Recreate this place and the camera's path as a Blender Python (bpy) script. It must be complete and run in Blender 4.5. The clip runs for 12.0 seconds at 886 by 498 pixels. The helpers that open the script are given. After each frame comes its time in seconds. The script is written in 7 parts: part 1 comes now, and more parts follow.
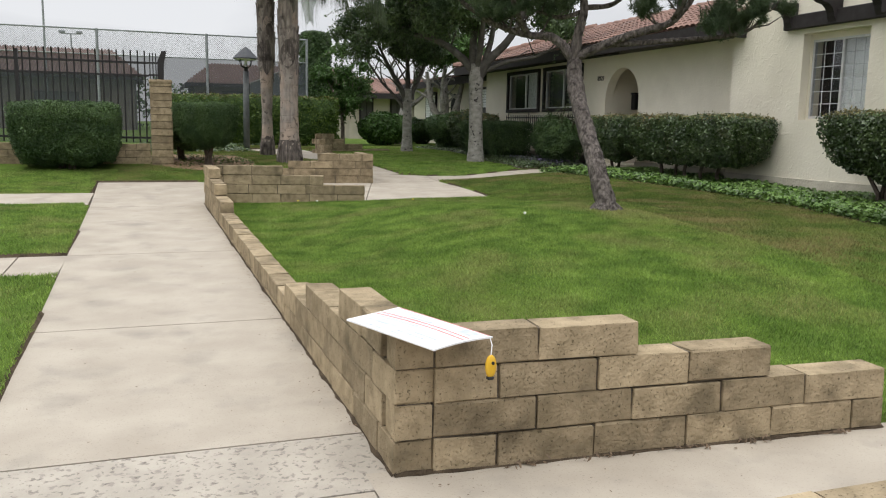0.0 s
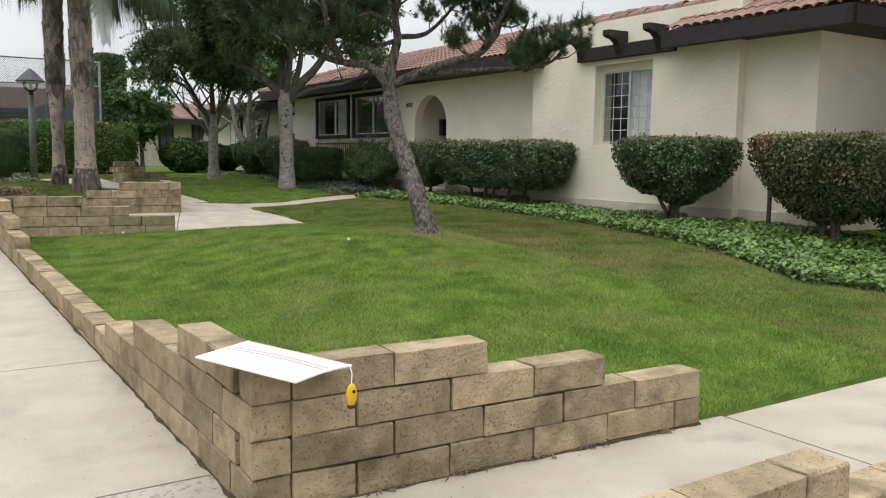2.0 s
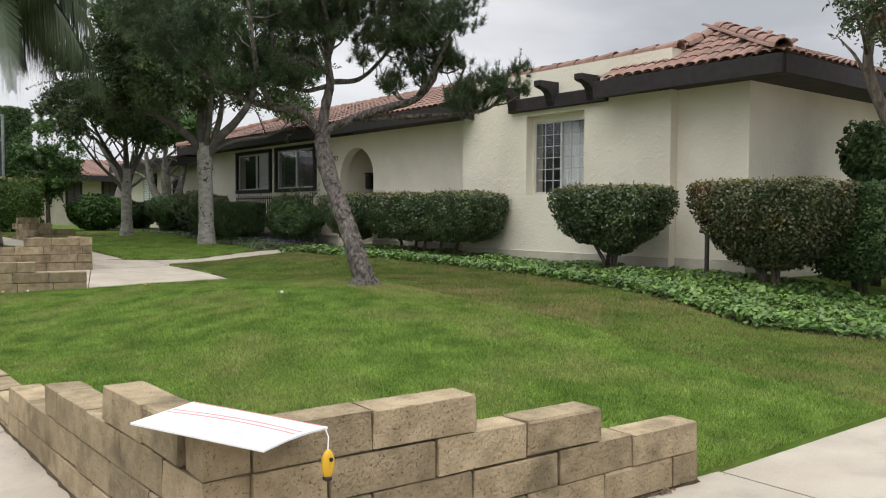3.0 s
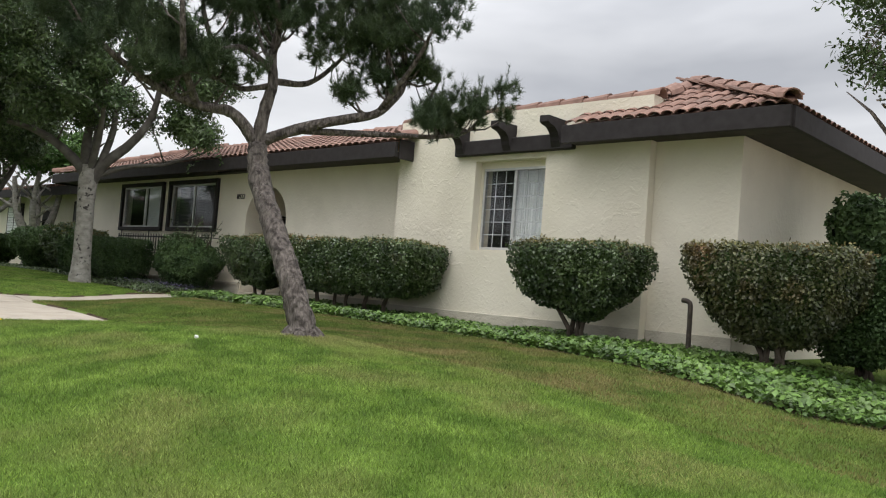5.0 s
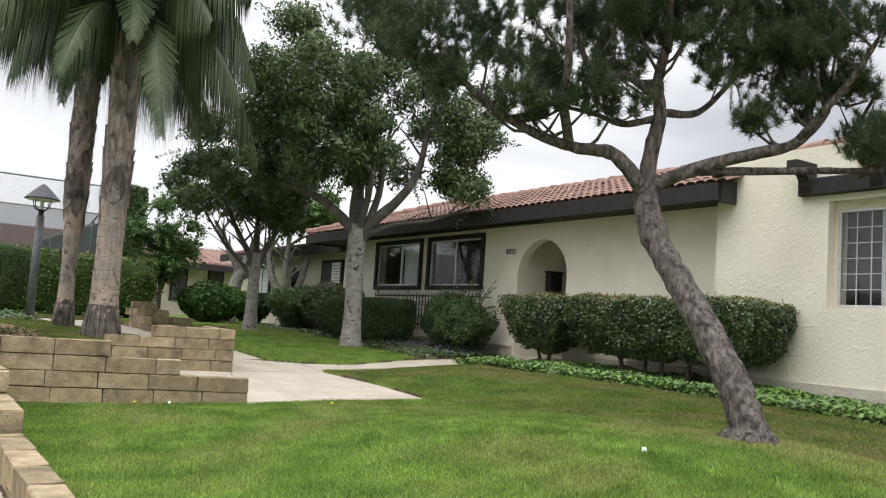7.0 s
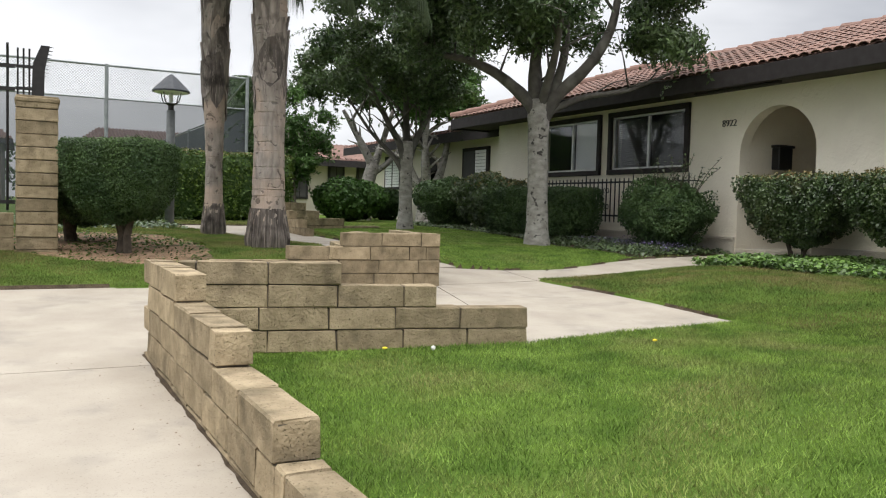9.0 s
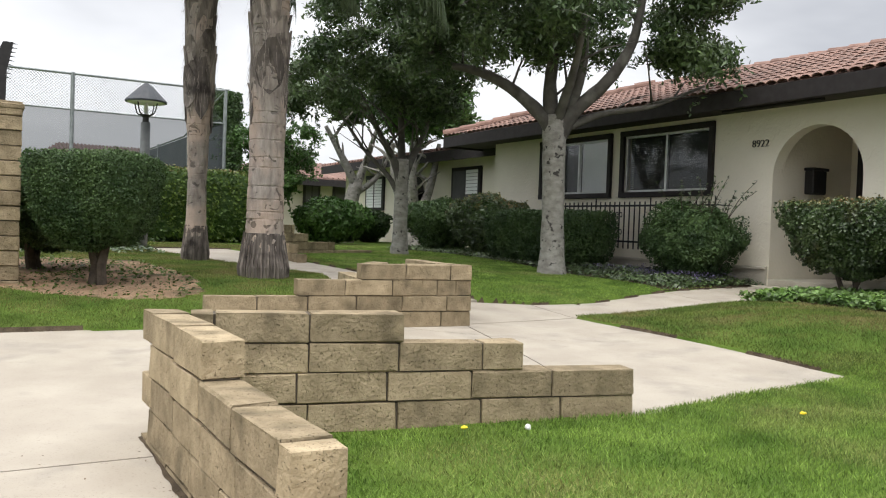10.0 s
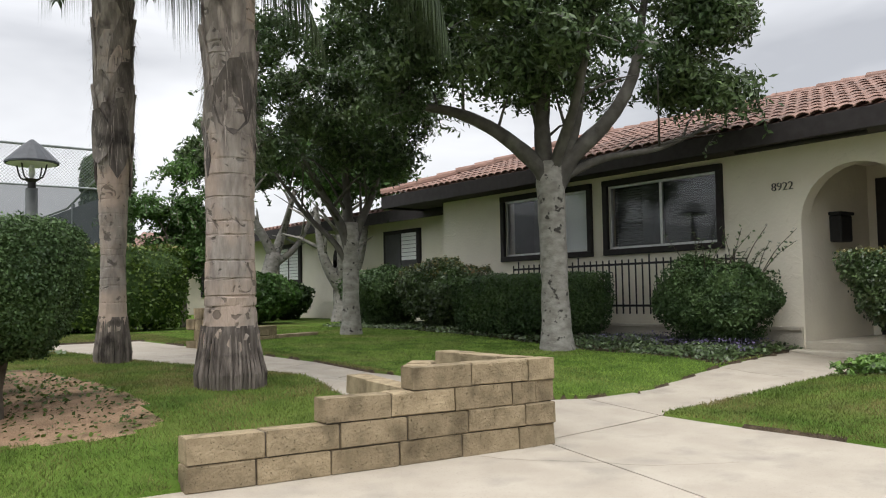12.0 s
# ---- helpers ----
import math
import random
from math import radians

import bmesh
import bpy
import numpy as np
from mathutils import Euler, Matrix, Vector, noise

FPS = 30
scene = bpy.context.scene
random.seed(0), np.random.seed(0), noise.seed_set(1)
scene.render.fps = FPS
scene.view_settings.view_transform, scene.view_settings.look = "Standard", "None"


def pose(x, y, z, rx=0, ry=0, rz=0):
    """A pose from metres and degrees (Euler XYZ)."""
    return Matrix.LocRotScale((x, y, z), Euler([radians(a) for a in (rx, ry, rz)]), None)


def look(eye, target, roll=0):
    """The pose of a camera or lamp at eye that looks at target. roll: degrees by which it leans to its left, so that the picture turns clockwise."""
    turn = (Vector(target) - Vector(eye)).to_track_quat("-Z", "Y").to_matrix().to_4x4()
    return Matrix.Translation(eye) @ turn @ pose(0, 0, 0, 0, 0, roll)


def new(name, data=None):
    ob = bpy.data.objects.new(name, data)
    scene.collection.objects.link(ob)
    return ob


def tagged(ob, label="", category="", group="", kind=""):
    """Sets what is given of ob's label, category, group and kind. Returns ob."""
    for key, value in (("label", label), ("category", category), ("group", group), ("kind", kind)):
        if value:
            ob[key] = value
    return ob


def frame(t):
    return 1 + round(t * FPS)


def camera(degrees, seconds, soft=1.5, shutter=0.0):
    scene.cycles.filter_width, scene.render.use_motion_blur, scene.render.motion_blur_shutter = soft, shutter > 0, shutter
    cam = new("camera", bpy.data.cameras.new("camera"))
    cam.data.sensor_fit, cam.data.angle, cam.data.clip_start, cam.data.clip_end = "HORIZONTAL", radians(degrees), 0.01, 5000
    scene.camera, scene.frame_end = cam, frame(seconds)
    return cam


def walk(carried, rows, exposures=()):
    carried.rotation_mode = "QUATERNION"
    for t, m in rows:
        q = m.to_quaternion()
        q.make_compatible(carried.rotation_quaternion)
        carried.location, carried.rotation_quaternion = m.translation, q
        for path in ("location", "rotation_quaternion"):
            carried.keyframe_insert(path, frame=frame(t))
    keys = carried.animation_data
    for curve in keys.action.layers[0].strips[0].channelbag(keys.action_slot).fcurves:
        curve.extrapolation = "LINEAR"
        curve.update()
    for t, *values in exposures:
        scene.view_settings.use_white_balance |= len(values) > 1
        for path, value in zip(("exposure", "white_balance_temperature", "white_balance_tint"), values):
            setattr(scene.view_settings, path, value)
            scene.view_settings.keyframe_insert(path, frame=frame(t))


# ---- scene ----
cam = camera(56.6, 12.0, soft=1.1)
METRES, EYE, TILT, LEAN, TURN = 11.56, 1.275, 0.0, 0.0, -19.5
ROWS = [
    (0.0, 0.0, 0.0, 0.0, 0.15, -8.48, -1.04),
    (0.5, 0.0017, -0.0055, -0.0002, -5.0, -6.64, -1.57),
    (1.0, 0.0009, -0.0075, 0.0002, -8.11, -5.75, -1.7),
    (1.5, -0.006, -0.0044, -0.0, -11.19, -5.8, -0.96),
    (2.0, -0.0141, 0.0005, 0.0005, -13.28, -6.53, -0.67),
    (2.5, -0.0187, 0.0099, -0.001, -13.9, -7.22, -0.3),
    (3.0, -0.0236, 0.0417, -0.0097, -19.04, -2.42, -0.31),
    (3.5, -0.03, 0.0832, -0.0203, -25.81, 4.51, -5.02),
    (5.5, -0.0368, 0.2468, -0.034, -27.6, 2.44, -4.34),
    (6.0, -0.0647, 0.2831, -0.0258, -24.03, 4.12, -4.78),
    (6.5, -0.0903, 0.3274, -0.0236, -17.57, 5.37, -3.61),
    (8.5, -0.1847, 0.5455, -0.0215, -8.92, 2.24, -4.04),
    (9.0, -0.2072, 0.602, -0.0229, -7.54, -2.86, -1.55),
    (9.5, -0.2251, 0.6528, -0.021, -8.18, -2.75, -1.22),
    (10.0, -0.2455, 0.7086, -0.0188, -10.05, -1.41, -2.02),
    (10.5, -0.2674, 0.7638, -0.0166, -11.2, -0.17, -2.6),
    (11.0, -0.2874, 0.8141, -0.0126, -13.1, 1.69, -1.52),
    (11.5, -0.3032, 0.8635, -0.0104, -14.2, 3.21, -0.31),
    (12.0, -0.3097, 0.9122, -0.0111, -18.17, 3.2, 0.98),
]
walk(cam, [(t, pose(0, 0, EYE, TILT, LEAN, TURN) @ pose(METRES * x, METRES * y, METRES * z, 90 + pitch, roll, yaw)) for t, x, y, z, yaw, pitch, roll in ROWS],
     exposures=[(0.0, -0.02), (2.5, 0.08), (3.5, 0.06), (5.5, 0.20), (6.0, 0.38), (6.5, 0.42), (8.5, 0.10), (9.0, 0.28), (9.5, 0.42), (10.5, 0.34), (12.0, 0.30)])

# ---- light ----
world = bpy.data.worlds.new("overcast_sky")
scene.world = world
world.use_nodes = True
wt = world.node_tree
wt.nodes.clear()
w_out = wt.nodes.new("ShaderNodeOutputWorld")
w_bg = wt.nodes.new("ShaderNodeBackground")
w_sky = wt.nodes.new("ShaderNodeTexSky")
w_sky.sky_type = "NISHITA"
w_sky.sun_disc = False
w_sky.sun_elevation = radians(70)
w_sky.sun_rotation = radians(-110)
w_scale = wt.nodes.new("ShaderNodeVectorMath")
w_scale.operation = "SCALE"
w_scale.inputs["Scale"].default_value = 0.10
w_co = wt.nodes.new("ShaderNodeTexCoord")
w_map = wt.nodes.new("ShaderNodeMapping")
w_map.inputs["Scale"].default_value = (1.0, 1.0, 3.2)
w_noise = wt.nodes.new("ShaderNodeTexNoise")
w_noise.inputs["Scale"].default_value = 1.7
w_noise.inputs["Detail"].default_value = 5.0
w_noise.inputs["Roughness"].default_value = 0.5
w_noise.inputs["Distortion"].default_value = 0.25
w_ramp = wt.nodes.new("ShaderNodeValToRGB")
w_ramp.color_ramp.elements[0].position, w_ramp.color_ramp.elements[0].color = 0.36, (0.56, 0.575, 0.615, 1)
w_ramp.color_ramp.elements[1].position, w_ramp.color_ramp.elements[1].color = 0.62, (1.02, 1.03, 1.06, 1)
w_mix = wt.nodes.new("ShaderNodeMix")
w_mix.data_type = "RGBA"
w_mix.inputs[0].default_value = 0.92
wt.links.new(w_sky.outputs[0], w_scale.inputs[0])
wt.links.new(w_co.outputs["Generated"], w_map.inputs[0])
wt.links.new(w_map.outputs[0], w_noise.inputs["Vector"])
wt.links.new(w_noise.outputs[0], w_ramp.inputs[0])
wt.links.new(w_scale.outputs[0], w_mix.inputs[6])
wt.links.new(w_ramp.outputs[0], w_mix.inputs[7])
wt.links.new(w_mix.outputs[2], w_bg.inputs[0])
w_sep = wt.nodes.new("ShaderNodeSeparateXYZ")
w_grad = wt.nodes.new("ShaderNodeMapRange")
w_grad.inputs[1].default_value, w_grad.inputs[2].default_value = 0.28, 1.0
w_grad.inputs[3].default_value, w_grad.inputs[4].default_value = 0.86, 2.85
wt.links.new(w_co.outputs["Generated"], w_sep.inputs[0])
wt.links.new(w_sep.outputs[2], w_grad.inputs[0])
wt.links.new(w_grad.outputs[0], w_bg.inputs[1])
wt.links.new(w_bg.outputs[0], w_out.inputs[0])

sun_data = bpy.data.lights.new("sun", "SUN")
sun_data.energy, sun_data.angle, sun_data.color = 1.5, radians(50), (1.0, 0.96, 0.9)
sun = new("sun", sun_data)
sun.matrix_world = look((0, 0, 30), (9, 7, 0))


# ---- materials ----
def mat(name, c1, c2, scale=8.0, rough=0.85, fine=60.0, bump=0.25, dist=0.01, metal=0.0, island=0.0, objrand=0.0, c3=None, c3_scale=1.2, c3_amount=(0.52, 0.68), spec=0.4, translucent=0.0, dry=None, pits=None, stretch=1.0):
    """Two-scale noise colour with fine relief; c3 is a third colour in large patches."""
    m = bpy.data.materials.new(name)
    m.use_nodes = True
    t = m.node_tree
    b = t.nodes["Principled BSDF"]
    b.inputs["Roughness"].default_value, b.inputs["Metallic"].default_value = rough, metal
    b.inputs["Specular IOR Level"].default_value = spec
    co = t.nodes.new("ShaderNodeNewGeometry")
    n1 = t.nodes.new("ShaderNodeTexNoise")
    n1.inputs["Scale"].default_value, n1.inputs["Detail"].default_value = scale, 4
    t.links.new(co.outputs["Position"], n1.inputs["Vector"])
    if stretch != 1.0:
        st = t.nodes.new("ShaderNodeVectorMath")
        st.operation = "MULTIPLY"
        st.inputs[1].default_value = (1, 1, stretch)
        t.links.new(co.outputs["Position"], st.inputs[0])
        t.links.new(st.outputs[0], n1.inputs["Vector"])
    r1 = t.nodes.new("ShaderNodeMapRange")
    r1.inputs[1].default_value, r1.inputs[2].default_value = 0.33, 0.67
    t.links.new(n1.outputs[0], r1.inputs[0])
    mix = t.nodes.new("ShaderNodeMix")
    mix.data_type = "RGBA"
    mix.inputs[6].default_value, mix.inputs[7].default_value = (*c1, 1), (*c2, 1)
    t.links.new(r1.outputs[0], mix.inputs[0])
    col = mix.outputs[2]
    if c3:
        n3 = t.nodes.new("ShaderNodeTexNoise")
        n3.inputs["Scale"].default_value, n3.inputs["Detail"].default_value = c3_scale, 6
        t.links.new(co.outputs["Position"], n3.inputs["Vector"])
        r3 = t.nodes.new("ShaderNodeMapRange")
        r3.inputs[1].default_value, r3.inputs[2].default_value = c3_amount
        t.links.new(n3.outputs[0], r3.inputs[0])
        fac = r3.outputs[0]
        if dry:
            dx, dy, rx_, ry_, add = dry
            sub = t.nodes.new("ShaderNodeVectorMath")
            sub.operation = "SUBTRACT"
            sub.inputs[1].default_value = (dx, dy, 0)
            t.links.new(co.outputs["Position"], sub.inputs[0])
            mul = t.nodes.new("ShaderNodeVectorMath")
            mul.operation = "MULTIPLY"
            mul.inputs[1].default_value = (1 / rx_, 1 / ry_, 0)
            t.links.new(sub.outputs[0], mul.inputs[0])
            ln = t.nodes.new("ShaderNodeVectorMath")
            ln.operation = "LENGTH"
            t.links.new(mul.outputs[0], ln.inputs[0])
            rd_ = t.nodes.new("ShaderNodeMapRange")
            rd_.inputs[1].default_value, rd_.inputs[2].default_value = 0.3, 1.0
            rd_.inputs[3].default_value, rd_.inputs[4].default_value = add, 0.0
            t.links.new(ln.outputs["Value"], rd_.inputs[0])
            sm = t.nodes.new("ShaderNodeMath")
            sm.operation = "ADD"
            t.links.new(n3.outputs[0], sm.inputs[0])
            t.links.new(rd_.outputs[0], sm.inputs[1])
            t.links.new(sm.outputs[0], r3.inputs[0])
        m3 = t.nodes.new("ShaderNodeMix")
        m3.data_type = "RGBA"
        m3.inputs[7].default_value = (*c3, 1)
        t.links.new(r3.outputs[0], m3.inputs[0])
        t.links.new(col, m3.inputs[6])
        col = m3.outputs[2]
    for amount, source in ((island, "island"), (objrand, "object")):
        if amount:
            if source == "island":
                src_out = co.outputs["Random Per Island"]
            else:
                src_out = t.nodes.new("ShaderNodeObjectInfo").outputs["Random"]
            rr = t.nodes.new("ShaderNodeMapRange")
            rr.inputs[3].default_value, rr.inputs[4].default_value = 1 - amount, 1 + amount
            t.links.new(src_out, rr.inputs[0])
            hsv = t.nodes.new("ShaderNodeHueSaturation")
            t.links.new(rr.outputs[0], hsv.inputs["Value"])
            t.links.new(col, hsv.inputs["Color"])
            col = hsv.outputs[0]
    t.links.new(col, b.inputs["Base Color"])
    if bump:
        n2 = t.nodes.new("ShaderNodeTexNoise")
        n2.inputs["Scale"].default_value, n2.inputs["Detail"].default_value = fine, 3
        t.links.new(st.outputs[0] if stretch != 1.0 else co.outputs["Position"], n2.inputs["Vector"])
        bp = t.nodes.new("ShaderNodeBump")
        bp.inputs["Strength"].default_value, bp.inputs["Distance"].default_value = bump, dist
        height = n2.outputs[0]
        if pits:
            p_scale, p_lo, p_hi, p_depth, p_dark, p_dist = pits
            np_ = t.nodes.new("ShaderNodeTexNoise")
            np_.inputs["Scale"].default_value, np_.inputs["Detail"].default_value, np_.inputs["Distortion"].default_value = p_scale, 2, p_dist
            t.links.new(co.outputs["Position"], np_.inputs["Vector"])
            rp = t.nodes.new("ShaderNodeMapRange")
            rp.inputs[1].default_value, rp.inputs[2].default_value = p_lo, p_hi
            t.links.new(np_.outputs[0], rp.inputs[0])
            ma = t.nodes.new("ShaderNodeMath")
            ma.operation = "MULTIPLY_ADD"
            ma.inputs[1].default_value = p_depth
            t.links.new(rp.outputs[0], ma.inputs[0])
            t.links.new(n2.outputs[0], ma.inputs[2])
            height = ma.outputs[0]
            if p_dark:
                mp = t.nodes.new("ShaderNodeMix")
                mp.data_type, mp.blend_type = "RGBA", "MULTIPLY"
                mp.inputs[7].default_value = (p_dark, p_dark, p_dark, 1)
                t.links.new(rp.outputs[0], mp.inputs[0])
                t.links.new(col, mp.inputs[6])
                t.links.new(mp.outputs[2], b.inputs["Base Color"])
        t.links.new(height, bp.inputs["Height"])
        t.links.new(bp.outputs[0], b.inputs["Normal"])
    if translucent:
        tr = t.nodes.new("ShaderNodeBsdfTranslucent")
        t.links.new(col, tr.inputs[0])
        ms = t.nodes.new("ShaderNodeMixShader")
        ms.inputs[0].default_value = translucent
        t.links.new(b.outputs[0], ms.inputs[1])
        t.links.new(tr.outputs[0], ms.inputs[2])
        t.links.new(ms.outputs[0], t.nodes["Material Output"].inputs[0])
    return m


M_CONCRETE = mat("concrete", (0.345, 0.302, 0.243), (0.415, 0.369, 0.302), 2.6, 0.9, 150, 0.3, 0.004, c3=(0.285, 0.256, 0.212), c3_scale=3.1, c3_amount=(0.54, 0.76), pits=(110, 0.60, 0.70, -0.25, 0.80, 0.6))
M_CONCRETE_ROUGH = mat("pebbled_concrete", (0.335, 0.302, 0.252), (0.415, 0.376, 0.316), 5.0, 0.92, 60, 0.5, 0.008, c3=(0.27, 0.24, 0.205), c3_scale=26, c3_amount=(0.57, 0.64), pits=(38, 0.60, 0.66, 0.6, 0.62, 0.3))
M_BLOCK = mat("slump_block", (0.262, 0.208, 0.130), (0.390, 0.310, 0.200), 12.0, 0.95, 60, 0.9, 0.009, objrand=0.24, c3=(0.165, 0.132, 0.084), c3_scale=5.0, c3_amount=(0.53, 0.72), spec=0.12, pits=(130, 0.635, 0.69, -1.0, 0.5, 0.8))
M_MORTAR = mat("mortar", (0.09, 0.075, 0.058), (0.15, 0.125, 0.095), 20.0, 0.95, 90, 0.4, spec=0.1)
M_GRASS_SOIL = mat("turf", (0.070, 0.125, 0.018), (0.115, 0.178, 0.032), 2.2, 0.95, 90, 0.8, 0.02, c3=(0.14, 0.145, 0.045), c3_scale=0.7, c3_amount=(0.53, 0.74), spec=0.1, dry=(6.3, 7.2, 2.8, 2.6, 0.22))
M_BLADE = mat("grass_blades", (0.104, 0.182, 0.030), (0.245, 0.355, 0.072), 3.4, 0.6, 60, 0.0, island=0.55, c3=(0.310, 0.295, 0.115), c3_scale=1.3, c3_amount=(0.50, 0.80), spec=0.25, translucent=0.3, dry=(6.3, 7.2, 2.8, 2.6, 0.20))
M_BLADE_DULL = mat("uneven_grass_blades", (0.080, 0.125, 0.026), (0.165, 0.215, 0.050), 2.2, 0.65, 60, 0.0, island=0.45, c3=(0.235, 0.200, 0.085), c3_scale=1.9, c3_amount=(0.42, 0.66), spec=0.2, translucent=0.3)
M_SOIL = mat("bed_soil", (0.05, 0.038, 0.026), (0.10, 0.075, 0.05), 12.0, 0.95, 70, 0.9, 0.02, spec=0.1)
M_MULCH = mat("mulch", (0.23, 0.150, 0.095), (0.37, 0.255, 0.165), 5.0, 0.95, 60, 0.9, 0.02, c3=(0.11, 0.085, 0.05), c3_scale=2.5, spec=0.1)
M_STUCCO = mat("stucco", (0.700, 0.650, 0.535), (0.780, 0.730, 0.610), 1.1, 0.92, 24.0, 0.40, 0.014, spec=0.2, c3=(0.635, 0.588, 0.482), c3_scale=0.9, c3_amount=(0.55, 0.80), pits=(4.2, 0.575, 0.66, 0.5, 0.0, 2.0))
M_STUCCO_BASE = mat("plinth_stucco", (0.47, 0.43, 0.35), (0.57, 0.53, 0.44), 3.0, 0.95, 30.0, 0.5, 0.02, spec=0.2, c3=(0.33, 0.30, 0.25), c3_scale=1.6, c3_amount=(0.54, 0.75))
M_TRIM = mat("dark_brown_paint", (0.017, 0.013, 0.013), (0.028, 0.024, 0.024), 9.0, 0.75, 50, 0.15, 0.004)
M_SOFFIT = mat("soffit_boards", (0.040, 0.034, 0.031), (0.058, 0.048, 0.043), 5.0, 0.8, 30, 0.3, 0.006)
M_TILE = mat("clay_tile", (0.185, 0.105, 0.080), (0.265, 0.158, 0.122), 7.0, 0.85, 60, 0.3, 0.006, objrand=0.16, island=0.16, c3=(0.16, 0.105, 0.085), c3_scale=2.2)
M_TILE_PALE = mat("clay_ridge_tile", (0.19, 0.110, 0.086), (0.27, 0.165, 0.130), 7.0, 0.85, 60, 0.3, 0.006, island=0.2, objrand=0.18)
M_IRON = mat("black_iron", (0.012, 0.011, 0.011), (0.022, 0.020, 0.020), 20, 0.5, 60, 0.1, 0.002)
M_ALU = mat("aluminium", (0.55, 0.55, 0.54), (0.66, 0.66, 0.65), 10, 0.4, 60, 0.0, metal=0.6)
M_LAMP_POST = mat("weathered_grey_post", (0.085, 0.092, 0.092), (0.135, 0.142, 0.140), 8, 0.6, 60, 0.1, 0.003)
M_HAT = mat("slate_grey_metal", (0.027, 0.030, 0.036), (0.048, 0.053, 0.059), 8, 0.5, 60, 0.0)
M_TILE_FAR = mat("weathered_far_tile", (0.095, 0.060, 0.050), (0.14, 0.085, 0.07), 5.0, 0.9, 40, 0.2)
M_GALV = mat("galvanised_steel", (0.22, 0.24, 0.24), (0.32, 0.34, 0.34), 8, 0.55, 60, 0.0, metal=0.4)
M_SCREEN = mat("windscreen_mesh", (0.035, 0.042, 0.045), (0.055, 0.062, 0.065), 2.0, 0.9, 60, 0.2)
M_MUNTIN = mat("grey_white_muntin", (0.52, 0.53, 0.53), (0.60, 0.61, 0.61), 6, 0.6, 40, 0.0)
M_CURTAIN = mat("sheer_curtain", (0.80, 0.81, 0.80), (0.88, 0.89, 0.88), 3, 0.9, 20, 0.2, 0.01, translucent=0.12)
M_BLIND_PANE = mat("dark_blind_and_pane", (0.055, 0.055, 0.057), (0.074, 0.074, 0.075), 3, 0.7, 20, 0.0)
# dark colour in place of the shade inside an unlit room
M_ROOM_SHADE = mat("unlit_room_shade", (0.06, 0.058, 0.055), (0.09, 0.085, 0.08), 2, 0.9, 20, 0.0)
M_PAPER = mat("white_card", (0.78, 0.78, 0.80), (0.84, 0.84, 0.86), 5, 0.6, 40, 0.05)
M_RED = mat("red_print", (0.56, 0.22, 0.21), (0.64, 0.30, 0.28), 9, 0.6, 40, 0.0)
M_BLUE = mat("blue_print", (0.46, 0.50, 0.64), (0.60, 0.64, 0.75), 30, 0.6, 40, 0.0)
M_YELLOW = mat("yellow_plastic", (0.62, 0.36, 0.02), (0.70, 0.42, 0.03), 9, 0.35, 40, 0.0)
M_BLACK = mat("black_plastic", (0.012, 0.012, 0.012), (0.02, 0.02, 0.02), 9, 0.5, 40, 0.0)
M_PIPE = mat("weathered_pipe", (0.05, 0.040, 0.033), (0.095, 0.075, 0.060), 20, 0.7, 60, 0.3, 0.004)
M_BARK_PINE = mat("pine_bark", (0.060, 0.050, 0.044), (0.185, 0.160, 0.142), 34.0, 0.95, 30, 1.0, 0.07, c3=(0.040, 0.033, 0.029), c3_scale=13, c3_amount=(0.54, 0.66), stretch=0.34)
M_BARK_PALE = mat("pale_smooth_bark", (0.22, 0.205, 0.18), (0.37, 0.35, 0.315), 9.0, 0.9, 26, 0.7, 0.014, c3=(0.055, 0.050, 0.044), c3_scale=13, c3_amount=(0.60, 0.66), stretch=1.6)
# limbs of the pale trees: the crown's shade is put into this darker bark
M_BARK_LIMB_SHADED = mat("shaded_limb_bark", (0.075, 0.068, 0.060), (0.130, 0.120, 0.106), 7.0, 0.92, 30, 0.7, 0.012, c3=(0.20, 0.188, 0.168), c3_scale=3.0, c3_amount=(0.56, 0.75))
M_BARK_SHAG = mat("shaggy_bark", (0.096, 0.078, 0.066), (0.216, 0.178, 0.150), 26.0, 0.95, 40, 1.0, 0.03, c3=(0.075, 0.06, 0.052), c3_scale=9, stretch=0.15)
M_PALM_TRUNK = mat("palm_trunk", (0.20, 0.170, 0.148), (0.36, 0.318, 0.280), 16.0, 0.95, 40, 0.9, 0.02, c3=(0.43, 0.335, 0.272), c3_scale=2.2, c3_amount=(0.46, 0.62), stretch=0.30, pits=(9, 0.60, 0.66, -0.5, 0.45, 1.2))
M_PALM_BOOT = mat("dead_frond_base", (0.100, 0.084, 0.075), (0.300, 0.258, 0.226), 14.0, 0.95, 45, 0.9, 0.015, objrand=0.5, c3=(0.07, 0.058, 0.052), c3_scale=5, stretch=0.18)
M_PALM_ROOT = mat("palm_root_mat", (0.085, 0.070, 0.060), (0.250, 0.212, 0.184), 22.0, 0.95, 60, 0.9, 0.02, objrand=0.3, c3=(0.045, 0.036, 0.031), c3_scale=5, stretch=0.15)
M_STEM = mat("hedge_stem", (0.05, 0.038, 0.028), (0.10, 0.08, 0.06), 14, 0.95, 60, 0.6, 0.01)
M_LEAF_HEDGE = mat("glossy_hedge_leaf", (0.042, 0.072, 0.026), (0.092, 0.135, 0.046), 3.0, 0.38, 60, 0.0, island=0.5, c3=(0.11, 0.080, 0.034), c3_scale=2.5, c3_amount=(0.60, 0.78), spec=0.55, translucent=0.12)
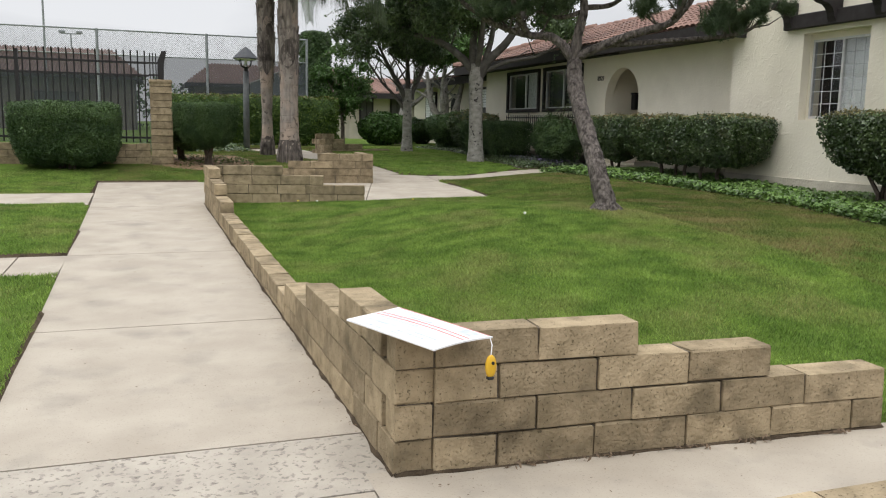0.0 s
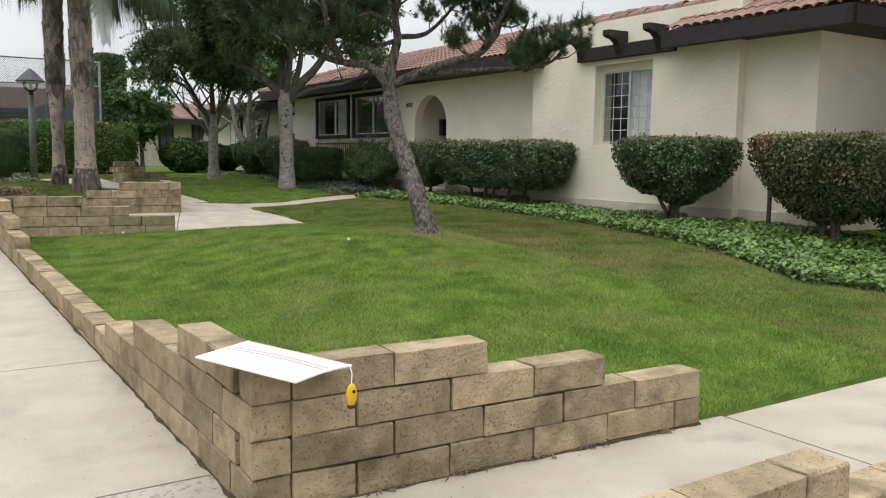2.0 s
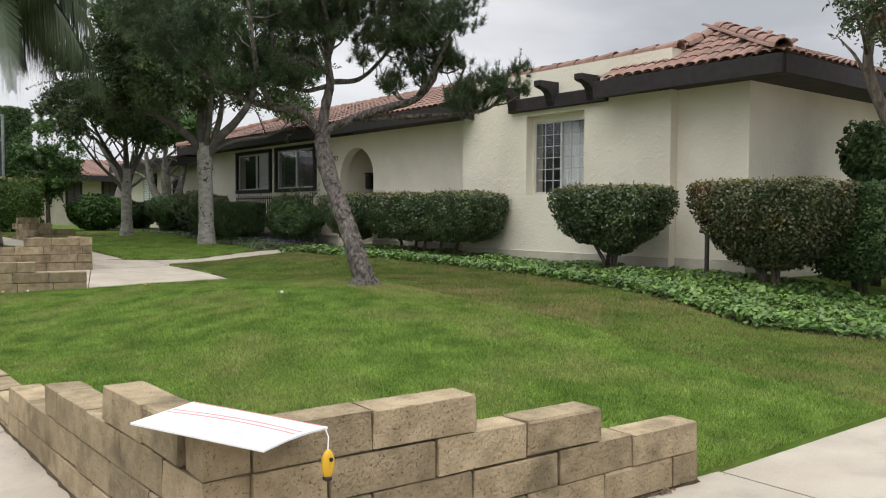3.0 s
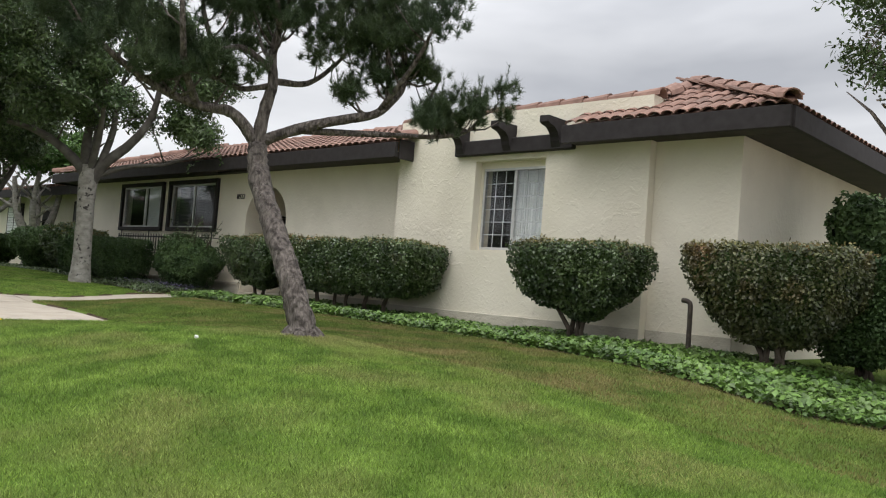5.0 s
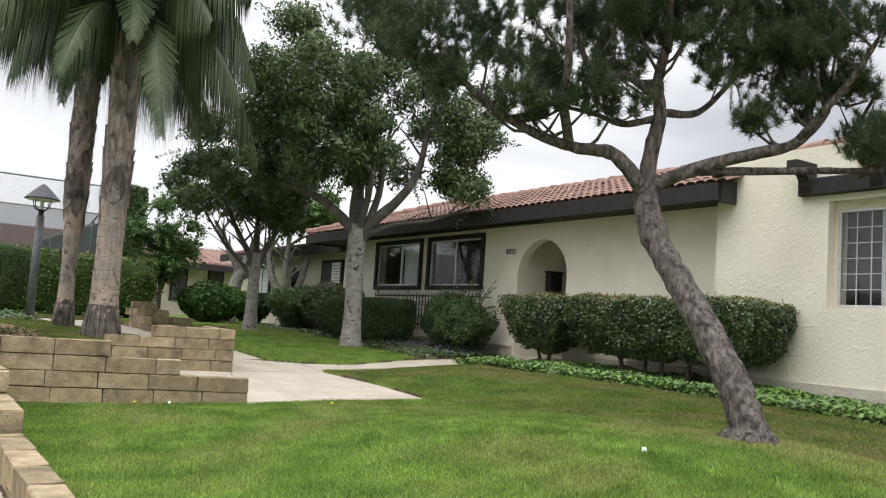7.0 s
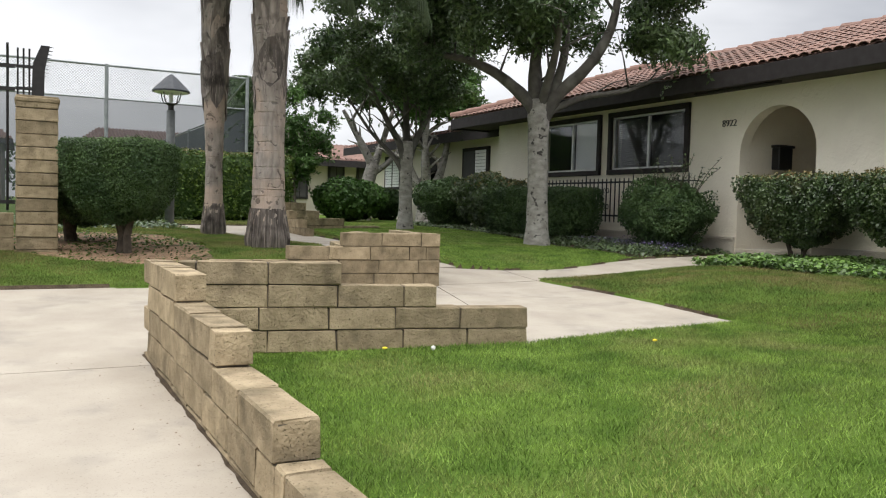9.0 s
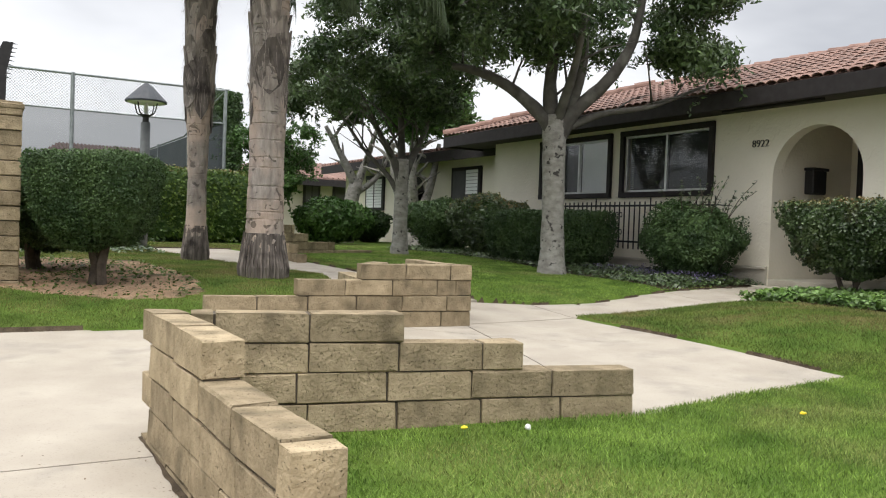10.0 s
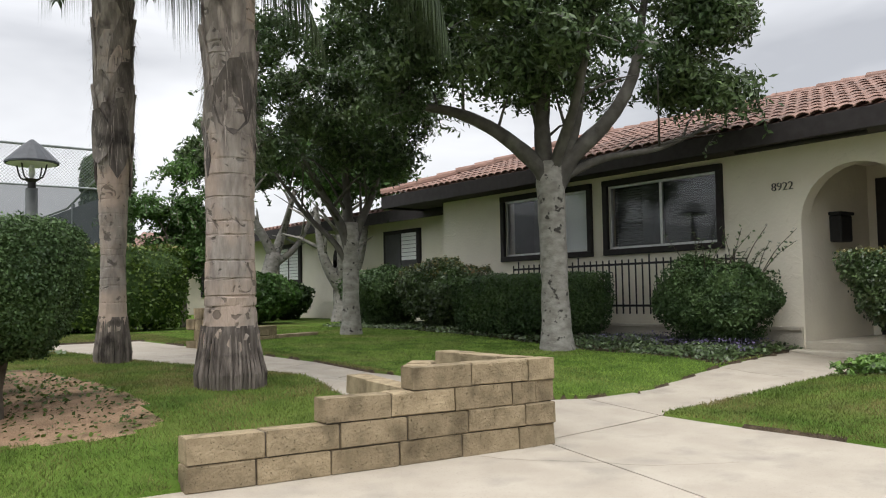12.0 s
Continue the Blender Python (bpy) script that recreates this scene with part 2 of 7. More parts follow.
M_LEAF_RUSTY = mat("rusty_hedge_leaf", (0.050, 0.070, 0.026), (0.105, 0.108, 0.042), 3.0, 0.45, 60, 0.0, island=0.45, c3=(0.165, 0.090, 0.034), c3_scale=1.6, c3_amount=(0.54, 0.76), spec=0.5, translucent=0.12)
M_LEAF_NEW = mat("young_hedge_leaf", (0.15, 0.125, 0.045), (0.21, 0.20, 0.07), 3.0, 0.45, 60, 0.0, island=0.4, c3=(0.20, 0.11, 0.045), c3_scale=1.5, translucent=0.2, spec=0.45)
M_LEAF_DARK = mat("dark_hedge_leaf", (0.040, 0.076, 0.027), (0.080, 0.132, 0.043), 3.0, 0.55, 60, 0.0, island=0.42, translucent=0.14, spec=0.3)
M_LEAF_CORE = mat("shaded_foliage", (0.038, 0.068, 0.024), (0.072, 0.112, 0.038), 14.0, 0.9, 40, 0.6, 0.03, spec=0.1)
M_LEAF_LIME = mat("lime_hedge_leaf", (0.045, 0.085, 0.014), (0.10, 0.15, 0.025), 3.0, 0.5, 60, 0.0, island=0.40, translucent=0.2, spec=0.3)
M_LEAF_TREE = mat("tree_leaf", (0.044, 0.082, 0.028), (0.105, 0.152, 0.058), 1.5, 0.42, 60, 0.0, island=0.5, translucent=0.25, spec=0.45)
M_LEAF_LIGHT = mat("light_tree_leaf", (0.045, 0.10, 0.022), (0.09, 0.17, 0.04), 1.5, 0.5, 60, 0.0, island=0.45, translucent=0.25, spec=0.35)
M_LEAF_CORNER = mat("reddish_tipped_leaf", (0.06, 0.10, 0.035), (0.11, 0.16, 0.06), 1.5, 0.5, 60, 0.0, island=0.4, c3=(0.21, 0.11, 0.085), c3_scale=1.6, c3_amount=(0.56, 0.70), translucent=0.25, spec=0.35)
M_NEEDLE = mat("pine_needles", (0.036, 0.062, 0.028), (0.078, 0.112, 0.050), 2.0, 0.5, 60, 0.0, island=0.4, translucent=0.12, spec=0.3)
M_FROND = mat("palm_frond", (0.034, 0.058, 0.021), (0.073, 0.102, 0.041), 1.5, 0.5, 60, 0.0, island=0.35, translucent=0.2, spec=0.35)
M_IVY = mat("ivy_leaf", (0.062, 0.125, 0.024), (0.135, 0.228, 0.048), 2.0, 0.42, 60, 0.0, island=0.5, translucent=0.16, spec=0.45)
M_FLOWER = mat("purple_flowers", (0.075, 0.062, 0.12), (0.15, 0.125, 0.225), 9, 0.7, 60, 0.0, island=0.4)
M_DANDELION = mat("yellow_petals", (0.75, 0.55, 0.02), (0.85, 0.65, 0.04), 9, 0.7, 60, 0.0)
M_WHITE_PETAL = mat("white_seed_head", (0.70, 0.70, 0.66), (0.80, 0.80, 0.76), 9, 0.8, 60, 0.0)
M_DRY = mat("dry_litter", (0.10, 0.07, 0.045), (0.19, 0.135, 0.088), 20, 0.9, 60, 0.0, island=0.2)
M_FARWALL_BROWN = mat("brown_far_stucco", (0.125, 0.105, 0.088), (0.175, 0.150, 0.126), 1.5, 0.95, 15, 0.2)
M_FARWALL = mat("far_stucco", (0.450, 0.405, 0.330), (0.570, 0.510, 0.420), 1.5, 0.95, 15, 0.2)


def glass(name):
    m = bpy.data.materials.new(name)
    m.use_nodes = True
    b = m.node_tree.nodes["Principled BSDF"]
    b.inputs["Base Color"].default_value = (0.95, 0.97, 0.97, 1)
    b.inputs["Roughness"].default_value = 0.02
    b.inputs["Transmission Weight"].default_value = 1.0
    b.inputs["IOR"].default_value = 1.45
    return m


M_GLASS = glass("window_glass")


# ---- mesh helpers ----
def part(name, bm, material, parent=None, label="", smooth=False):
    """Links a bmesh as one mesh object under a thing."""
    me = bpy.data.meshes.new(name)
    bm.to_mesh(me)
    bm.free()
    return part_mesh(name, me, material, parent, label, smooth)


def part_mesh(name, me, material, parent=None, label="", smooth=False):
    if not me.materials:
        for m in material if isinstance(material, (list, tuple)) else [material]:
            me.materials.append(m)
    if smooth:
        me.polygons.foreach_set("use_smooth", [True] * len(me.polygons))
    ob = new(name, me)
    if parent is not None:
        ob.parent = parent
    if label:
        ob["label"] = label
    return ob


def empty(name, x, y, z, rz=0.0, label="", category="", group="", kind=""):
    ob = new(name)
    ob.empty_display_size = 0.1
    ob.matrix_world = pose(x, y, z, 0, 0, rz)
    return tagged(ob, label, category, group, kind)


def box(bm, x0, x1, y0, y1, z0, z1, bevel=0.0):
    vs = [bm.verts.new((x, y, z)) for z in (z0, z1) for y in (y0, y1) for x in (x0, x1)]
    fs = [bm.faces.new([vs[i] for i in f]) for f in ((0, 2, 3, 1), (4, 5, 7, 6), (0, 1, 5, 4), (2, 6, 7, 3), (0, 4, 6, 2), (1, 3, 7, 5))]
    if bevel:
        es = list({e for f in fs for e in f.edges})
        bmesh.ops.bevel(bm, geom=es, offset=bevel, segments=1, affect="EDGES", clamp_overlap=True)
    return bm


def boxes(*items, bevel=0.0):
    bm = bmesh.new()
    for it in items:
        box(bm, *it, bevel=bevel)
    return bm


def bars(name, items, material, parent, bevel=0.0):
    """One part for each box."""
    for it in items:
        part(name, boxes(it, bevel=bevel), material, parent)


def wall_grid(name, x0, x1, y0, y1, z0, z1, holes, material, parent, plane="x"):
    """One wall in one piece, from x0 to x1 thick, with holes (y0, y1, z0, z1) through it."""
    ys_ = sorted({y0, y1, *[h[0] for h in holes], *[h[1] for h in holes]})
    zs_ = sorted({z0, z1, *[min(h[3], z1) for h in holes], *[max(h[2], z0) for h in holes]})
    bm = bmesh.new()
    cells = {}
    for i in range(len(ys_) - 1):
        for j in range(len(zs_) - 1):
            ym, zm = (ys_[i] + ys_[i + 1]) / 2, (zs_[j] + zs_[j + 1]) / 2
            cells[i, j] = not any(h[0] < ym < h[1] and h[2] < zm < h[3] for h in holes)
    vs = {}

    def vert(k, i, j):
        if (k, i, j) not in vs:
            vs[k, i, j] = bm.verts.new(((x0, x1)[k], ys_[i], zs_[j]) if plane == "x" else (ys_[i], (x0, x1)[k], zs_[j]))
        return vs[k, i, j]

    for (i, j), solid in cells.items():
        if not solid:
            continue
        for k in (0, 1):
            bm.faces.new([vert(k, i, j), vert(k, i + 1, j), vert(k, i + 1, j + 1), vert(k, i, j + 1)])
        for di, dj, a, b in ((-1, 0, (i, j), (i, j + 1)), (1, 0, (i + 1, j), (i + 1, j + 1)), (0, -1, (i, j), (i + 1, j)), (0, 1, (i, j + 1), (i + 1, j + 1))):
            if not cells.get((i + di, j + dj), False):
                bm.faces.new([vert(0, *a), vert(0, *b), vert(1, *b), vert(1, *a)])
    bmesh.ops.recalc_face_normals(bm, faces=bm.faces)
    return part(name, bm, material, parent)


def raw(name, verts, faces):
    """A mesh from numpy arrays of vertices and equally sided faces."""
    me = bpy.data.meshes.new(name)
    verts = np.asarray(verts, dtype=np.float32)
    faces = np.asarray(faces, dtype=np.int32)
    n, k = faces.shape
    me.vertices.add(len(verts))
    me.vertices.foreach_set("co", verts.ravel())
    me.loops.add(n * k)
    me.loops.foreach_set("vertex_index", faces.ravel())
    me.polygons.add(n)
    me.polygons.foreach_set("loop_start", np.arange(0, n * k, k, dtype=np.int32))
    me.update(calc_edges=True)
    return me


def tube(bm, points, radii, sides=8, rough=0.0, rng=None):
    """A bent tapered tube through points."""
    pts = [Vector(p) for p in points]
    rings = []
    side = None
    for i, p in enumerate(pts):
        a = pts[max(i - 1, 0)]
        b = pts[min(i + 1, len(pts) - 1)]
        d = (b - a).normalized()
        if side is None:
            side = d.orthogonal().normalized()
        side = (side - d * side.dot(d)).normalized()
        up = d.cross(side)
        ring = []
        for k in range(sides):
            a2 = 2 * math.pi * k / sides
            r = radii[i] * (1 + (rng.uniform(-rough, rough) if rng else 0))
            ring.append(bm.verts.new(p + (side * math.cos(a2) + up * math.sin(a2)) * r))
        rings.append(ring)
    for r0, r1 in zip(rings, rings[1:]):
        for k in range(sides):
            bm.faces.new((r0[k], r0[(k + 1) % sides], r1[(k + 1) % sides], r1[k]))
    bm.faces.new(rings[0][::-1])
    bm.faces.new(rings[-1])
    return bm


def smooth_line(points, n):
    """A Catmull-Rom line through points, with n steps a span."""
    p = [Vector(q) for q in points]
    p = [p[0] * 2 - p[1]] + p + [p[-1] * 2 - p[-2]]
    out = []
    for i in range(1, len(p) - 2):
        for k in range(n):
            t = k / n
            out.append(0.5 * ((2 * p[i]) + (p[i + 1] - p[i - 1]) * t + (2 * p[i - 1] - 5 * p[i] + 4 * p[i + 1] - p[i + 2]) * t * t + (3 * p[i] - p[i - 1] - 3 * p[i + 1] + p[i + 2]) * t ** 3))
    out.append(p[-2])
    return out


def leaf_cloud(name, centres, normals, length, width, rng, spread=0.9, droop=0.0):
    """Small folded leaves (two triangles each), facing roughly along the normals."""
    n = len(centres)
    c = np.asarray(centres, float)
    nr = np.asarray(normals, float) + rng.normal(0, spread, (n, 3))
    nr /= np.linalg.norm(nr, axis=1, keepdims=True) + 1e-9
    t = rng.normal(0, 1, (n, 3))
    t[:, 2] -= droop
    t -= nr * (t * nr).sum(1, keepdims=True)
    t /= np.linalg.norm(t, axis=1, keepdims=True) + 1e-9
    s = np.cross(nr, t)
    ln = length * rng.uniform(0.7, 1.25, (n, 1))
    wd = width * rng.uniform(0.7, 1.2, (n, 1))
    v = np.stack([c - t * ln * 0.5, c + s * wd * 0.5 + nr * wd * 0.15, c + t * ln * 0.5, c - s * wd * 0.5 + nr * wd * 0.15], 1).reshape(-1, 3)
    i = np.arange(n)[:, None] * 4
    f = np.concatenate([i + np.array([[0, 1, 2]]), i + np.array([[0, 2, 3]])], 0)
    return raw(name, v, f)


# ---- the lie of the land ----
def ss(t):
    t = np.clip(t, 0, 1)
    return t * t * (3 - 2 * t)


def g(x, y):
    """Height of the paved and planted ground."""
    base = np.interp(y, [2.7, 12.3, 15.0, 17.2, 20.0, 24.0, 60.0], [0.0, 0.10, 0.20, 0.42, 0.53, 0.58, 0.62])
    hill = 0.28 * ss((x - 0.95) / 2.8) * ss((y - 2.6) / 4.0) * (1 - 0.75 * ss((y - 8.5) / 3.2) * ss((6.6 - x) / 1.8)) * ss((16.0 - y) / 3.5) + 0.1 * ss((x - 5.8) / 1.8) * ss((y - 13.0) / 1.5) * ss((17.5 - y) / 1.5)
    mound = 0.09 * ss((y - 15.0) / 1.2) * ss((3.95 - x) / 0.4) * ss((x - 0.6) / 1.8) * ss((18.5 - y) / 2.0)
    pine = 0.07 * np.exp(-((x - 4.5) ** 2 + (y - 7.7) ** 2) / 0.5)
    return base + hill + mound + pine


def gz(x, y):
    return float(g(np.array(float(x)), np.array(float(y))))


def wall_x(y):
    """Outer face of the long garden wall."""
    return 0.80 - 0.0105 * (y - 2.75)


def inside(poly, x, y):
    r = np.zeros(np.shape(x), bool)
    for (x0, y0), (x1, y1) in zip(poly, poly[1:] + poly[:1]):
        if y0 != y1:
            r ^= ((y0 > y) != (y1 > y)) & (x < (x1 - x0) * (y - y0) / (y1 - y0) + x0)
    return r


PLAZA = [(-0.9, 12.1), (0.7, 12.1), (0.72, 12.42), (2.92, 11.72), (5.05, 11.98), (5.12, 13.3), (5.2, 15.05), (5.2, 15.8), (3.9, 14.95), (1.6, 15.12), (0.3, 15.12), (-0.9, 15.25)]
HOUSE_WALK = [(5.2, 15.05), (6.2, 15.03), (7.2, 14.85), (9.6, 14.85), (9.6, 16.3), (7.3, 15.95), (5.8, 15.74), (5.2, 15.8)]
NORTH_WALK = [(3.9, 14.95), (5.2, 15.8), (4.72, 16.25), (4.3, 17.7), (4.3, 18.7), (4.05, 20.2), (3.9, 23.0), (2.4, 23.0), (2.45, 21.5), (2.75, 19.8), (3.45, 18.2), (3.4, 17.2), (3.2, 16.25), (3.9, 15.95)]
IVY_BED = [(7.2, 14.83), (7.74, 12.1), (7.68, 9.5), (7.54, 8.3), (7.1, 6.7), (6.9, 5.65), (6.6, 4.5), (7.3, 3.7), (8.6, 3.5), (9.6, 3.6), (9.6, 14.83)]
NORTH_BED = [(7.3, 15.98), (7.5, 17.0), (7.4, 17.9), (7.62, 19.7), (7.9, 22.0), (7.6, 24.5), (9.6, 25.5), (9.6, 16.3)]
MULCH_BED = [(-0.2, 17.3), (0.5, 16.6), (1.2, 16.1), (1.6, 16.0), (1.88, 16.2), (1.95, 17.1), (2.0, 18.2), (1.8, 19.4), (0.6, 19.8), (-0.2, 19.2)]


def main_walk(x, y):
    return (y > -30) & (y < 15.25) & (x > -0.66 - 0.018 * (y - 3)) & (x < wall_x(y) + 0.1)


def paved(x, y):
    r = main_walk(x, y) | (y < 2.66) | ((x < 3.03) & (x > -0.5) & (y < 2.84))
    r |= (x < -0.6) & (y > 7.02) & (y < 8.08)
    r |= (x < -0.6) & (y > 12.4) & (y < 13.8)
    for poly in (PLAZA, HOUSE_WALK, NORTH_WALK):
        r |= inside(poly, x, y)
    return r


def bed(x, y):
    return inside(IVY_BED, x, y) | inside(NORTH_BED, x, y)


def axis(fine0, fine1, step, far0, far1):
    left = fine0 - np.geomspace(step * 2, fine0 - far0, 22)[::-1]
    right = fine1 + np.geomspace(step * 2, far1 - fine1, 22)
    return np.concatenate([left, np.arange(fine0, fine1 + 1e-6, step), right])


xs, ys = axis(-4.0, 10.0, 0.07, -900, 900), axis(1.6, 25.0, 0.07, -900, 1500)
gx, gy = np.meshgrid(xs, ys)
pv = paved(gx, gy)
bd = bed(gx, gy)
zz = g(gx, gy) + np.where(pv, -0.05, np.where(bd, 0.0, 0.025))
ground_me = raw("ground", np.stack([gx, gy, zz], -1).reshape(-1, 3), (lambda i: np.stack([i[:-1, :-1], i[:-1, 1:], i[1:, 1:], i[1:, :-1]], -1).reshape(-1, 4))(np.arange(gx.size).reshape(gx.shape)))
for m in (M_GRASS_SOIL, M_SOIL, M_MULCH):
    ground_me.materials.append(m)
cx, cy = (gx[:-1, :-1] + gx[1:, 1:]) / 2, (gy[:-1, :-1] + gy[1:, 1:]) / 2
soil_face = bed(cx, cy)
mulch_face = inside(MULCH_BED, cx, cy)
ground_me.polygons.foreach_set("material_index", np.where(mulch_face, 2, np.where(soil_face | paved(cx, cy), 1, 0)).ravel().astype(np.int32))
ground = tagged(new("ground", ground_me), "rolling mown turf with bare planting beds between the paths", "ground", kind="structure")


# ---- paving ----
def slab(outline, name, material, parent, drop=0.09, step=0.35):
    """A concrete slab that follows the ground, from a four-cornered plan outline."""
    (x0, y0), (x1, y1), (x2, y2), (x3, y3) = outline
    nu = max(2, int(max(math.hypot(x1 - x0, y1 - y0), math.hypot(x2 - x3, y2 - y3)) / step))
    nv = max(2, int(max(math.hypot(x3 - x0, y3 - y0), math.hypot(x2 - x1, y2 - y1)) / step))
    bm = bmesh.new()
    rows = []
    for j in range(nv + 1):
        v = j / nv
        row = []
        for i in range(nu + 1):
            u = i / nu
            x = (x0 * (1 - u) + x1 * u) * (1 - v) + (x3 * (1 - u) + x2 * u) * v
            y = (y0 * (1 - u) + y1 * u) * (1 - v) + (y3 * (1 - u) + y2 * u) * v
            row.append(bm.verts.new((x, y, gz(x, y))))
        rows.append(row)
    for a, b in zip(rows, rows[1:]):
        for i in range(nu):
            bm.faces.new((a[i], a[i + 1], b[i + 1], b[i]))
    edge = [e for e in bm.edges if e.is_boundary]
    ext = bmesh.ops.extrude_edge_only(bm, edges=edge)
    for v in ext["geom"]:
        if isinstance(v, bmesh.types.BMVert):
            v.co.z -= drop
    bmesh.ops.recalc_face_normals(bm, faces=bm.faces)
    return part(name, bm, material, parent)


J = 0.006
walkway = empty("pavement_walk", 0, 2.75, 0, label="pale weathered concrete footpath in jointed slabs", category="footpath", kind="structure")
walkway.matrix_world = Matrix()
LX = lambda y: -0.66 - 0.018 * (y - 3)
for y0, y1, m in ((1.36, 2.66, M_CONCRETE), (2.66, 3.2, M_CONCRETE_ROUGH), (3.2, 5.25, M_CONCRETE), (5.25, 8.05, M_CONCRETE), (8.05, 12.1, M_CONCRETE), (12.1, 15.2, M_CONCRETE)):
    xr = (lambda y: wall_x(y) + 0.03) if 2.6 < y0 < 12 else (lambda y: 0.7)
    slab([(LX(y0), y0 + J), (xr(y0), y0 + J), (xr(y1), y1 - J), (LX(y1), y1 - J)], "slab", m, walkway)
for x0, x1 in ((-12.0, -7.0), (-7.0, -4.0), (-4.0, -1.15), (-1.15, -0.74)):
    slab([(x0 + J, 7.02), (x1 - J, 7.02), (x1 - J, 8.05), (x0 + J, 8.05)], "slab", M_CONCRETE, walkway)
for x0, x1 in ((-12.0, -6.0), (-6.0, -3.0), (-3.0, -0.86)):
    slab([(x0 + J, 12.4), (x1 - J, 12.4), (x1 - J, 13.8), (x0 + J, 13.8)], "slab", M_CONCRETE, walkway)
slab([(0.706, 1.72), (3.194, 1.72), (3.194, 2.655), (0.706, 2.83)], "slab", M_CONCRETE, walkway)
for x0, x1 in ((3.2, 6.2), (6.2, 9.2), (9.2, 12.2), (12.2, 30.0)):
    slab([(x0 + J, 1.72), (x1 - J, 1.72), (x1 - J, 2.64), (x0 + J, 2.64)], "slab", M_CONCRETE, walkway)
for x0, x1 in ((-30.0, -12.0), (-12.0, -6.0), (-6.0, -0.64)):
    slab([(x0 + J, 1.72), (x1 - J, 1.72), (x1 - J, 2.64), (x0 + J, 2.64)], "slab", M_CONCRETE, walkway)
plaza = empty("pavement_plaza", 0, 0, 0, label="wide pale concrete landing between the block walls", category="paving", kind="structure")
for q in ([(0.7, 12.42), (2.93, 11.74), (3.85, 14.93), (0.7, 15.2)], [(2.942, 11.74), (5.05, 11.98), (5.2, 15.05), (3.862, 14.93)],
          [(3.87, 14.945), (5.2, 15.065), (5.2, 15.8), (3.9, 16.2)], [(5.212, 15.065), (7.2, 14.87), (7.3, 15.95), (5.212, 15.8)], [(7.212, 14.87), (9.19, 14.87), (9.19, 16.28), (7.312, 15.95)],
          [(3.2, 16.25), (3.9, 15.95), (4.72, 16.1), (4.5, 17.0)], [(3.2, 16.262), (4.5, 17.012), (4.3, 17.7), (3.4, 17.2)], [(3.4, 17.212), (4.3, 17.712), (4.3, 18.7), (3.45, 18.2)], [(3.45, 18.212), (4.3, 18.712), (4.05, 20.2), (2.75, 19.8)], [(2.75, 19.812), (4.05, 20.212), (3.9, 23.0), (2.4, 23.0)]):
    slab(q, "slab", M_CONCRETE, plaza)
apron = empty("road", 0, 0, 0, label="broad concrete drive at the head of the path", category="road", kind="structure")
slab([(-30, -30), (30, -30), (30, 1.34), (-30, 1.34)], "slab", M_CONCRETE, apron, step=3.0)


# ---- block walls ----
BL, BH, BT = 0.408, 0.135, 0.15
block_meshes = []
rngb = random.Random(4)
for k in range(5):
    bmb = bmesh.new()
    box(bmb, 0, 1, 0, 1, 0, 1)
    bmesh.ops.scale(bmb, vec=(BL, BT, BH), verts=bmb.verts)
    bmesh.ops.bevel(bmb, geom=list(bmb.edges), offset=0.0045, segments=1, affect="EDGES")
    for v in bmb.verts:
        v.co += Vector((rngb.uniform(-1, 1), rngb.uniform(-1, 1), rngb.uniform(-1, 1))) * 0.0040
    me_b = bpy.data.meshes.new("block")
    bmb.to_mesh(me_b)
    bmb.free()
    me_b.materials.append(M_BLOCK)
    block_meshes.append(me_b)


def block(parent, x, y, z, ang, length, depth=BT, height=BH):
    """One block whose lower front corner is at (x, y, z), running along ang."""
    ob = new("block", rngb.choice(block_meshes))
    ob.matrix_world = pose(x, y, z, 0, 0, ang + rngb.uniform(-0.25, 0.25)) @ Matrix.Diagonal(((length - 0.008) / BL, depth / BT, (height - 0.007) / BH, 1))
    ob.parent = parent
    return ob


def course(parent, p0, p1, z0, z1, start, half=False, first=0.0, lengths=None):
    """A row of blocks from p0 to p1 (front faces), its foot from z0 to z1."""
    L = math.dist(p0, p1)
    ang = math.degrees(math.atan2(p1[1] - p0[1], p1[0] - p0[0]))
    cuts = [0.0]
    s = start
    while s < L - 0.06:
        if s > 0.03:
            cuts.append(s)
        s += BL
    cuts.append(L)
    for a, b in zip(cuts, cuts[1:]):
        t = a / L
        block(parent, p0[0] + (p1[0] - p0[0]) * t, p0[1] + (p1[1] - p0[1]) * t, z0 + (z1 - z0) * t, ang, b - a)
    bm = bmesh.new()
    box(bm, 0.012, L - 0.012, 0.014, BT - 0.014, -0.006, BH - 0.012)
    core = part("mortar", bm, M_MORTAR, parent)
    core.matrix_world = pose(p0[0], p0[1], z0, 0, -math.degrees(math.atan2(z1 - z0, L)), ang)


def at(p0, p1, d):
    L = math.dist(p0, p1)
    return (p0[0] + (p1[0] - p0[0]) * d / L, p0[1] + (p1[1] - p0[1]) * d / L)


def block_wall(name, label):
    return empty(name, 0, 0, 0, label=label, category="block wall")


wall_long = block_wall("garden_wall", "long low stepped wall of weathered buff blocks beside the footpath")
# the long wall runs along y with its outer face towards the path: build it from north to south


def long_course(y_hi, y_lo, z_hi, z_lo, start):
    course(wall_long, (wall_x(y_hi), y_hi), (wall_x(y_lo), y_lo), z_hi, z_lo, start)


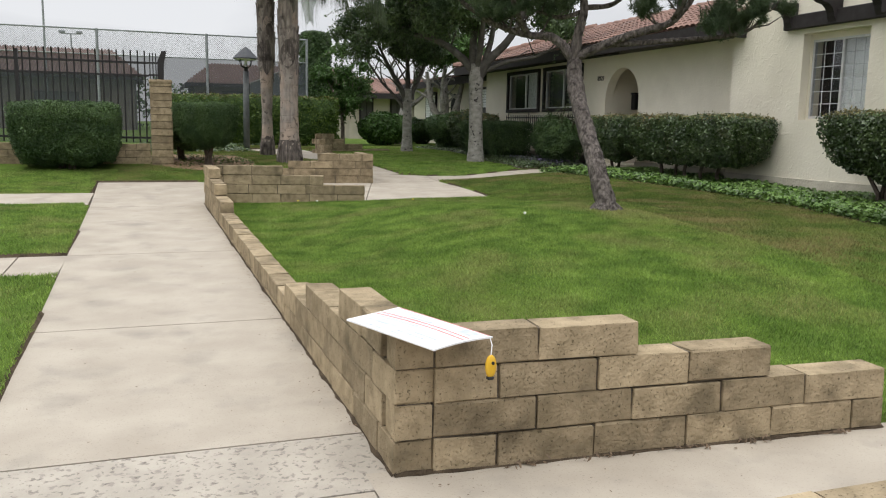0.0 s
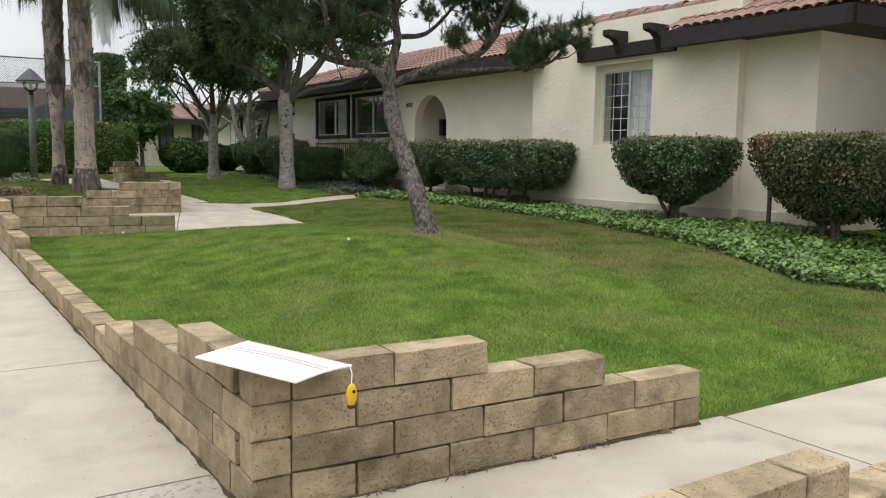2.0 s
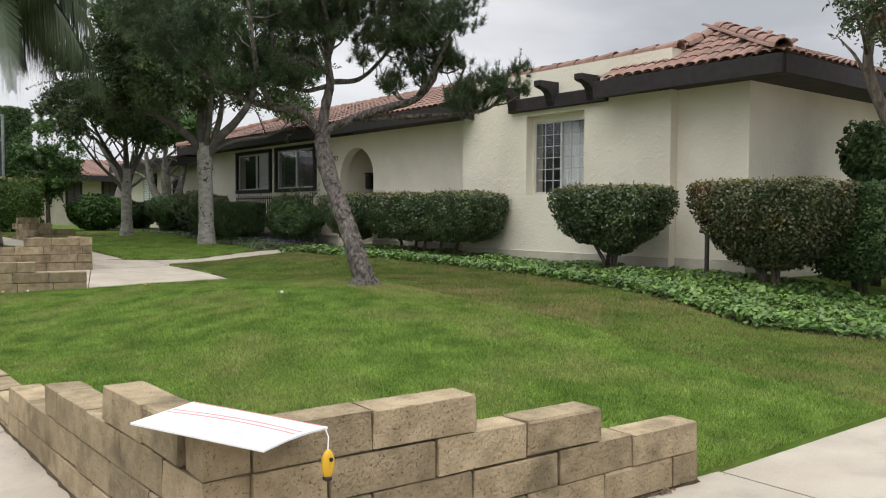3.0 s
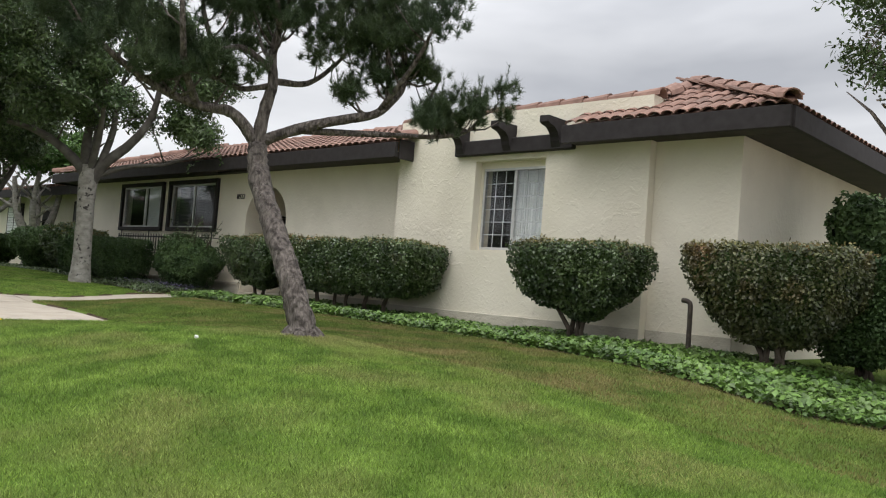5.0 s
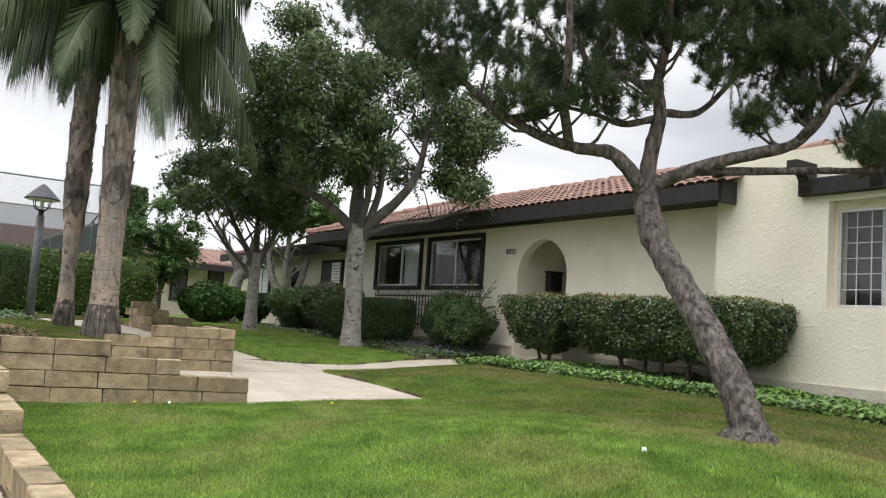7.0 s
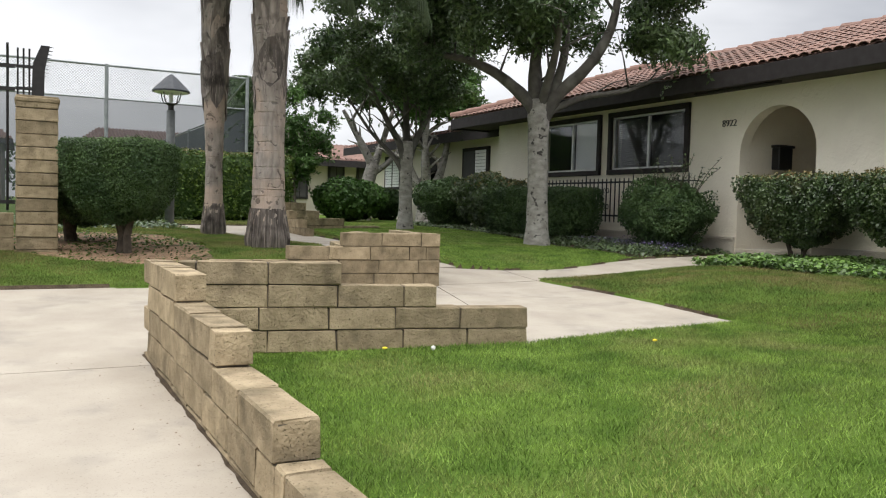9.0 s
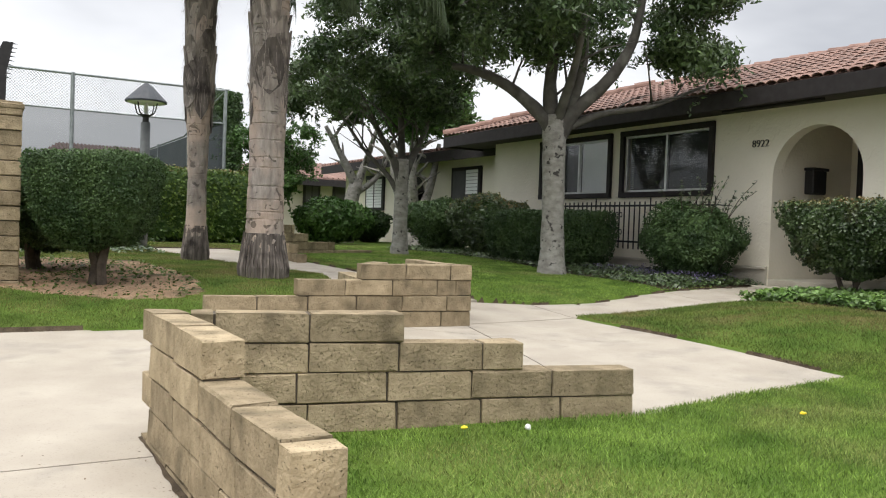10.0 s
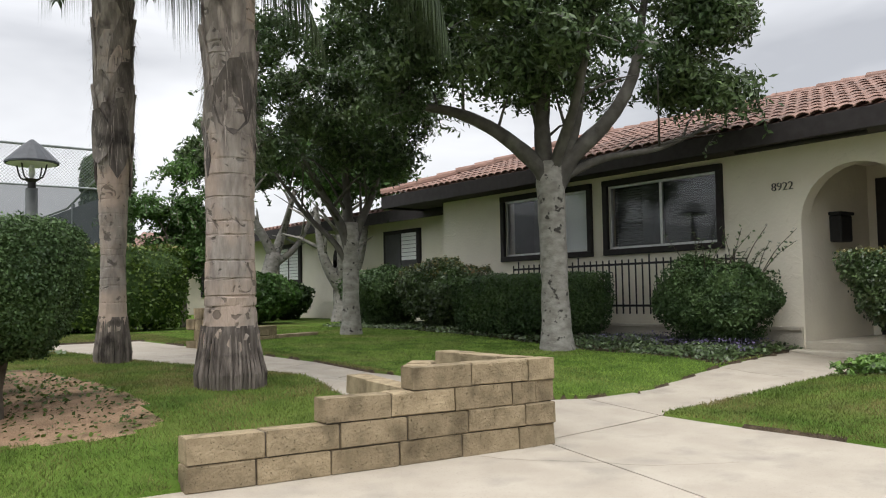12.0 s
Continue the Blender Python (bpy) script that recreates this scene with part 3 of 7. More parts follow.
# near end: courses at 0.135 m
long_course(5.22, 2.75, -0.0, 0.0, 0.2)
long_course(5.22, 2.92, 0.135, 0.135, 0.0)
long_course(4.48, 2.75, 0.27, 0.27, 0.2)
long_course(3.65, 2.92, 0.405, 0.405, 0.0)
# middle run follows the path's fall
long_course(9.70, 5.23, 0.112, 0.052, 0.1)
long_course(9.70, 5.23, -0.023, -0.083, 0.3)
# far end
long_course(12.4, 9.71, -0.005, -0.038, 0.1)
long_course(12.25, 9.71, 0.13, 0.097, 0.3)
long_course(12.4, 9.71, 0.265, 0.232, 0.2)
long_course(12.25, 10.52, 0.40, 0.383, 0.0)
long_course(12.4, 11.4, 0.535, 0.53, 0.2)

wall_front = block_wall("garden_wall", "stepped buff block wall along the front path with damp stains")
F0, F1 = (0.80, 2.75), (3.00, 2.625)
course(wall_front, at(F0, F1, 0.15), F1, 0.0, 0.01, 0.25)
course(wall_front, F0, at(F0, F1, 2.20), 0.135, 0.142, 0.15)
course(wall_front, at(F0, F1, 0.15), at(F0, F1, 1.60), 0.27, 0.276, 0.25)
course(wall_front, F0, at(F0, F1, 0.985), 0.405, 0.408, 0.15)

wall_mid = block_wall("garden_wall", "stepped garden wall of buff slump blocks between lawn and landing")
W0, W1 = (0.71, 12.25), (2.94, 11.735)
for zc, d0, d1, st in ((-0.005, 0.15, 2.28, 0.1), (0.13, 0.0, 2.28, 0.25), (0.265, 0.15, 2.28, 0.05), (0.40, 0.0, 1.68, 0.25), (0.535, 0.15, 1.09, 0.1)):
    course(wall_mid, at(W0, W1, d0), at(W0, W1, d1), zc, zc, st)

wall_far = block_wall("garden_wall", "stepped retaining wall of pale buff slump blocks below the palms")
V0, V1 = (1.60, 15.06), (3.85, 14.80)
for zc, d0, d1, st in ((0.075, 0.0, 2.265, 0.2), (0.21, 0.0, 2.115, 0.35), (0.345, 0.0, 2.265, 0.4), (0.48, 0.72, 2.115, 0.4), (0.615, 1.25, 2.265, 0.4)):
    course(wall_far, at(V0, V1, d0), at(V0, V1, d1), zc, zc, st)
for zc, st in ((0.075, 0.2), (0.21, 0.0), (0.345, 0.2), (0.48, 0.0), (0.615, 0.2)):
    y0 = 14.82 if st == 0.0 else 14.99
    course(wall_far, (3.85, y0), (3.89, 15.9), zc, zc, st)
for zc, y1, st in ((0.21, 16.1, 0.0), (0.345, 16.1, 0.2), (0.48, 16.1, 0.0), (0.615, 15.32, 0.2)):
    course(wall_far, (3.12, y1), (2.88, 15.08), zc, zc, st)

wall_near = block_wall("garden_wall", "end of a low buff block wall beside the front path")
for zc, x1, st in ((0.0, 2.75, 0.2), (0.13, 2.75, 0.0), (0.265, 2.14, 0.25)):
    course(wall_near, (1.28, 1.37), (x1, 1.37), zc - 0.0, zc, st)

wall_back = block_wall("garden_wall", "small stepped block planter wall far along the path")
B0, B1 = (3.95, 21.1), (6.2, 22.0)
for zc, d1, st in ((0.50, 2.4, 0.2), (0.635, 1.5, 0.0), (0.77, 0.9, 0.2), (0.905, 0.6, 0.0)):
    course(wall_back, at(B0, B1, 0.0 if st else 0.12), at(B0, B1, d1), zc, zc, st)
for zc, y1, st in ((0.50, 19.6, 0.2), (0.635, 19.95, 0.0), (0.77, 20.5, 0.2), (0.905, 20.85, 0.0)):
    course(wall_back, (3.94, 21.05), (3.94, y1), zc, zc, st)

# ---- the house ----
HX, WX = 9.5, 9.25          # main facade and projecting wing
Z0, ZP, ZT = 0.2, 0.62, 3.05  # foot, plinth top, wall top
house = empty("house", HX, 15, 0.3, label="single-storey cream stucco house with clay tile roof and brown trim", category="house")
house.matrix_world = Matrix()


# openings in the main facade: (y0, y1, z0, z1)
WB, WA = (17.36, 19.20, 1.77, 2.70), (19.60, 21.47, 1.77, 2.70)
AY0, AY1, ASP, ATOP = 14.93, 16.25, 1.92, 2.58
T = 0.20
wall_grid("wall", HX, HX + T, 11.72, 23.2, Z0, ZT, [WB, WA, (AY0, AY1, -1, 9)], M_STUCCO, house)
# arch head: a plate with a round-headed cut
bm = bmesh.new()
arc = []
n = 18
for i in range(n + 1):
    a = math.pi * i / n
    arc.append(((AY0 + AY1) / 2 + (AY1 - AY0) / 2 * math.cos(math.pi - a), ASP + (ATOP - ASP) * math.sin(a)))
for xx in (HX, HX + T):
    lo = [bm.verts.new((xx, y, z)) for y, z in arc]
    hi = [bm.verts.new((xx, y, ZT)) for y, z in arc]
    for i in range(n):
        bm.faces.new((lo[i], lo[i + 1], hi[i + 1], hi[i]))
bm.verts.ensure_lookup_table()
k = 2 * (n + 1)
for i in range(n):
    bm.faces.new([bm.verts[j] for j in (i, i + 1, k + i + 1, k + i)])
bmesh.ops.recalc_face_normals(bm, faces=bm.faces)
part("arch", bm, M_STUCCO, house, "round-headed stucco porch arch")
# porch behind the arch
bars("porch_wall", ((HX + T, 11.2, AY0 - 0.2, AY0, Z0, ZT), (HX + T, 11.2, AY1, AY1 + 0.2, Z0, ZT), (11.2, 11.35, AY0 - 0.2, AY1 + 0.2, Z0, ZT)), M_STUCCO, house)
part("porch_ceiling", boxes((HX + T, 11.2, AY0, AY1, 2.75, 2.85)), M_STUCCO, house)
bars("porch_step", ((HX - 0.02, 11.2, AY0 + 0.004, AY1 - 0.004, 0.2, 0.53), (HX - 0.30, HX - 0.03, AY0 - 0.05, AY1 + 0.05, 0.2, 0.44)), M_STUCCO_BASE, house, 0.01)
part("front_door", boxes((11.14, 11.19, 15.2, 16.12, 0.54, 2.57), bevel=0.006), M_TRIM, house, "dark brown front door")
# plinth band
bars("plinth", ((HX - 0.035, HX - 0.003, 11.72, AY0 - 0.02, Z0, ZP), (HX - 0.035, HX - 0.003, AY1 + 0.02, 23.2, Z0, ZP + 0.08), (HX - 0.06, HX - 0.036, AY1 + 0.02, 23.2, ZP + 0.03, ZP + 0.075)), M_STUCCO_BASE, house, 0.006)

# wing with a parapet, between y 6.28 and 11.72
WW = (8.90, 10.13, 1.47, 2.74)   # stucco recess round the window
YS = 7.36
ZPAR = 3.42
wall_grid("wall", WX, WX + 0.14, YS, 11.72, Z0, ZPAR, [WW], M_STUCCO, house)
WN = (8.94, 10.09, 1.49, 2.65)
wall_grid("wall", WX + 0.143, WX + 0.34, YS, 11.72, Z0, ZPAR, [WN], M_STUCCO, house)
part("wall", boxes((WX + 0.14, WX + 0.34, 6.28, YS - 0.004, Z0, ZT)), M_STUCCO, house)
wall_grid("wall", 6.28, 6.48, WX + 0.34, 20.0, Z0, ZT, [(12.4, 13.9, 0.3, 2.45)], M_STUCCO, house, plane="y")
part("side_door", boxes((12.4, 13.9, 6.40, 6.45, 0.3, 2.45), bevel=0.006), M_TRIM, house, "dark recessed side door")
part("wall", boxes((HX + T, 16.0, 23.0, 23.2, Z0, ZT)), M_STUCCO, house)
bars("plinth", ((WX - 0.025, WX - 0.003, YS, 11.72, Z0, ZP - 0.03), (WX + 0.115, WX + 0.137, 6.28, YS - 0.01, Z0, ZP - 0.03)), M_STUCCO_BASE, house, 0.005)
# parapet coping of barrel tiles along the top of the wing
def half_tile(L, r, sag=0.0, seg=6, th=0.014):
    """A half-round clay tile along +x, its back upwards."""
    b = bmesh.new()
    rings = []
    for xx, rr in ((0, r), (L, r * 0.86)):
        for rad in (rr, rr - th):
            rings.append([b.verts.new((xx, rad * math.cos(math.pi * i / seg), rad * math.sin(math.pi * i / seg))) for i in range(seg + 1)])
    o0, i0, o1, i1 = rings
    for i in range(seg):
        b.faces.new((o0[i], o1[i], o1[i + 1], o0[i + 1]))
        b.faces.new((i0[i], i0[i + 1], i1[i + 1], i1[i]))
        b.faces.new((o0[i], o0[i + 1], i0[i + 1], i0[i]))
        b.faces.new((o1[i], i1[i], i1[i + 1], o1[i + 1]))
    b.faces.new((o0[0], i0[0], i1[0], o1[0]))
    b.faces.new((o0[seg], o1[seg], i1[seg], i0[seg]))
    me = bpy.data.meshes.new("tile")
    b.to_mesh(me)
    b.free()
    return me


ridge_me = half_tile(0.42, 0.115)
ridge_me.materials.append(M_TILE_PALE)
rngt = random.Random(8)


def ridge_line(p0, p1, parent):
    """Overlapping half-round tiles from p0 to p1."""
    a, b = Vector(p0), Vector(p1)
    d = b - a
    L = d.length
    count = max(1, int(L / 0.36))
    yaw, pitch = math.degrees(math.atan2(d.y, d.x)), math.degrees(math.asin(d.z / L))
    for i in range(count):
        p = a + d * (i / count)
        ob = new("ridge_tile", ridge_me)
        ob.matrix_world = pose(p.x, p.y, p.z + rngt.uniform(-0.006, 0.006), 0, -pitch + 2, yaw + rngt.uniform(-1, 1))
        ob.parent = parent


roof = empty("roof", 12, 15, 3, label="low hipped roof of red barrel clay tiles with dark fascia", category="")
roof.matrix_world = Matrix()
roof.parent = house
ridge_line((WX + 0.12, 7.3, ZPAR + 0.0), (WX + 0.12, 11.7, ZPAR + 0.0), roof)
ridge_line((10.4, 7.5, 3.78), (WX + 0.14, 7.35, ZPAR + 0.02), roof)

# barrel tile field
tile_me = half_tile(0.40, 0.098, seg=5)
for v in tile_me.vertices:
    v.co.z *= 0.44
    v.co.y *= 0.86
tile_me.materials.append(M_TILE)
EZ, EX = 3.06, 8.90


def tile_field(origin, along, upward, slope, width, depth, keep, parent, limit):
    """Rows of half-round tiles on a slope. keep(u, v) tells whether a tile at u along and v up is wanted."""
    a, w = Vector(along).normalized(), Vector(upward).normalized()
    up = w * math.cos(slope) + Vector((0, 0, 1)) * math.sin(slope)
    nrm = up.cross(a)
    if nrm.z < 0:
        nrm = -nrm
    sidev = nrm.cross(up)
    rot = Matrix((up, sidev, nrm)).transposed()
    rest_v, rest_f = [], []
    base_v = [v.co.copy() for v in tile_me.vertices]
    base_f = [tuple(f.vertices) for f in tile_me.polygons]
    pitch_u, pitch_v = 0.165, 0.335
    made = 0
    for j in range(int(depth / pitch_v) + 1):
        for i in range(int(width / pitch_u) + 1):
            u, v = (i + 0.5) * pitch_u, j * pitch_v
            if not keep(u, v):
                continue
            p = Vector(origin) + a * u + up * v + nrm * (0.010 + rngt.uniform(-0.002, 0.002))
            tilt = Matrix.Rotation(radians(1.7), 3, "Y") @ Matrix.Rotation(radians(rngt.uniform(-0.5, 0.5)), 3, "Z")
            r = rot @ tilt
            if made < limit and j < 6:
                ob = new("roof_tile", tile_me)
                ob.matrix_world = Matrix.Translation(p) @ r.to_4x4()
                ob.parent = parent
                made += 1
            else:
                o = len(rest_v)
                rest_v += [r @ q + p for q in base_v]
                rest_f += [tuple(k + o for k in f) for f in base_f]
    if rest_v:
        me = bpy.data.meshes.new("tile_field")
        me.from_pydata(rest_v, [], rest_f)
        tagged(part_mesh("tile_field", me, M_TILE, parent), kind="stuff")


S4 = math.atan2(1.06, 3.1)
RX, RZ = 12.0, 4.12
# main west slope: eave from y 24.35 down to 11.3
D = math.hypot(RX - EX, RZ - EZ)
YN, YM = 24.35, 11.45
tile_field((EX, YN, EZ), (0, -1, 0), (1, 0, 0), S4, YN - YM, D - 0.3, lambda u, v: u > v * math.cos(S4) + 0.0, roof, 150)
# roof decks under the tiles (closing planes)
bm = bmesh.new()
def quadf(bm, *ps):
    bm.faces.new([bm.verts.new(p) for p in ps])
quadf(bm, (EX + 0.02, YM, EZ - 0.02), (EX + 0.02, YN - 0.02, EZ - 0.02), (RX, YN - 3.1, RZ - 0.03), (RX, YM, RZ - 0.03))
quadf(bm, (EX + 0.02, YN - 0.02, EZ - 0.02), (RX + 3.1, YN - 0.02, EZ - 0.02), (RX, YN - 3.1, RZ - 0.03))
quadf(bm, (RX, YM, RZ - 0.03), (RX, YN - 3.1, RZ - 0.03), (RX + 3.1, YN - 0.02, EZ - 0.02), (RX + 3.1, YM, EZ - 0.02))
quadf(bm, (WX + 0.3, 7.4, 3.3), (WX + 0.3, YM, 3.3), (RX, YM, 3.6), (RX, 7.4, 3.6))
quadf(bm, (WX + 0.3, YM, 3.0), (WX + 0.3, YM, 3.3), (RX, YM, RZ - 0.03), (RX + 3.1, YM, EZ - 0.02))
part("roof_deck", bm, M_TILE, roof)
ridge_line((EX, YN, EZ + 0.04), (RX, YN - 3.1, RZ + 0.03), roof)
ridge_line((RX, YN - 3.1, RZ - 0.04), (RX, YM, RZ - 0.04), roof)
# rake end of the main roof beside the parapet
ridge_line((EX + 0.02, YM, EZ + 0.05), (EX + 0.55, YM + 0.0, EZ + 0.22), roof)
# corner roof over the south end of the wing
SY, SN = 5.58, 8.42
PK = (10.55, 7.5, 3.86)
S6 = math.atan2(PK[2] - EZ, PK[0] - EX)
D6 = math.hypot(PK[2] - EZ, PK[0] - EX)


def keep_corner(u, v):
    vv = v * math.cos(S6)
    lim_n = (SN - SY) if vv < 0.45 else (SN - SY) - (vv - 0.45) * 0.78
    return u > vv * (PK[1] - SY) / (PK[0] - EX) and u < lim_n


tile_field((EX, SY, EZ), (0, 1, 0), (1, 0, 0), S6, SN - SY, D6, keep_corner, roof, 90)
bm = bmesh.new()
quadf(bm, (EX + 0.02, SY + 0.02, EZ - 0.02), (EX + 0.02, SN, EZ - 0.02), (WX + 0.14, SN, EZ + 0.15), (PK[0], PK[1], PK[2] - 0.03))
quadf(bm, (EX + 0.02, SY + 0.02, EZ - 0.02), (PK[0], PK[1], PK[2] - 0.03), (17.0, PK[1], PK[2] - 0.03), (17.0, SY + 0.02, EZ - 0.02))
quadf(bm, (PK[0], PK[1], PK[2] - 0.03), (WX + 0.3, SN, EZ), (17.0, SN, EZ), (17.0, PK[1], PK[2] - 0.03))
part("roof_deck", bm, M_TILE, roof)
ridge_line((EX, SY, EZ + 0.04), (PK[0], PK[1], PK[2] + 0.03), roof)
S5 = math.atan2(PK[2] - EZ, PK[1] - SY)
tile_field((EX, SY, EZ), (1, 0, 0), (0, 1, 0), S5, 7.5, math.hypot(PK[2] - EZ, PK[1] - SY), lambda u, v: u > v * math.cos(S5) * (PK[0] - EX) / (PK[1] - SY), roof, 30)
# fascia and soffit
part("fascia", boxes((EX - 0.02, EX + 0.04, YM, YN, 2.82, EZ - 0.012), bevel=0.004), M_TRIM, house)
part("fascia", boxes((EX - 0.02, EX + 0.04, SY, SN, 2.82, EZ - 0.012), bevel=0.004), M_TRIM, house)
part("fascia", boxes((EX + 0.05, 17.0, SY - 0.02, SY + 0.04, 2.82, EZ - 0.012), bevel=0.004), M_TRIM, house)
part("fascia", boxes((EX + 0.05, 16.0, YN - 0.06, YN, 2.82, EZ - 0.012), bevel=0.004), M_TRIM, house)
bars("soffit", ((EX + 0.045, HX - 0.004, YM, 23.2, 2.86, 2.90), (EX + 0.045, 16.0, 23.204, YN - 0.07, 2.86, 2.90)), M_SOFFIT, house)
bars("soffit", ((EX + 0.045, WX + 0.13, SY + 0.05, YS - 0.01, 2.86, 2.90), (EX + 0.045, WX - 0.004, YS, SN, 2.86, 2.90), (WX + 0.14, 17.0, SY + 0.05, 6.27, 2.86, 2.90)), M_SOFFIT, house)
part("end_board", boxes((EX + 0.05, WX + 0.1, YM - 0.03, YM, 2.80, 3.10), bevel=0.004), M_TRIM, house)

# beam over the wing window with three curved corbels
beam = part("beam", boxes((WX - 0.10, WX - 0.003, 8.43, 10.48, 2.81, 3.02), bevel=0.012), M_TRIM, house, "dark brown timber beam")


def corbel(yc):
    b = bmesh.new()
    poly = [(0.0, 3.20), (-0.40, 3.20), (-0.40, 3.12), (-0.36, 3.10)] + [(-0.36 + 0.22 * math.sin(a), 2.90 + 0.20 * math.cos(a)) for a in (0.5, 0.9, 1.25, 1.5)] + [(-0.10, 2.84), (0.0, 2.84)]
    r0 = [b.verts.new((WX + px, yc - 0.07, pz)) for px, pz in poly]
    r1 = [b.verts.new((WX + px, yc + 0.07, pz)) for px, pz in poly]
    b.faces.new(r0)
    b.faces.new(r1[::-1])
    for i in range(len(poly)):
        b.faces.new((r0[i], r1[i], r1[(i + 1) % len(poly)], r0[(i + 1) % len(poly)]))
    bmesh.ops.recalc_face_normals(b, faces=b.faces)
    part("corbel", b, M_TRIM, house)


for yc in (8.68, 9.50, 10.36):
    corbel(yc)


# windows
def window(x, y0, y1, z0, z1, dark_frame, parent, grid=False, depth=0.06, split=0.5, cover="blind"):
    """A sliding window in a wall that faces -x."""
    w = empty("window", x, (y0 + y1) / 2, z0)
    w.matrix_world = Matrix()
    w.parent = parent
    fr = 0.035
    bars("frame_bar", ((x, x + depth, y0, y1, z0, z0 + fr), (x, x + depth, y0, y1, z1 - fr, z1), (x, x + depth, y0, y0 + fr, z0 + fr, z1 - fr), (x, x + depth, y1 - fr, y1, z0 + fr, z1 - fr),
                        (x + 0.005, x + depth, y0 + (y1 - y0) * split - 0.02, y0 + (y1 - y0) * split + 0.02, z0 + fr, z1 - fr)), M_ALU, w, 0.004)
    ym = y0 + (y1 - y0) * split
    for a, b in ((y0 + fr, ym - 0.02), (ym + 0.02, y1 - fr)):
        p = part("pane", boxes((x + 0.025, x + 0.031, a, b, z0 + fr, z1 - fr)), M_GLASS, w)
        p.visible_shadow = False
    if grid:
        items = []
        for a, b in ((y0 + fr, ym - 0.02), (ym + 0.02, y1 - fr)):
            for i in (1, 2):
                yy = a + (b - a) * i / 3
                items.append((x + 0.033, x + 0.042, yy - 0.0055, yy + 0.0055, z0 + fr, z1 - fr))
            for i in range(1, 6):
                zq = z0 + fr + (z1 - z0 - 2 * fr) * i / 6
                items.append((x + 0.034, x + 0.041, a, b, zq - 0.0055, zq + 0.0055))
        bars("muntin", items, M_MUNTIN, w)
    # added room shell behind the glass, coloured dark like an unlit interior
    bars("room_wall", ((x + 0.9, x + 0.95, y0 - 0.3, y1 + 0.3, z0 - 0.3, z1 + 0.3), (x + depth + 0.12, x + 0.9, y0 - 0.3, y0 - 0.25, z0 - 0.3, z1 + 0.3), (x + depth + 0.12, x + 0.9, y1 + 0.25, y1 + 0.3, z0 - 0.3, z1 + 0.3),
                                     (x + depth + 0.12, x + 0.9, y0 - 0.25, y1 + 0.25, z0 - 0.3, z0 - 0.25), (x + depth + 0.12, x + 0.9, y0 - 0.25, y1 + 0.25, z1 + 0.25, z1 + 0.3)), M_ROOM_SHADE, w)
    if cover == "curtain":
        b = bmesh.new()
        prev = None
        for i in range(70):
            t = i / 69
            yy = y0 + (ym + 0.12 - y0) * t
            xx = x + 0.14 + 0.022 * math.sin(t * 60) + 0.008 * math.sin(t * 143)
            cur = (b.verts.new((xx, yy, z0 - 0.02)), b.verts.new((xx, yy, z1 + 0.02)))
            if prev:
                b.faces.new((prev[0], cur[0], cur[1], prev[1]))
            prev = cur
        part("curtain", b, M_CURTAIN, w, "white sheer curtain")
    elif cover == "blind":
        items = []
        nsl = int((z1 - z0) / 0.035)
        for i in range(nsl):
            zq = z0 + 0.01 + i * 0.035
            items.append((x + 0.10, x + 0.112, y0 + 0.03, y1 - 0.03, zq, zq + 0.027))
        bars("blind_slat", items, M_BLIND_PANE, w)
    elif cover == "half":
        part("blind", boxes((x + 0.10, x + 0.11, y0 + 0.03, ym, z0, z1)), M_CURTAIN, w, "pale roller blind")
    if dark_frame:
        d = 0.085
        bars("surround_board", ((x - 0.07, x - 0.003, y0 - d, y1 + d, z1, z1 + d), (x - 0.07, x - 0.003, y0 - d, y1 + d, z0 - d, z0), (x - 0.065, x - 0.003, y0 - d, y0, z0, z1), (x - 0.065, x - 0.003, y1, y1 + d, z0, z1)), M_TRIM, w, 0.006)
    return w


window(HX, *WB, True, house, cover="blind")
window(HX, *WA, True, house, cover="half", split=0.45)
window(WX + 0.15, *WN, False, house, grid=True, cover="curtain")

# house number
txt = bpy.data.curves.new("house_number", "FONT")
txt.body, txt.size, txt.extrude, txt.offset = "8922", 0.145, 0.008, -0.0035
txt_ob = new("house_number", txt)
txt_ob.matrix_world = pose(HX - 0.012, 16.61, 2.345, 90, 0, -90)
me_num = bpy.data.meshes.new_from_object(txt_ob.evaluated_get(bpy.context.evaluated_depsgraph_get()))
bpy.data.objects.remove(txt_ob)
me_num.materials.clear()
num = part_mesh("house_number", me_num, M_BLACK, None)
num.matrix_world = pose(HX - 0.012, 16.61, 2.345, 90, 0, -90)
tagged(num, "black house number 8922 fixed on the stucco wall", "house number")
# mail box in the porch
mb = empty("wall_mailbox", HX + 0.75, AY1 - 0.06, 1.75, label="black metal letter box on the porch wall", category="letter box")
mb.matrix_world = Matrix()
part("body", boxes((10.15, 10.45, 16.10, 16.246, 1.72, 2.05), bevel=0.015), M_BLACK, mb)
part("lid", boxes((10.13, 10.47, 16.08, 16.246, 2.05, 2.09), bevel=0.008), M_BLACK, mb)
# thin conduit under the eave
b = bmesh.new()
tube(b, [(HX - 0.3, 15.3, 2.84), (HX - 0.3, 16.9, 2.84)], [0.02, 0.02])
tagged(part("soffit_lamp_tube", b, M_TRIM), "dark tube lamp fixed under the eave", "lamp")

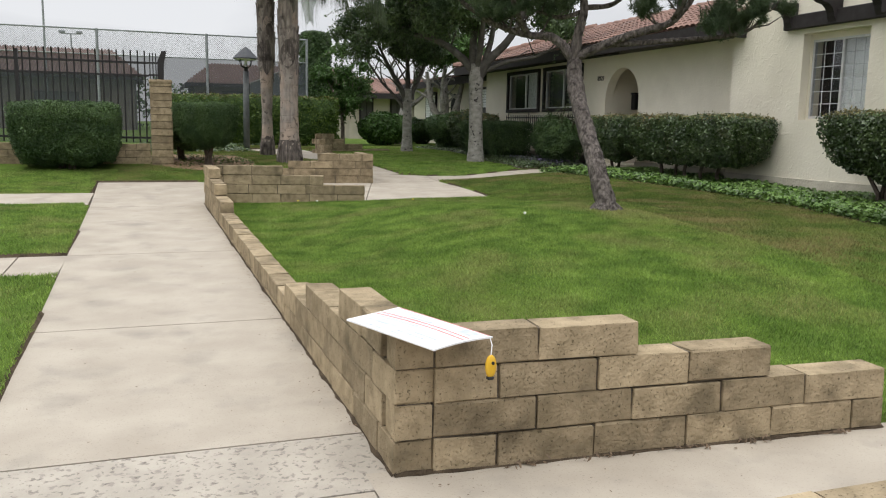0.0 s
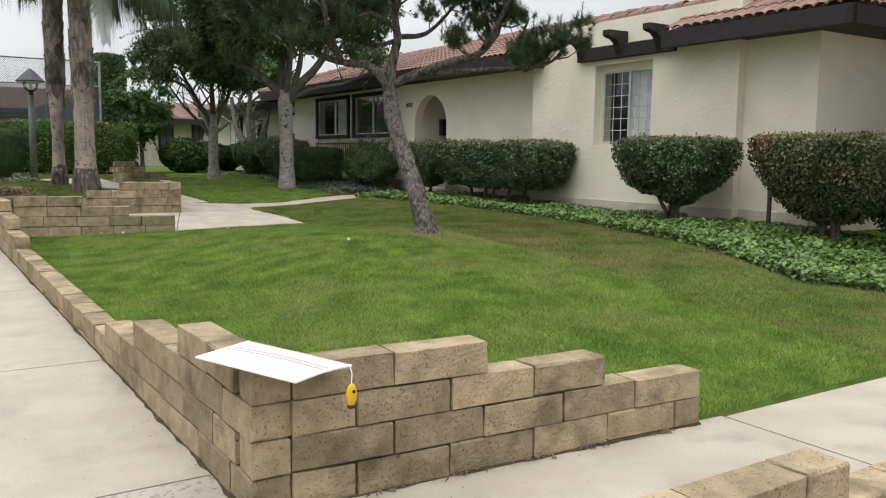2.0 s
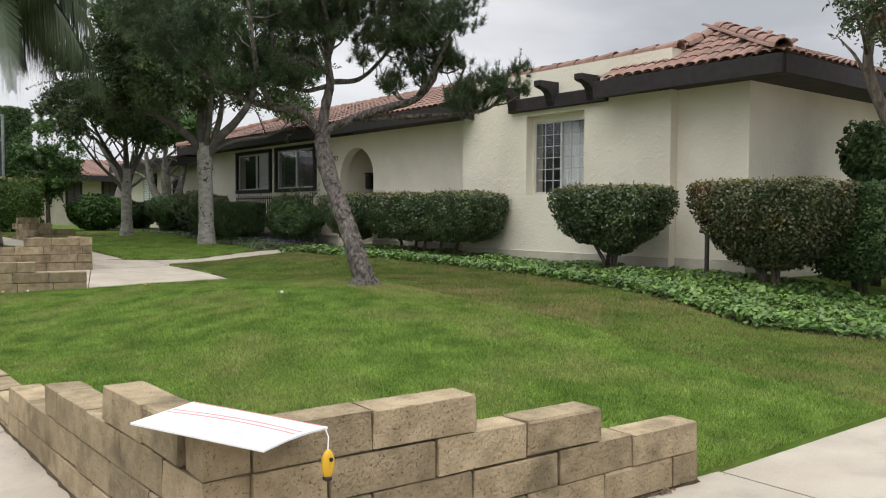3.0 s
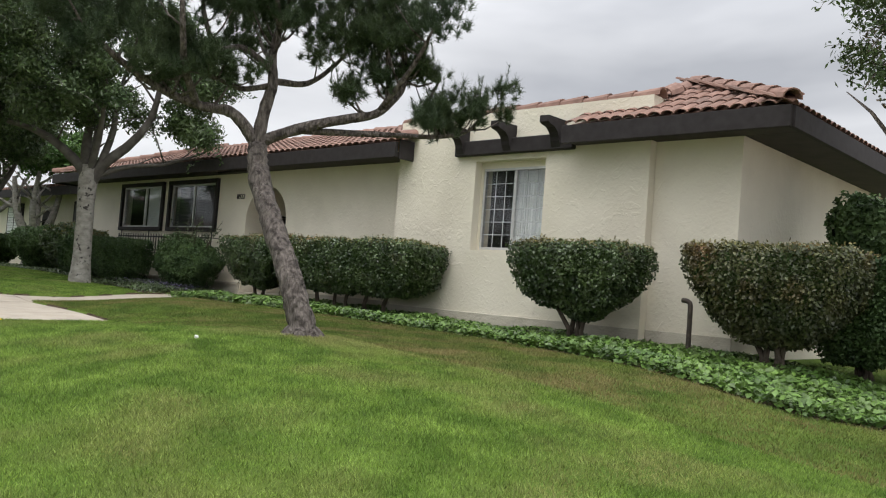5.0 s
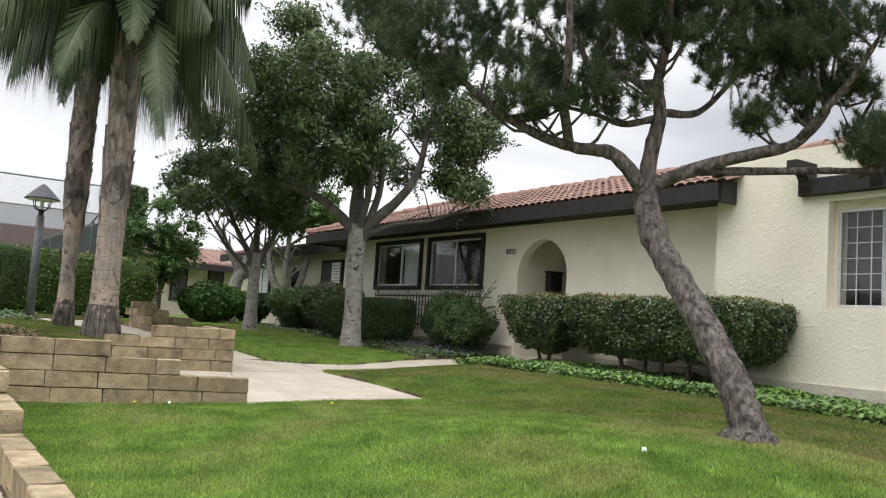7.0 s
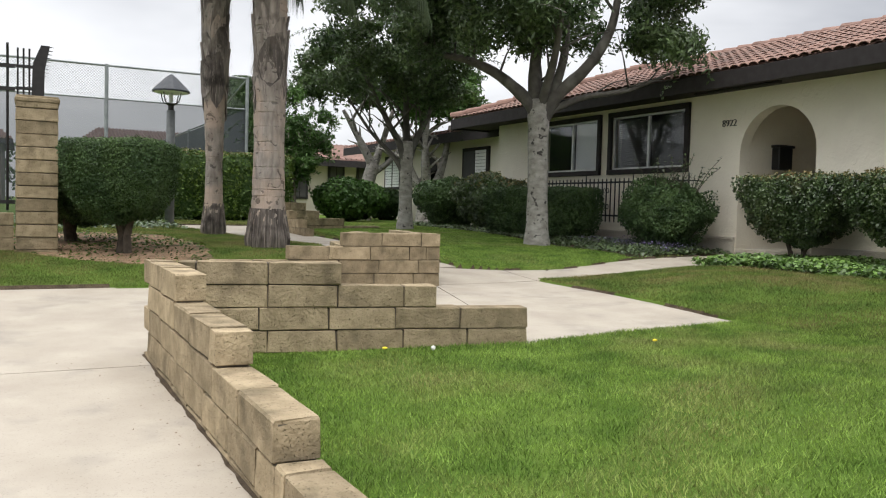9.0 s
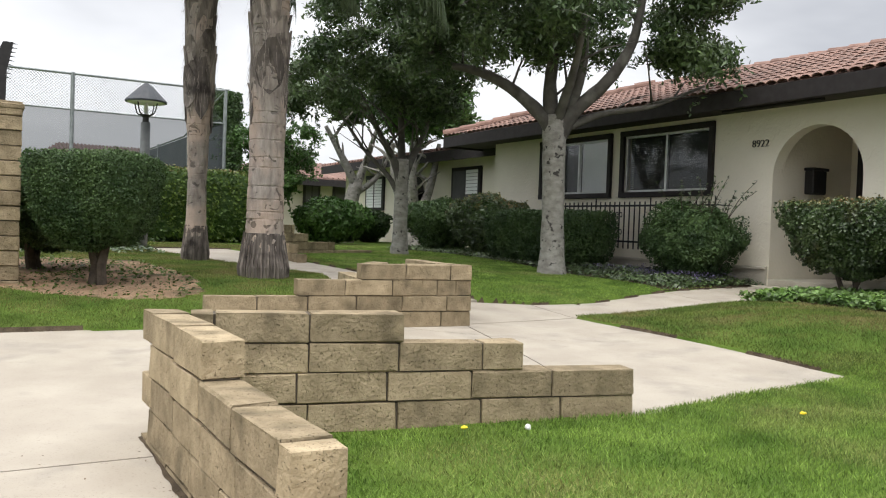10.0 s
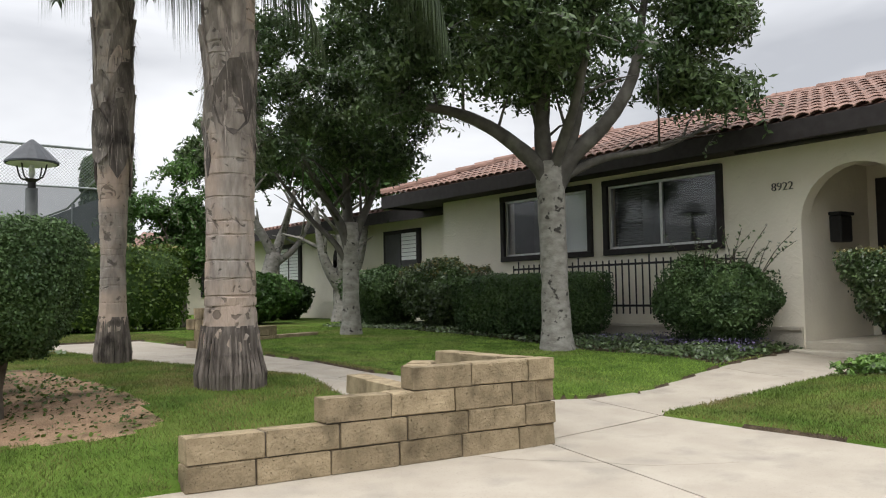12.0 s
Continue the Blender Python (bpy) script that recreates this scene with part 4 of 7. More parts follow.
# iron railing before the windows
rail = empty("iron_railing", HX - 0.3, 19, 0.9, label="black wrought-iron railing with scroll panels before the dark-framed windows", category="railing")
rail.matrix_world = Matrix()
RXX, RY0, RY1 = HX - 0.28, 16.98, 21.0
for zq in (0.94, 1.52):
    part("rail", boxes((RXX - 0.016, RXX + 0.016, RY0, RY1, zq, zq + 0.03)), M_IRON, rail)
nb = 34
for i in range(nb + 1):
    yy = RY0 + (RY1 - RY0) * i / nb
    tall = 1.66 if i % 11 == 0 else 1.60
    b = bmesh.new()
    box(b, RXX - 0.008, RXX + 0.008, yy - 0.008, yy + 0.008, 0.84, tall)
    part("bar", b, M_IRON, rail)
for yy in (17.55, 19.0, 20.45):
    for sgn in (-1, 1):
        for zc in (1.10, 1.38):
            b = bmesh.new()
            pts = [(RXX, yy + sgn * (0.05 - 0.04 * math.cos(a) * (1 - a / 9)), zc + 0.06 * math.sin(a) * (1 - a / 9)) for a in np.linspace(0, 5.5, 14)]
            tube(b, pts, [0.007] * 14, 5)
            part("scroll", b, M_IRON, rail)
for yy in (RY0, RY1):
    bars("bracket", ((RXX, HX - 0.002, yy - 0.01, yy + 0.01, 1.53, 1.545), (RXX, HX - 0.002, yy - 0.01, yy + 0.01, 0.95, 0.965)), M_IRON, rail)

# standpipe by the wing
sp = empty("standpipe", 9.1, 6.8, 0.3, label="rusty bent vent pipe standing against the plinth", category="pipe")
sp.matrix_world = Matrix()
b = bmesh.new()
tube(b, smooth_line([(9.0, 6.60, 0.30), (9.0, 6.60, 0.85), (9.0, 6.62, 0.95), (9.0, 6.70, 0.97)], 4), [0.029] * 13, 8)
part("pipe", b, M_PIPE, sp, smooth=True)


# ---- hedges and bushes ----
def hedge(name, cx, cy, zb, sx, sy, z0, z1, leaf, label, stems=3, n=None, size=0.035, round_=0.15, rz=0.0, seed=1, category="bush", group="", under=0.35, stem_r=0.035, lump=1.0):
    """A clipped bush: stems, a dark inner mass and a skin of small leaves. z0, z1: foot and top of the crown; under: how much it narrows below."""
    rng = np.random.default_rng(seed)
    rr = random.Random(seed)
    ob = empty(name, cx, cy, zb, rz, label, category, group)
    hgt = z1 - z0

    half = np.array([sx / 2, sy / 2, hgt / 2])
    rnd = min(half) * (0.12 + 0.80 * round_)

    def surf(q):
        """Skin of a lumpy rounded box for points q on the unit cube; its way out too."""
        nn = np.sign(q) * np.abs(q) ** 5
        nn /= np.linalg.norm(nn, axis=1, keepdims=True)
        p = q * (half - rnd) + nn * rnd
        low = np.clip(0.5 - p[:, 2] / half[2] / 2, 0, 1) ** 2.4 * under * min(sx, sy) / 2
        p[:, 0] *= (half[0] - low) / half[0]
        p[:, 1] *= (half[1] - low * 1.3) / half[1]
        big = np.array([noise.noise(Vector((float(a[0]) * 2.2 + seed, float(a[1]) * 2.2, float(a[2]) * 2.2))) for a in p])
        small = np.array([noise.noise(Vector((float(a[0]) * 7 + seed, float(a[1]) * 7, float(a[2]) * 7))) for a in p])
        p = p + nn * lump * ((0.06 if round_ < 0.4 else 0.15) * big + (0.045 if round_ < 0.4 else 0.08) * small)[:, None]
        p[:, 2] += np.where(nn[:, 2] < -0.3, 0.22 * np.abs(big), 0.0) * hgt * 0.5
        p[:, 2] += (z0 + z1) / 2 - zb
        return p, nn

    area = 2 * (sx * sy + sx * hgt + sy * hgt)
    n = n or int(min(42000, area * 2300 * (0.035 / size) ** 2))
    wts = np.array([sy * hgt, sx * hgt, sx * sy])
    ax = rng.choice(3, n, p=wts / wts.sum())
    q = rng.uniform(-1, 1, (n, 3))
    q[np.arange(n), ax] = rng.choice([-1.0, 1.0], n)
    s, d = surf(q)
    s = s - d * (rng.random(n) ** 1.5 * 0.10 - 0.035 * rng.random(n) ** 3)[:, None]
    part_mesh("foliage", leaf_cloud("foliage", s, d + np.array([0, 0, 0.35]), size * 1.5, size, rng), leaf, ob)
    if leaf in (M_LEAF_HEDGE, M_LEAF_RUSTY, M_LEAF_LIME):
        top = (d[:, 2] > 0.6) & (rng.random(n) < (0.40 if leaf is M_LEAF_RUSTY else 0.34))
        if top.any():
            tips = s[top] + np.column_stack([rng.normal(0, 0.01, (top.sum(), 2)), rng.uniform(0.0, 0.045, top.sum())])
            tagged(part_mesh("young_growth", leaf_cloud("young_growth", tips, d[top], size * 1.3, size * 0.8, rng, 0.9), M_LEAF_NEW, ob, "brownish yellow-green young leaves"), kind="stuff")
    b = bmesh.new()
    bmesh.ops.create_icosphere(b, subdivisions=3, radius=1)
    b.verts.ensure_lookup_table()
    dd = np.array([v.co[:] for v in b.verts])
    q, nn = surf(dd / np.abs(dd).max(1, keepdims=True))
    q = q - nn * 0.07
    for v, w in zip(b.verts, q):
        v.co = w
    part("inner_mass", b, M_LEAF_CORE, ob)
    for i in range(stems):
        run = 0.6 if max(sx, sy) > 2.2 else 0.16
        x = (i + 0.5) / stems * sx * run - sx * run / 2 if sx > sy else rr.uniform(-0.05, 0.05)
        y = (i + 0.5) / stems * sy * run - sy * run / 2 if sy >= sx else rr.uniform(-0.05, 0.05)
        b = bmesh.new()
        tube(b, [(x, y, -0.05), (x + rr.uniform(-0.05, 0.05), y + rr.uniform(-0.05, 0.05), (z0 - zb) * 0.6), (x * (1.2 if run > 0.5 else 2.6), y * (1.2 if run > 0.5 else 2.6) + rr.uniform(-0.1, 0.1), z0 - zb + hgt * 0.3)], [stem_r, stem_r * 0.85, stem_r * 0.6], 7, 0.15, rr)
        part("stem", b, M_STEM, ob)
    return ob


hedge("hedge", 8.75, 12.02, 0.36, 1.0, 3.2, 0.72, 1.50, M_LEAF_HEDGE, "long clipped glossy-leaved hedge on bare stems beside the stucco wall", 5, seed=11, round_=0.05, size=0.029, under=0.5, group="hedges before the house")
hedge("bush", 8.85, 14.6, 0.38, 0.95, 1.45, 0.66, 1.52, M_LEAF_HEDGE, "clipped rounded glossy hedge bush beside the porch", 3, seed=12, size=0.029, round_=0.06, under=0.7, group="hedges before the house")
hedge("bush", 8.55, 7.78, 0.34, 1.0, 1.58, 0.66, 1.52, M_LEAF_HEDGE, "clipped bowl-shaped glossy hedge bush below the window", 5, seed=13, size=0.029, round_=0.06, under=0.85, group="hedges before the house")
hedge("bush", 8.65, 5.52, 0.30, 1.15, 1.62, 0.58, 1.53, M_LEAF_RUSTY, "clipped bush with rusty new leaves at the house corner", 4, seed=14, size=0.029, round_=0.06, under=0.75, group="hedges before the house")
hedge("bush", 9.55, 4.95, 0.30, 1.2, 1.2, 0.45, 1.52, M_LEAF_DARK, "dense dark green bush beside the rusty-leaved one", 3, seed=15, size=0.029, round_=0.08, under=0.4)
hedge("bush", 10.9, 5.35, 0.30, 0.8, 0.8, 0.9, 2.35, M_LEAF_DARK, "tall dark shrub against the shaded south wall", 2, seed=16, size=0.05, round_=0.5)
hedge("bush", 10.9, 4.3, 0.30, 1.6, 1.2, 0.4, 1.5, M_LEAF_DARK, "dark clipped hedge past the corner of the house", 2, seed=17, size=0.05)
hedge("bush", 13.2, 4.1, 0.30, 2.0, 1.2, 0.4, 1.5, M_LEAF_DARK, "dark clipped hedge past the corner of the house", 2, seed=18, size=0.06)
hedge("bush", 8.75, 16.95, 0.40, 1.05, 1.40, 0.52, 1.45, M_LEAF_DARK, "loose rounded dark green shrub before the railing", 3, seed=19, size=0.027, round_=0.65)
hedge("hedge", 8.35, 19.75, 0.45, 1.15, 2.3, 0.60, 1.40, M_LEAF_DARK, "clipped boxy dark green hedge before the railing", 4, seed=20, size=0.026, round_=0.06, under=0.15, lump=0.7)
hedge("bush", 8.75, 22.2, 0.50, 1.3, 1.6, 0.6, 1.65, M_LEAF_HEDGE, "broad-leaved green shrub at the end of the house", 3, seed=21, size=0.042, round_=0.6)
hedge("bush", 8.65, 23.9, 0.55, 1.3, 1.5, 0.65, 1.62, M_LEAF_DARK, "dark rounded shrub under the trees", 3, seed=22, size=0.038, round_=0.6)
hedge("bush", 7.4, 27.0, 0.58, 1.7, 1.6, 0.65, 1.6, M_LEAF_LIGHT, "pale green rounded shrub far along the path", 2, seed=23, size=0.07, round_=0.7)
hedge("bush", 9.4, 29.5, 0.58, 1.3, 1.2, 0.65, 1.45, M_LEAF_DARK, "dark rounded shrub before the far house", 2, seed=24, size=0.07, round_=0.7)
hedge("bush", 5.6, 31.0, 0.58, 1.5, 1.3, 0.6, 1.4, M_LEAF_DARK, "dark rounded shrub before the far house", 2, seed=25, size=0.08, round_=0.7)
# left side topiary
hedge("bush", -1.45, 16.6, 0.36, 1.85, 1.2, 0.45, 1.58, M_LEAF_DARK, "clipped boxy dark hedge bush before the iron fence", 4, seed=26, size=0.024, round_=0.12, under=0.25)
hedge("topiary_bush", 1.04, 16.90, 0.38, 1.04, 1.02, 0.76, 1.63, M_LEAF_DARK, "clipped boxy juniper topiary on a short bare trunk", 2, seed=27, size=0.016, round_=0.02, under=0.45, stem_r=0.055, n=60000, rz=-22, lump=0.6)
hedge("topiary_bush", 0.62, 18.3, 0.46, 1.1, 1.2, 0.70, 1.64, M_LEAF_DARK, "clipped dark juniper bush behind the topiary", 2, seed=28, size=0.028, round_=0.3, under=0.25, stem_r=0.06)
hedge("hedge", 3.0, 26.0, 0.56, 5.1, 1.2, 0.62, 2.08, M_LEAF_LIME, "tall clipped boxy hedge with lime-green tips before the court", 6, seed=29, size=0.05, round_=0.12, under=0.05, n=16000)
hedge("cypress_hedge", 6.2, 33.0, 0.56, 1.15, 1.2, 0.6, 4.85, M_LEAF_DARK, "tall dark clipped cypress column beside the court fence", 1, seed=30, size=0.06, round_=0.3, under=0.05)



def sprigs(ob, origin, count, seed, leaf):
    """Long thin shoots with a few leaves that stick out of a shrub."""
    rr = random.Random(seed)
    rng = np.random.default_rng(seed)
    for _ in range(count):
        a = rr.uniform(0, 6.28)
        p0 = Vector(origin) + Vector((math.cos(a) * 0.2, math.sin(a) * 0.4, 0))
        p2 = p0 + Vector((rr.uniform(-0.25, 0.1), rr.uniform(-0.55, 0.35), rr.uniform(0.35, 0.75)))
        p1 = p0.lerp(p2, 0.5) + Vector((0, 0, 0.08))
        sp_ = part("sprig", tube(bmesh.new(), smooth_line([p0, p1, p2], 4), [0.006] * 5 + [0.004] * 3 + [0.002], 5), M_STEM, ob)
        ln = smooth_line([p0, p1, p2], 8)
        c = np.array([q[:] for q in ln[6:]]) + rng.normal(0, 0.02, (len(ln) - 6, 3))
        tagged(part_mesh("leaf_spray", leaf_cloud("leaf_spray", c, np.tile([-0.3, 0, 1.0], (len(c), 1)), 0.06, 0.03, rng, 0.6), leaf, sp_), kind="stuff")


loose = [o for o in scene.objects if o.name.startswith("bush") and o.get("label", "").startswith("loose")][0]
sprigs(loose, (0, -0.1, 0.75), 20, 5, M_LEAF_HEDGE)


# ---- ground cover ----
def scatter_in(poly, n, rng):
    a = np.array(poly)
    p = rng.uniform(a.min(0), a.max(0), (int(n), 2))
    return p[inside(poly, p[:, 0], p[:, 1])]


def cover(name, poly, n, size, leaf, label, seed, lift=(0.03, 0.16)):
    rng = np.random.default_rng(seed)
    p = scatter_in(poly, n, rng)
    lum = np.array([noise.noise(Vector((float(a) * 1.6, float(b) * 1.6, seed))) for a, b in p])
    z = g(p[:, 0], p[:, 1]) + lift[0] + (lift[1] - lift[0]) * rng.random(len(p)) * (0.75 + 0.6 * lum)
    c = np.column_stack([p, z])
    nrm = np.tile(np.array([-0.25, 0, 1.0]), (len(p), 1))
    me = leaf_cloud(name, c, nrm, size * 1.15, size, rng, 0.45)
    return tagged(part_mesh(name, me, leaf), label, "ground cover", kind="stuff")


cover("ivy_ground_cover", IVY_BED, 54000, 0.055, M_IVY, "dense bright green ivy ground cover along the house", 41)
cover("ivy_ground_cover", NORTH_BED, 9000, 0.05, M_LEAF_HEDGE, "sparse low green ground cover under the shrubs", 42, (0.02, 0.10))
cover("flower_bed", [(7.95, 16.15), (8.2, 17.9), (7.9, 18.3), (8.6, 18.5), (9.2, 17.5), (9.0, 16.35)], 2300, 0.022, M_FLOWER, "low mat of small purple flowers beside the house path", 43, (0.08, 0.20))
cover("ground_cover", [(-0.3, 20.2), (2.4, 20.8), (2.2, 24.5), (5.6, 27.5), (-0.3, 25.2)], 9000, 0.06, M_LEAF_HEDGE, "low green ground cover at the foot of the tall hedge", 44, (0.02, 0.12))
cover("flower_foliage", [(7.5, 16.15), (8.2, 17.9), (7.6, 18.3), (8.6, 18.5), (9.2, 17.5), (9.0, 16.35)], 9000, 0.03, M_LEAF_HEDGE, "low grey-green foliage among the purple flowers", 47, (0.03, 0.17))
cover("mulch_weeds", MULCH_BED, 3200, 0.034, M_LEAF_LIME, "sparse weeds on the bare mulch round the topiary", 45, (0.01, 0.05))
cover("mulch_litter", MULCH_BED, 3500, 0.017, M_DRY, "dry brown leaf litter and twigs on bare soil", 46, (0.01, 0.03))


LATTICE = np.random.default_rng(7).random((257, 257))


def lumps(x, y, size):
    """Smooth random values from 0 to 1, one lump about as wide as size."""
    u, v = np.mod(x / size, 256.0), np.mod(y / size, 256.0)
    i, j = u.astype(int), v.astype(int)
    a, b = ss(u - i), ss(v - j)
    return (LATTICE[i, j] * (1 - a) + LATTICE[i + 1, j] * a) * (1 - b) + (LATTICE[i, j + 1] * (1 - a) + LATTICE[i + 1, j + 1] * a) * b


def blades(name, x0, x1, y0, y1, density, height, width, seed, label):
    """Mown grass: one narrow triangle a blade."""
    rng = np.random.default_rng(seed)
    n = int((x1 - x0) * (y1 - y0) * density)
    p = rng.uniform((x0, y0), (x1, y1), (n, 2))
    x, y = p[:, 0], p[:, 1]
    ok = ~(paved(x, y) | bed(x, y) | inside(MULCH_BED, x, y))
    ok &= ~((x > wall_x(y) - 0.02) & (x < wall_x(y) + 0.16) & (y > 2.6) & (y < 12.5))
    d = (x - 0.71) / 2.23
    ok &= ~((x > 0.6) & (x < 3.0) & (np.abs(y - (12.25 - 0.515 * d) - 0.08) < 0.10))
    ok &= ~((x > 1.55) & (x < 3.9) & (np.abs(y - (15.06 - 0.26 * (x - 1.6) / 2.25) - 0.08) < 0.09))
    ok &= ~((x > 0.6) & (x < 3.05) & (y < 2.84))
    ok &= ~((x > 3.68) & (x < 3.9) & (y > 14.7) & (y < 17.4))
    p = p[ok]
    n = len(p)
    tuft = 0.6 * lumps(p[:, 0], p[:, 1], 0.11) + 0.4 * lumps(p[:, 0] + 31, p[:, 1] + 17, 0.4)
    h = height * rng.uniform(0.55, 1.3, n) * (0.74 + 0.52 * tuft)
    ang = rng.uniform(0, 2 * np.pi, n)
    comb = 2 * np.pi * lumps(p[:, 0] + 57, p[:, 1] + 91, 0.16)
    lean = (rng.normal(0, 0.5, (n, 2)) + 0.10 * np.column_stack([np.cos(comb), np.sin(comb)])) * h[:, None]
    z = g(p[:, 0], p[:, 1]) + 0.02
    w = width * rng.uniform(0.7, 1.3, n)
    dx, dy = np.cos(ang) * w / 2, np.sin(ang) * w / 2
    a = np.column_stack([p[:, 0] - dx, p[:, 1] - dy, z])
    b = np.column_stack([p[:, 0] + dx, p[:, 1] + dy, z])
    c = np.column_stack([p[:, 0] + lean[:, 0], p[:, 1] + lean[:, 1], z + h])
    v = np.stack([a, b, c], 1).reshape(-1, 3)
    return tagged(part_mesh(name, raw(name, v, np.arange(3 * n).reshape(-1, 3)), M_BLADE_DULL if "palms" in label or "dry brown" in label else M_BLADE), label, "grass", kind="stuff")


blades("lawn_grass", 0.9, 5.0, 2.6, 8.0, 16000, 0.024, 0.0050, 51, "short mown green lawn with paler dry patches")
blades("lawn_grass", 0.9, 5.6, 8.0, 12.4, 12000, 0.024, 0.0055, 52, "short mown green lawn inside the stepped walls")
blades("lawn_grass", 5.0, 8.2, 2.6, 15.3, 6500, 0.026, 0.007, 53, "short mown lawn with dry brown patches near the ivy")
blades("lawn_grass", 4.4, 8.4, 15.3, 25.0, 5200, 0.022, 0.008, 54, "short mown lawn under the trees")
blades("lawn_grass", -1.0, 4.4, 15.0, 25.0, 7000, 0.024, 0.006, 55, "uneven lawn round the palms")
blades("lawn_grass", -4.5, -0.6, 2.6, 16.5, 5000, 0.028, 0.007, 56, "clipped lawn strips beside the footpath")


# ---- trees ----
def crown_leaves(blobs, n, size, rng, shell=0.55):
    """Leaf places in lumpy blobs (x, y, z, rx, ry, rz), denser near their skins."""
    vol = np.array([b[3] * b[4] + b[4] * b[5] + b[3] * b[5] for b in blobs])
    pick = rng.choice(len(blobs), n, p=vol / vol.sum())
    bb = np.array(blobs)[pick]
    d = rng.normal(0, 1, (n, 3))
    d /= np.linalg.norm(d, axis=1, keepdims=True)
    r = (shell + (1 - shell) * rng.random(n)) * (1 + 0.17 * rng.normal(0, 1, n))
    return bb[:, :3] + d * bb[:, 3:] * r[:, None], d


def broadleaf(name, x, y, zb, label, limbs, blobs, leaf, bark, n, size, seed, trunk, droop=0.6, limb_bark=None):
    rng = np.random.default_rng(seed)
    rr = random.Random(seed)
    ob = empty(name, x, y, zb, 0, label, "tree")
    b = bmesh.new()
    line = smooth_line(trunk[0], 5)
    rad = np.interp(np.linspace(0, 1, len(line)), np.linspace(0, 1, len(trunk[1])), trunk[1])
    tube(b, line, list(rad), 12, 0.05, rr)
    part("trunk", b, bark, ob, smooth=True)
    for pts, r0, r1 in limbs:
        b = bmesh.new()
        ln = smooth_line(pts, 5)
        tube(b, ln, list(np.linspace(r0, r1, len(ln))), 8, 0.06, rr)
        for k in range(4):
            st = ln[int(len(ln) * (0.45 + 0.13 * k)) - 1]
            tip = st + Vector((rr.uniform(-0.8, 0.8), rr.uniform(-0.8, 0.8), rr.uniform(0.2, 0.9)))
            tube(b, [st, (st + tip) / 2 + Vector((0, 0, 0.06)), tip], [r1 * 0.9, r1 * 0.6, r1 * 0.2], 5)
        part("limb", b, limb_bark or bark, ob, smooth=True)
    c, d = crown_leaves(blobs, n, size, rng)
    twig = rng.random(n) < 0.10
    c[twig] += d[twig] * rng.uniform(0.02, 0.15, (twig.sum(), 1))
    # leafy twigs that reach out of the crown
    tc, td, tv = [], [], []
    pick = rng.choice(n, 260)
    for q in pick:
        out = Vector(d[q]) + Vector(rng.normal(0, 0.5, 3))
        out.normalize()
        reach = rr.uniform(0.18, 0.48)
        o = Vector(c[q]) - out * 0.12
        dip = rr.uniform(0.05, 0.4) * reach
        side = out.orthogonal().normalized() * 0.006
        last = None
        for s_ in range(9):
            t_ = s_ / 8
            pt = o + out * (reach + 0.12) * t_ + Vector((0, 0, -dip * t_ * t_))
            if last:
                tv += [(last - side)[:], (last + side)[:], (pt + side)[:], (pt - side)[:]]
            last = pt
            if s_ > 1:
                for _ in range(3):
                    tc.append((pt + Vector(rng.normal(0, 0.028, 3)))[:])
                    td.append((out * 0.4 + Vector((0, 0, 0.6)))[:])
    c, d = np.concatenate([c, np.array(tc)]), np.concatenate([d, np.array(td)])
    tagged(part_mesh("twig_spray", raw("twig_spray", tv, np.arange(len(tv)).reshape(-1, 4)), limb_bark or bark, ob), kind="stuff")
    part_mesh("crown", leaf_cloud("crown", c, d, size * 1.9, size * 0.75, rng, 0.8, droop), leaf, ob)
    return ob


def cluster(centre, radii, count, rr, lump, inner=0.35):
    """Lumps that together fill an uneven crown."""
    out = []
    for _ in range(count):
        d = Vector((rr.gauss(0, 1), rr.gauss(0, 1), rr.gauss(0, 1))).normalized()
        k = rr.uniform(inner, 1.02)
        s = lump * rr.uniform(0.5, 1.3)
        out.append((centre[0] + d.x * radii[0] * k, centre[1] + d.y * radii[1] * k, centre[2] + d.z * radii[2] * k, s, s, s * 0.75))
    return out


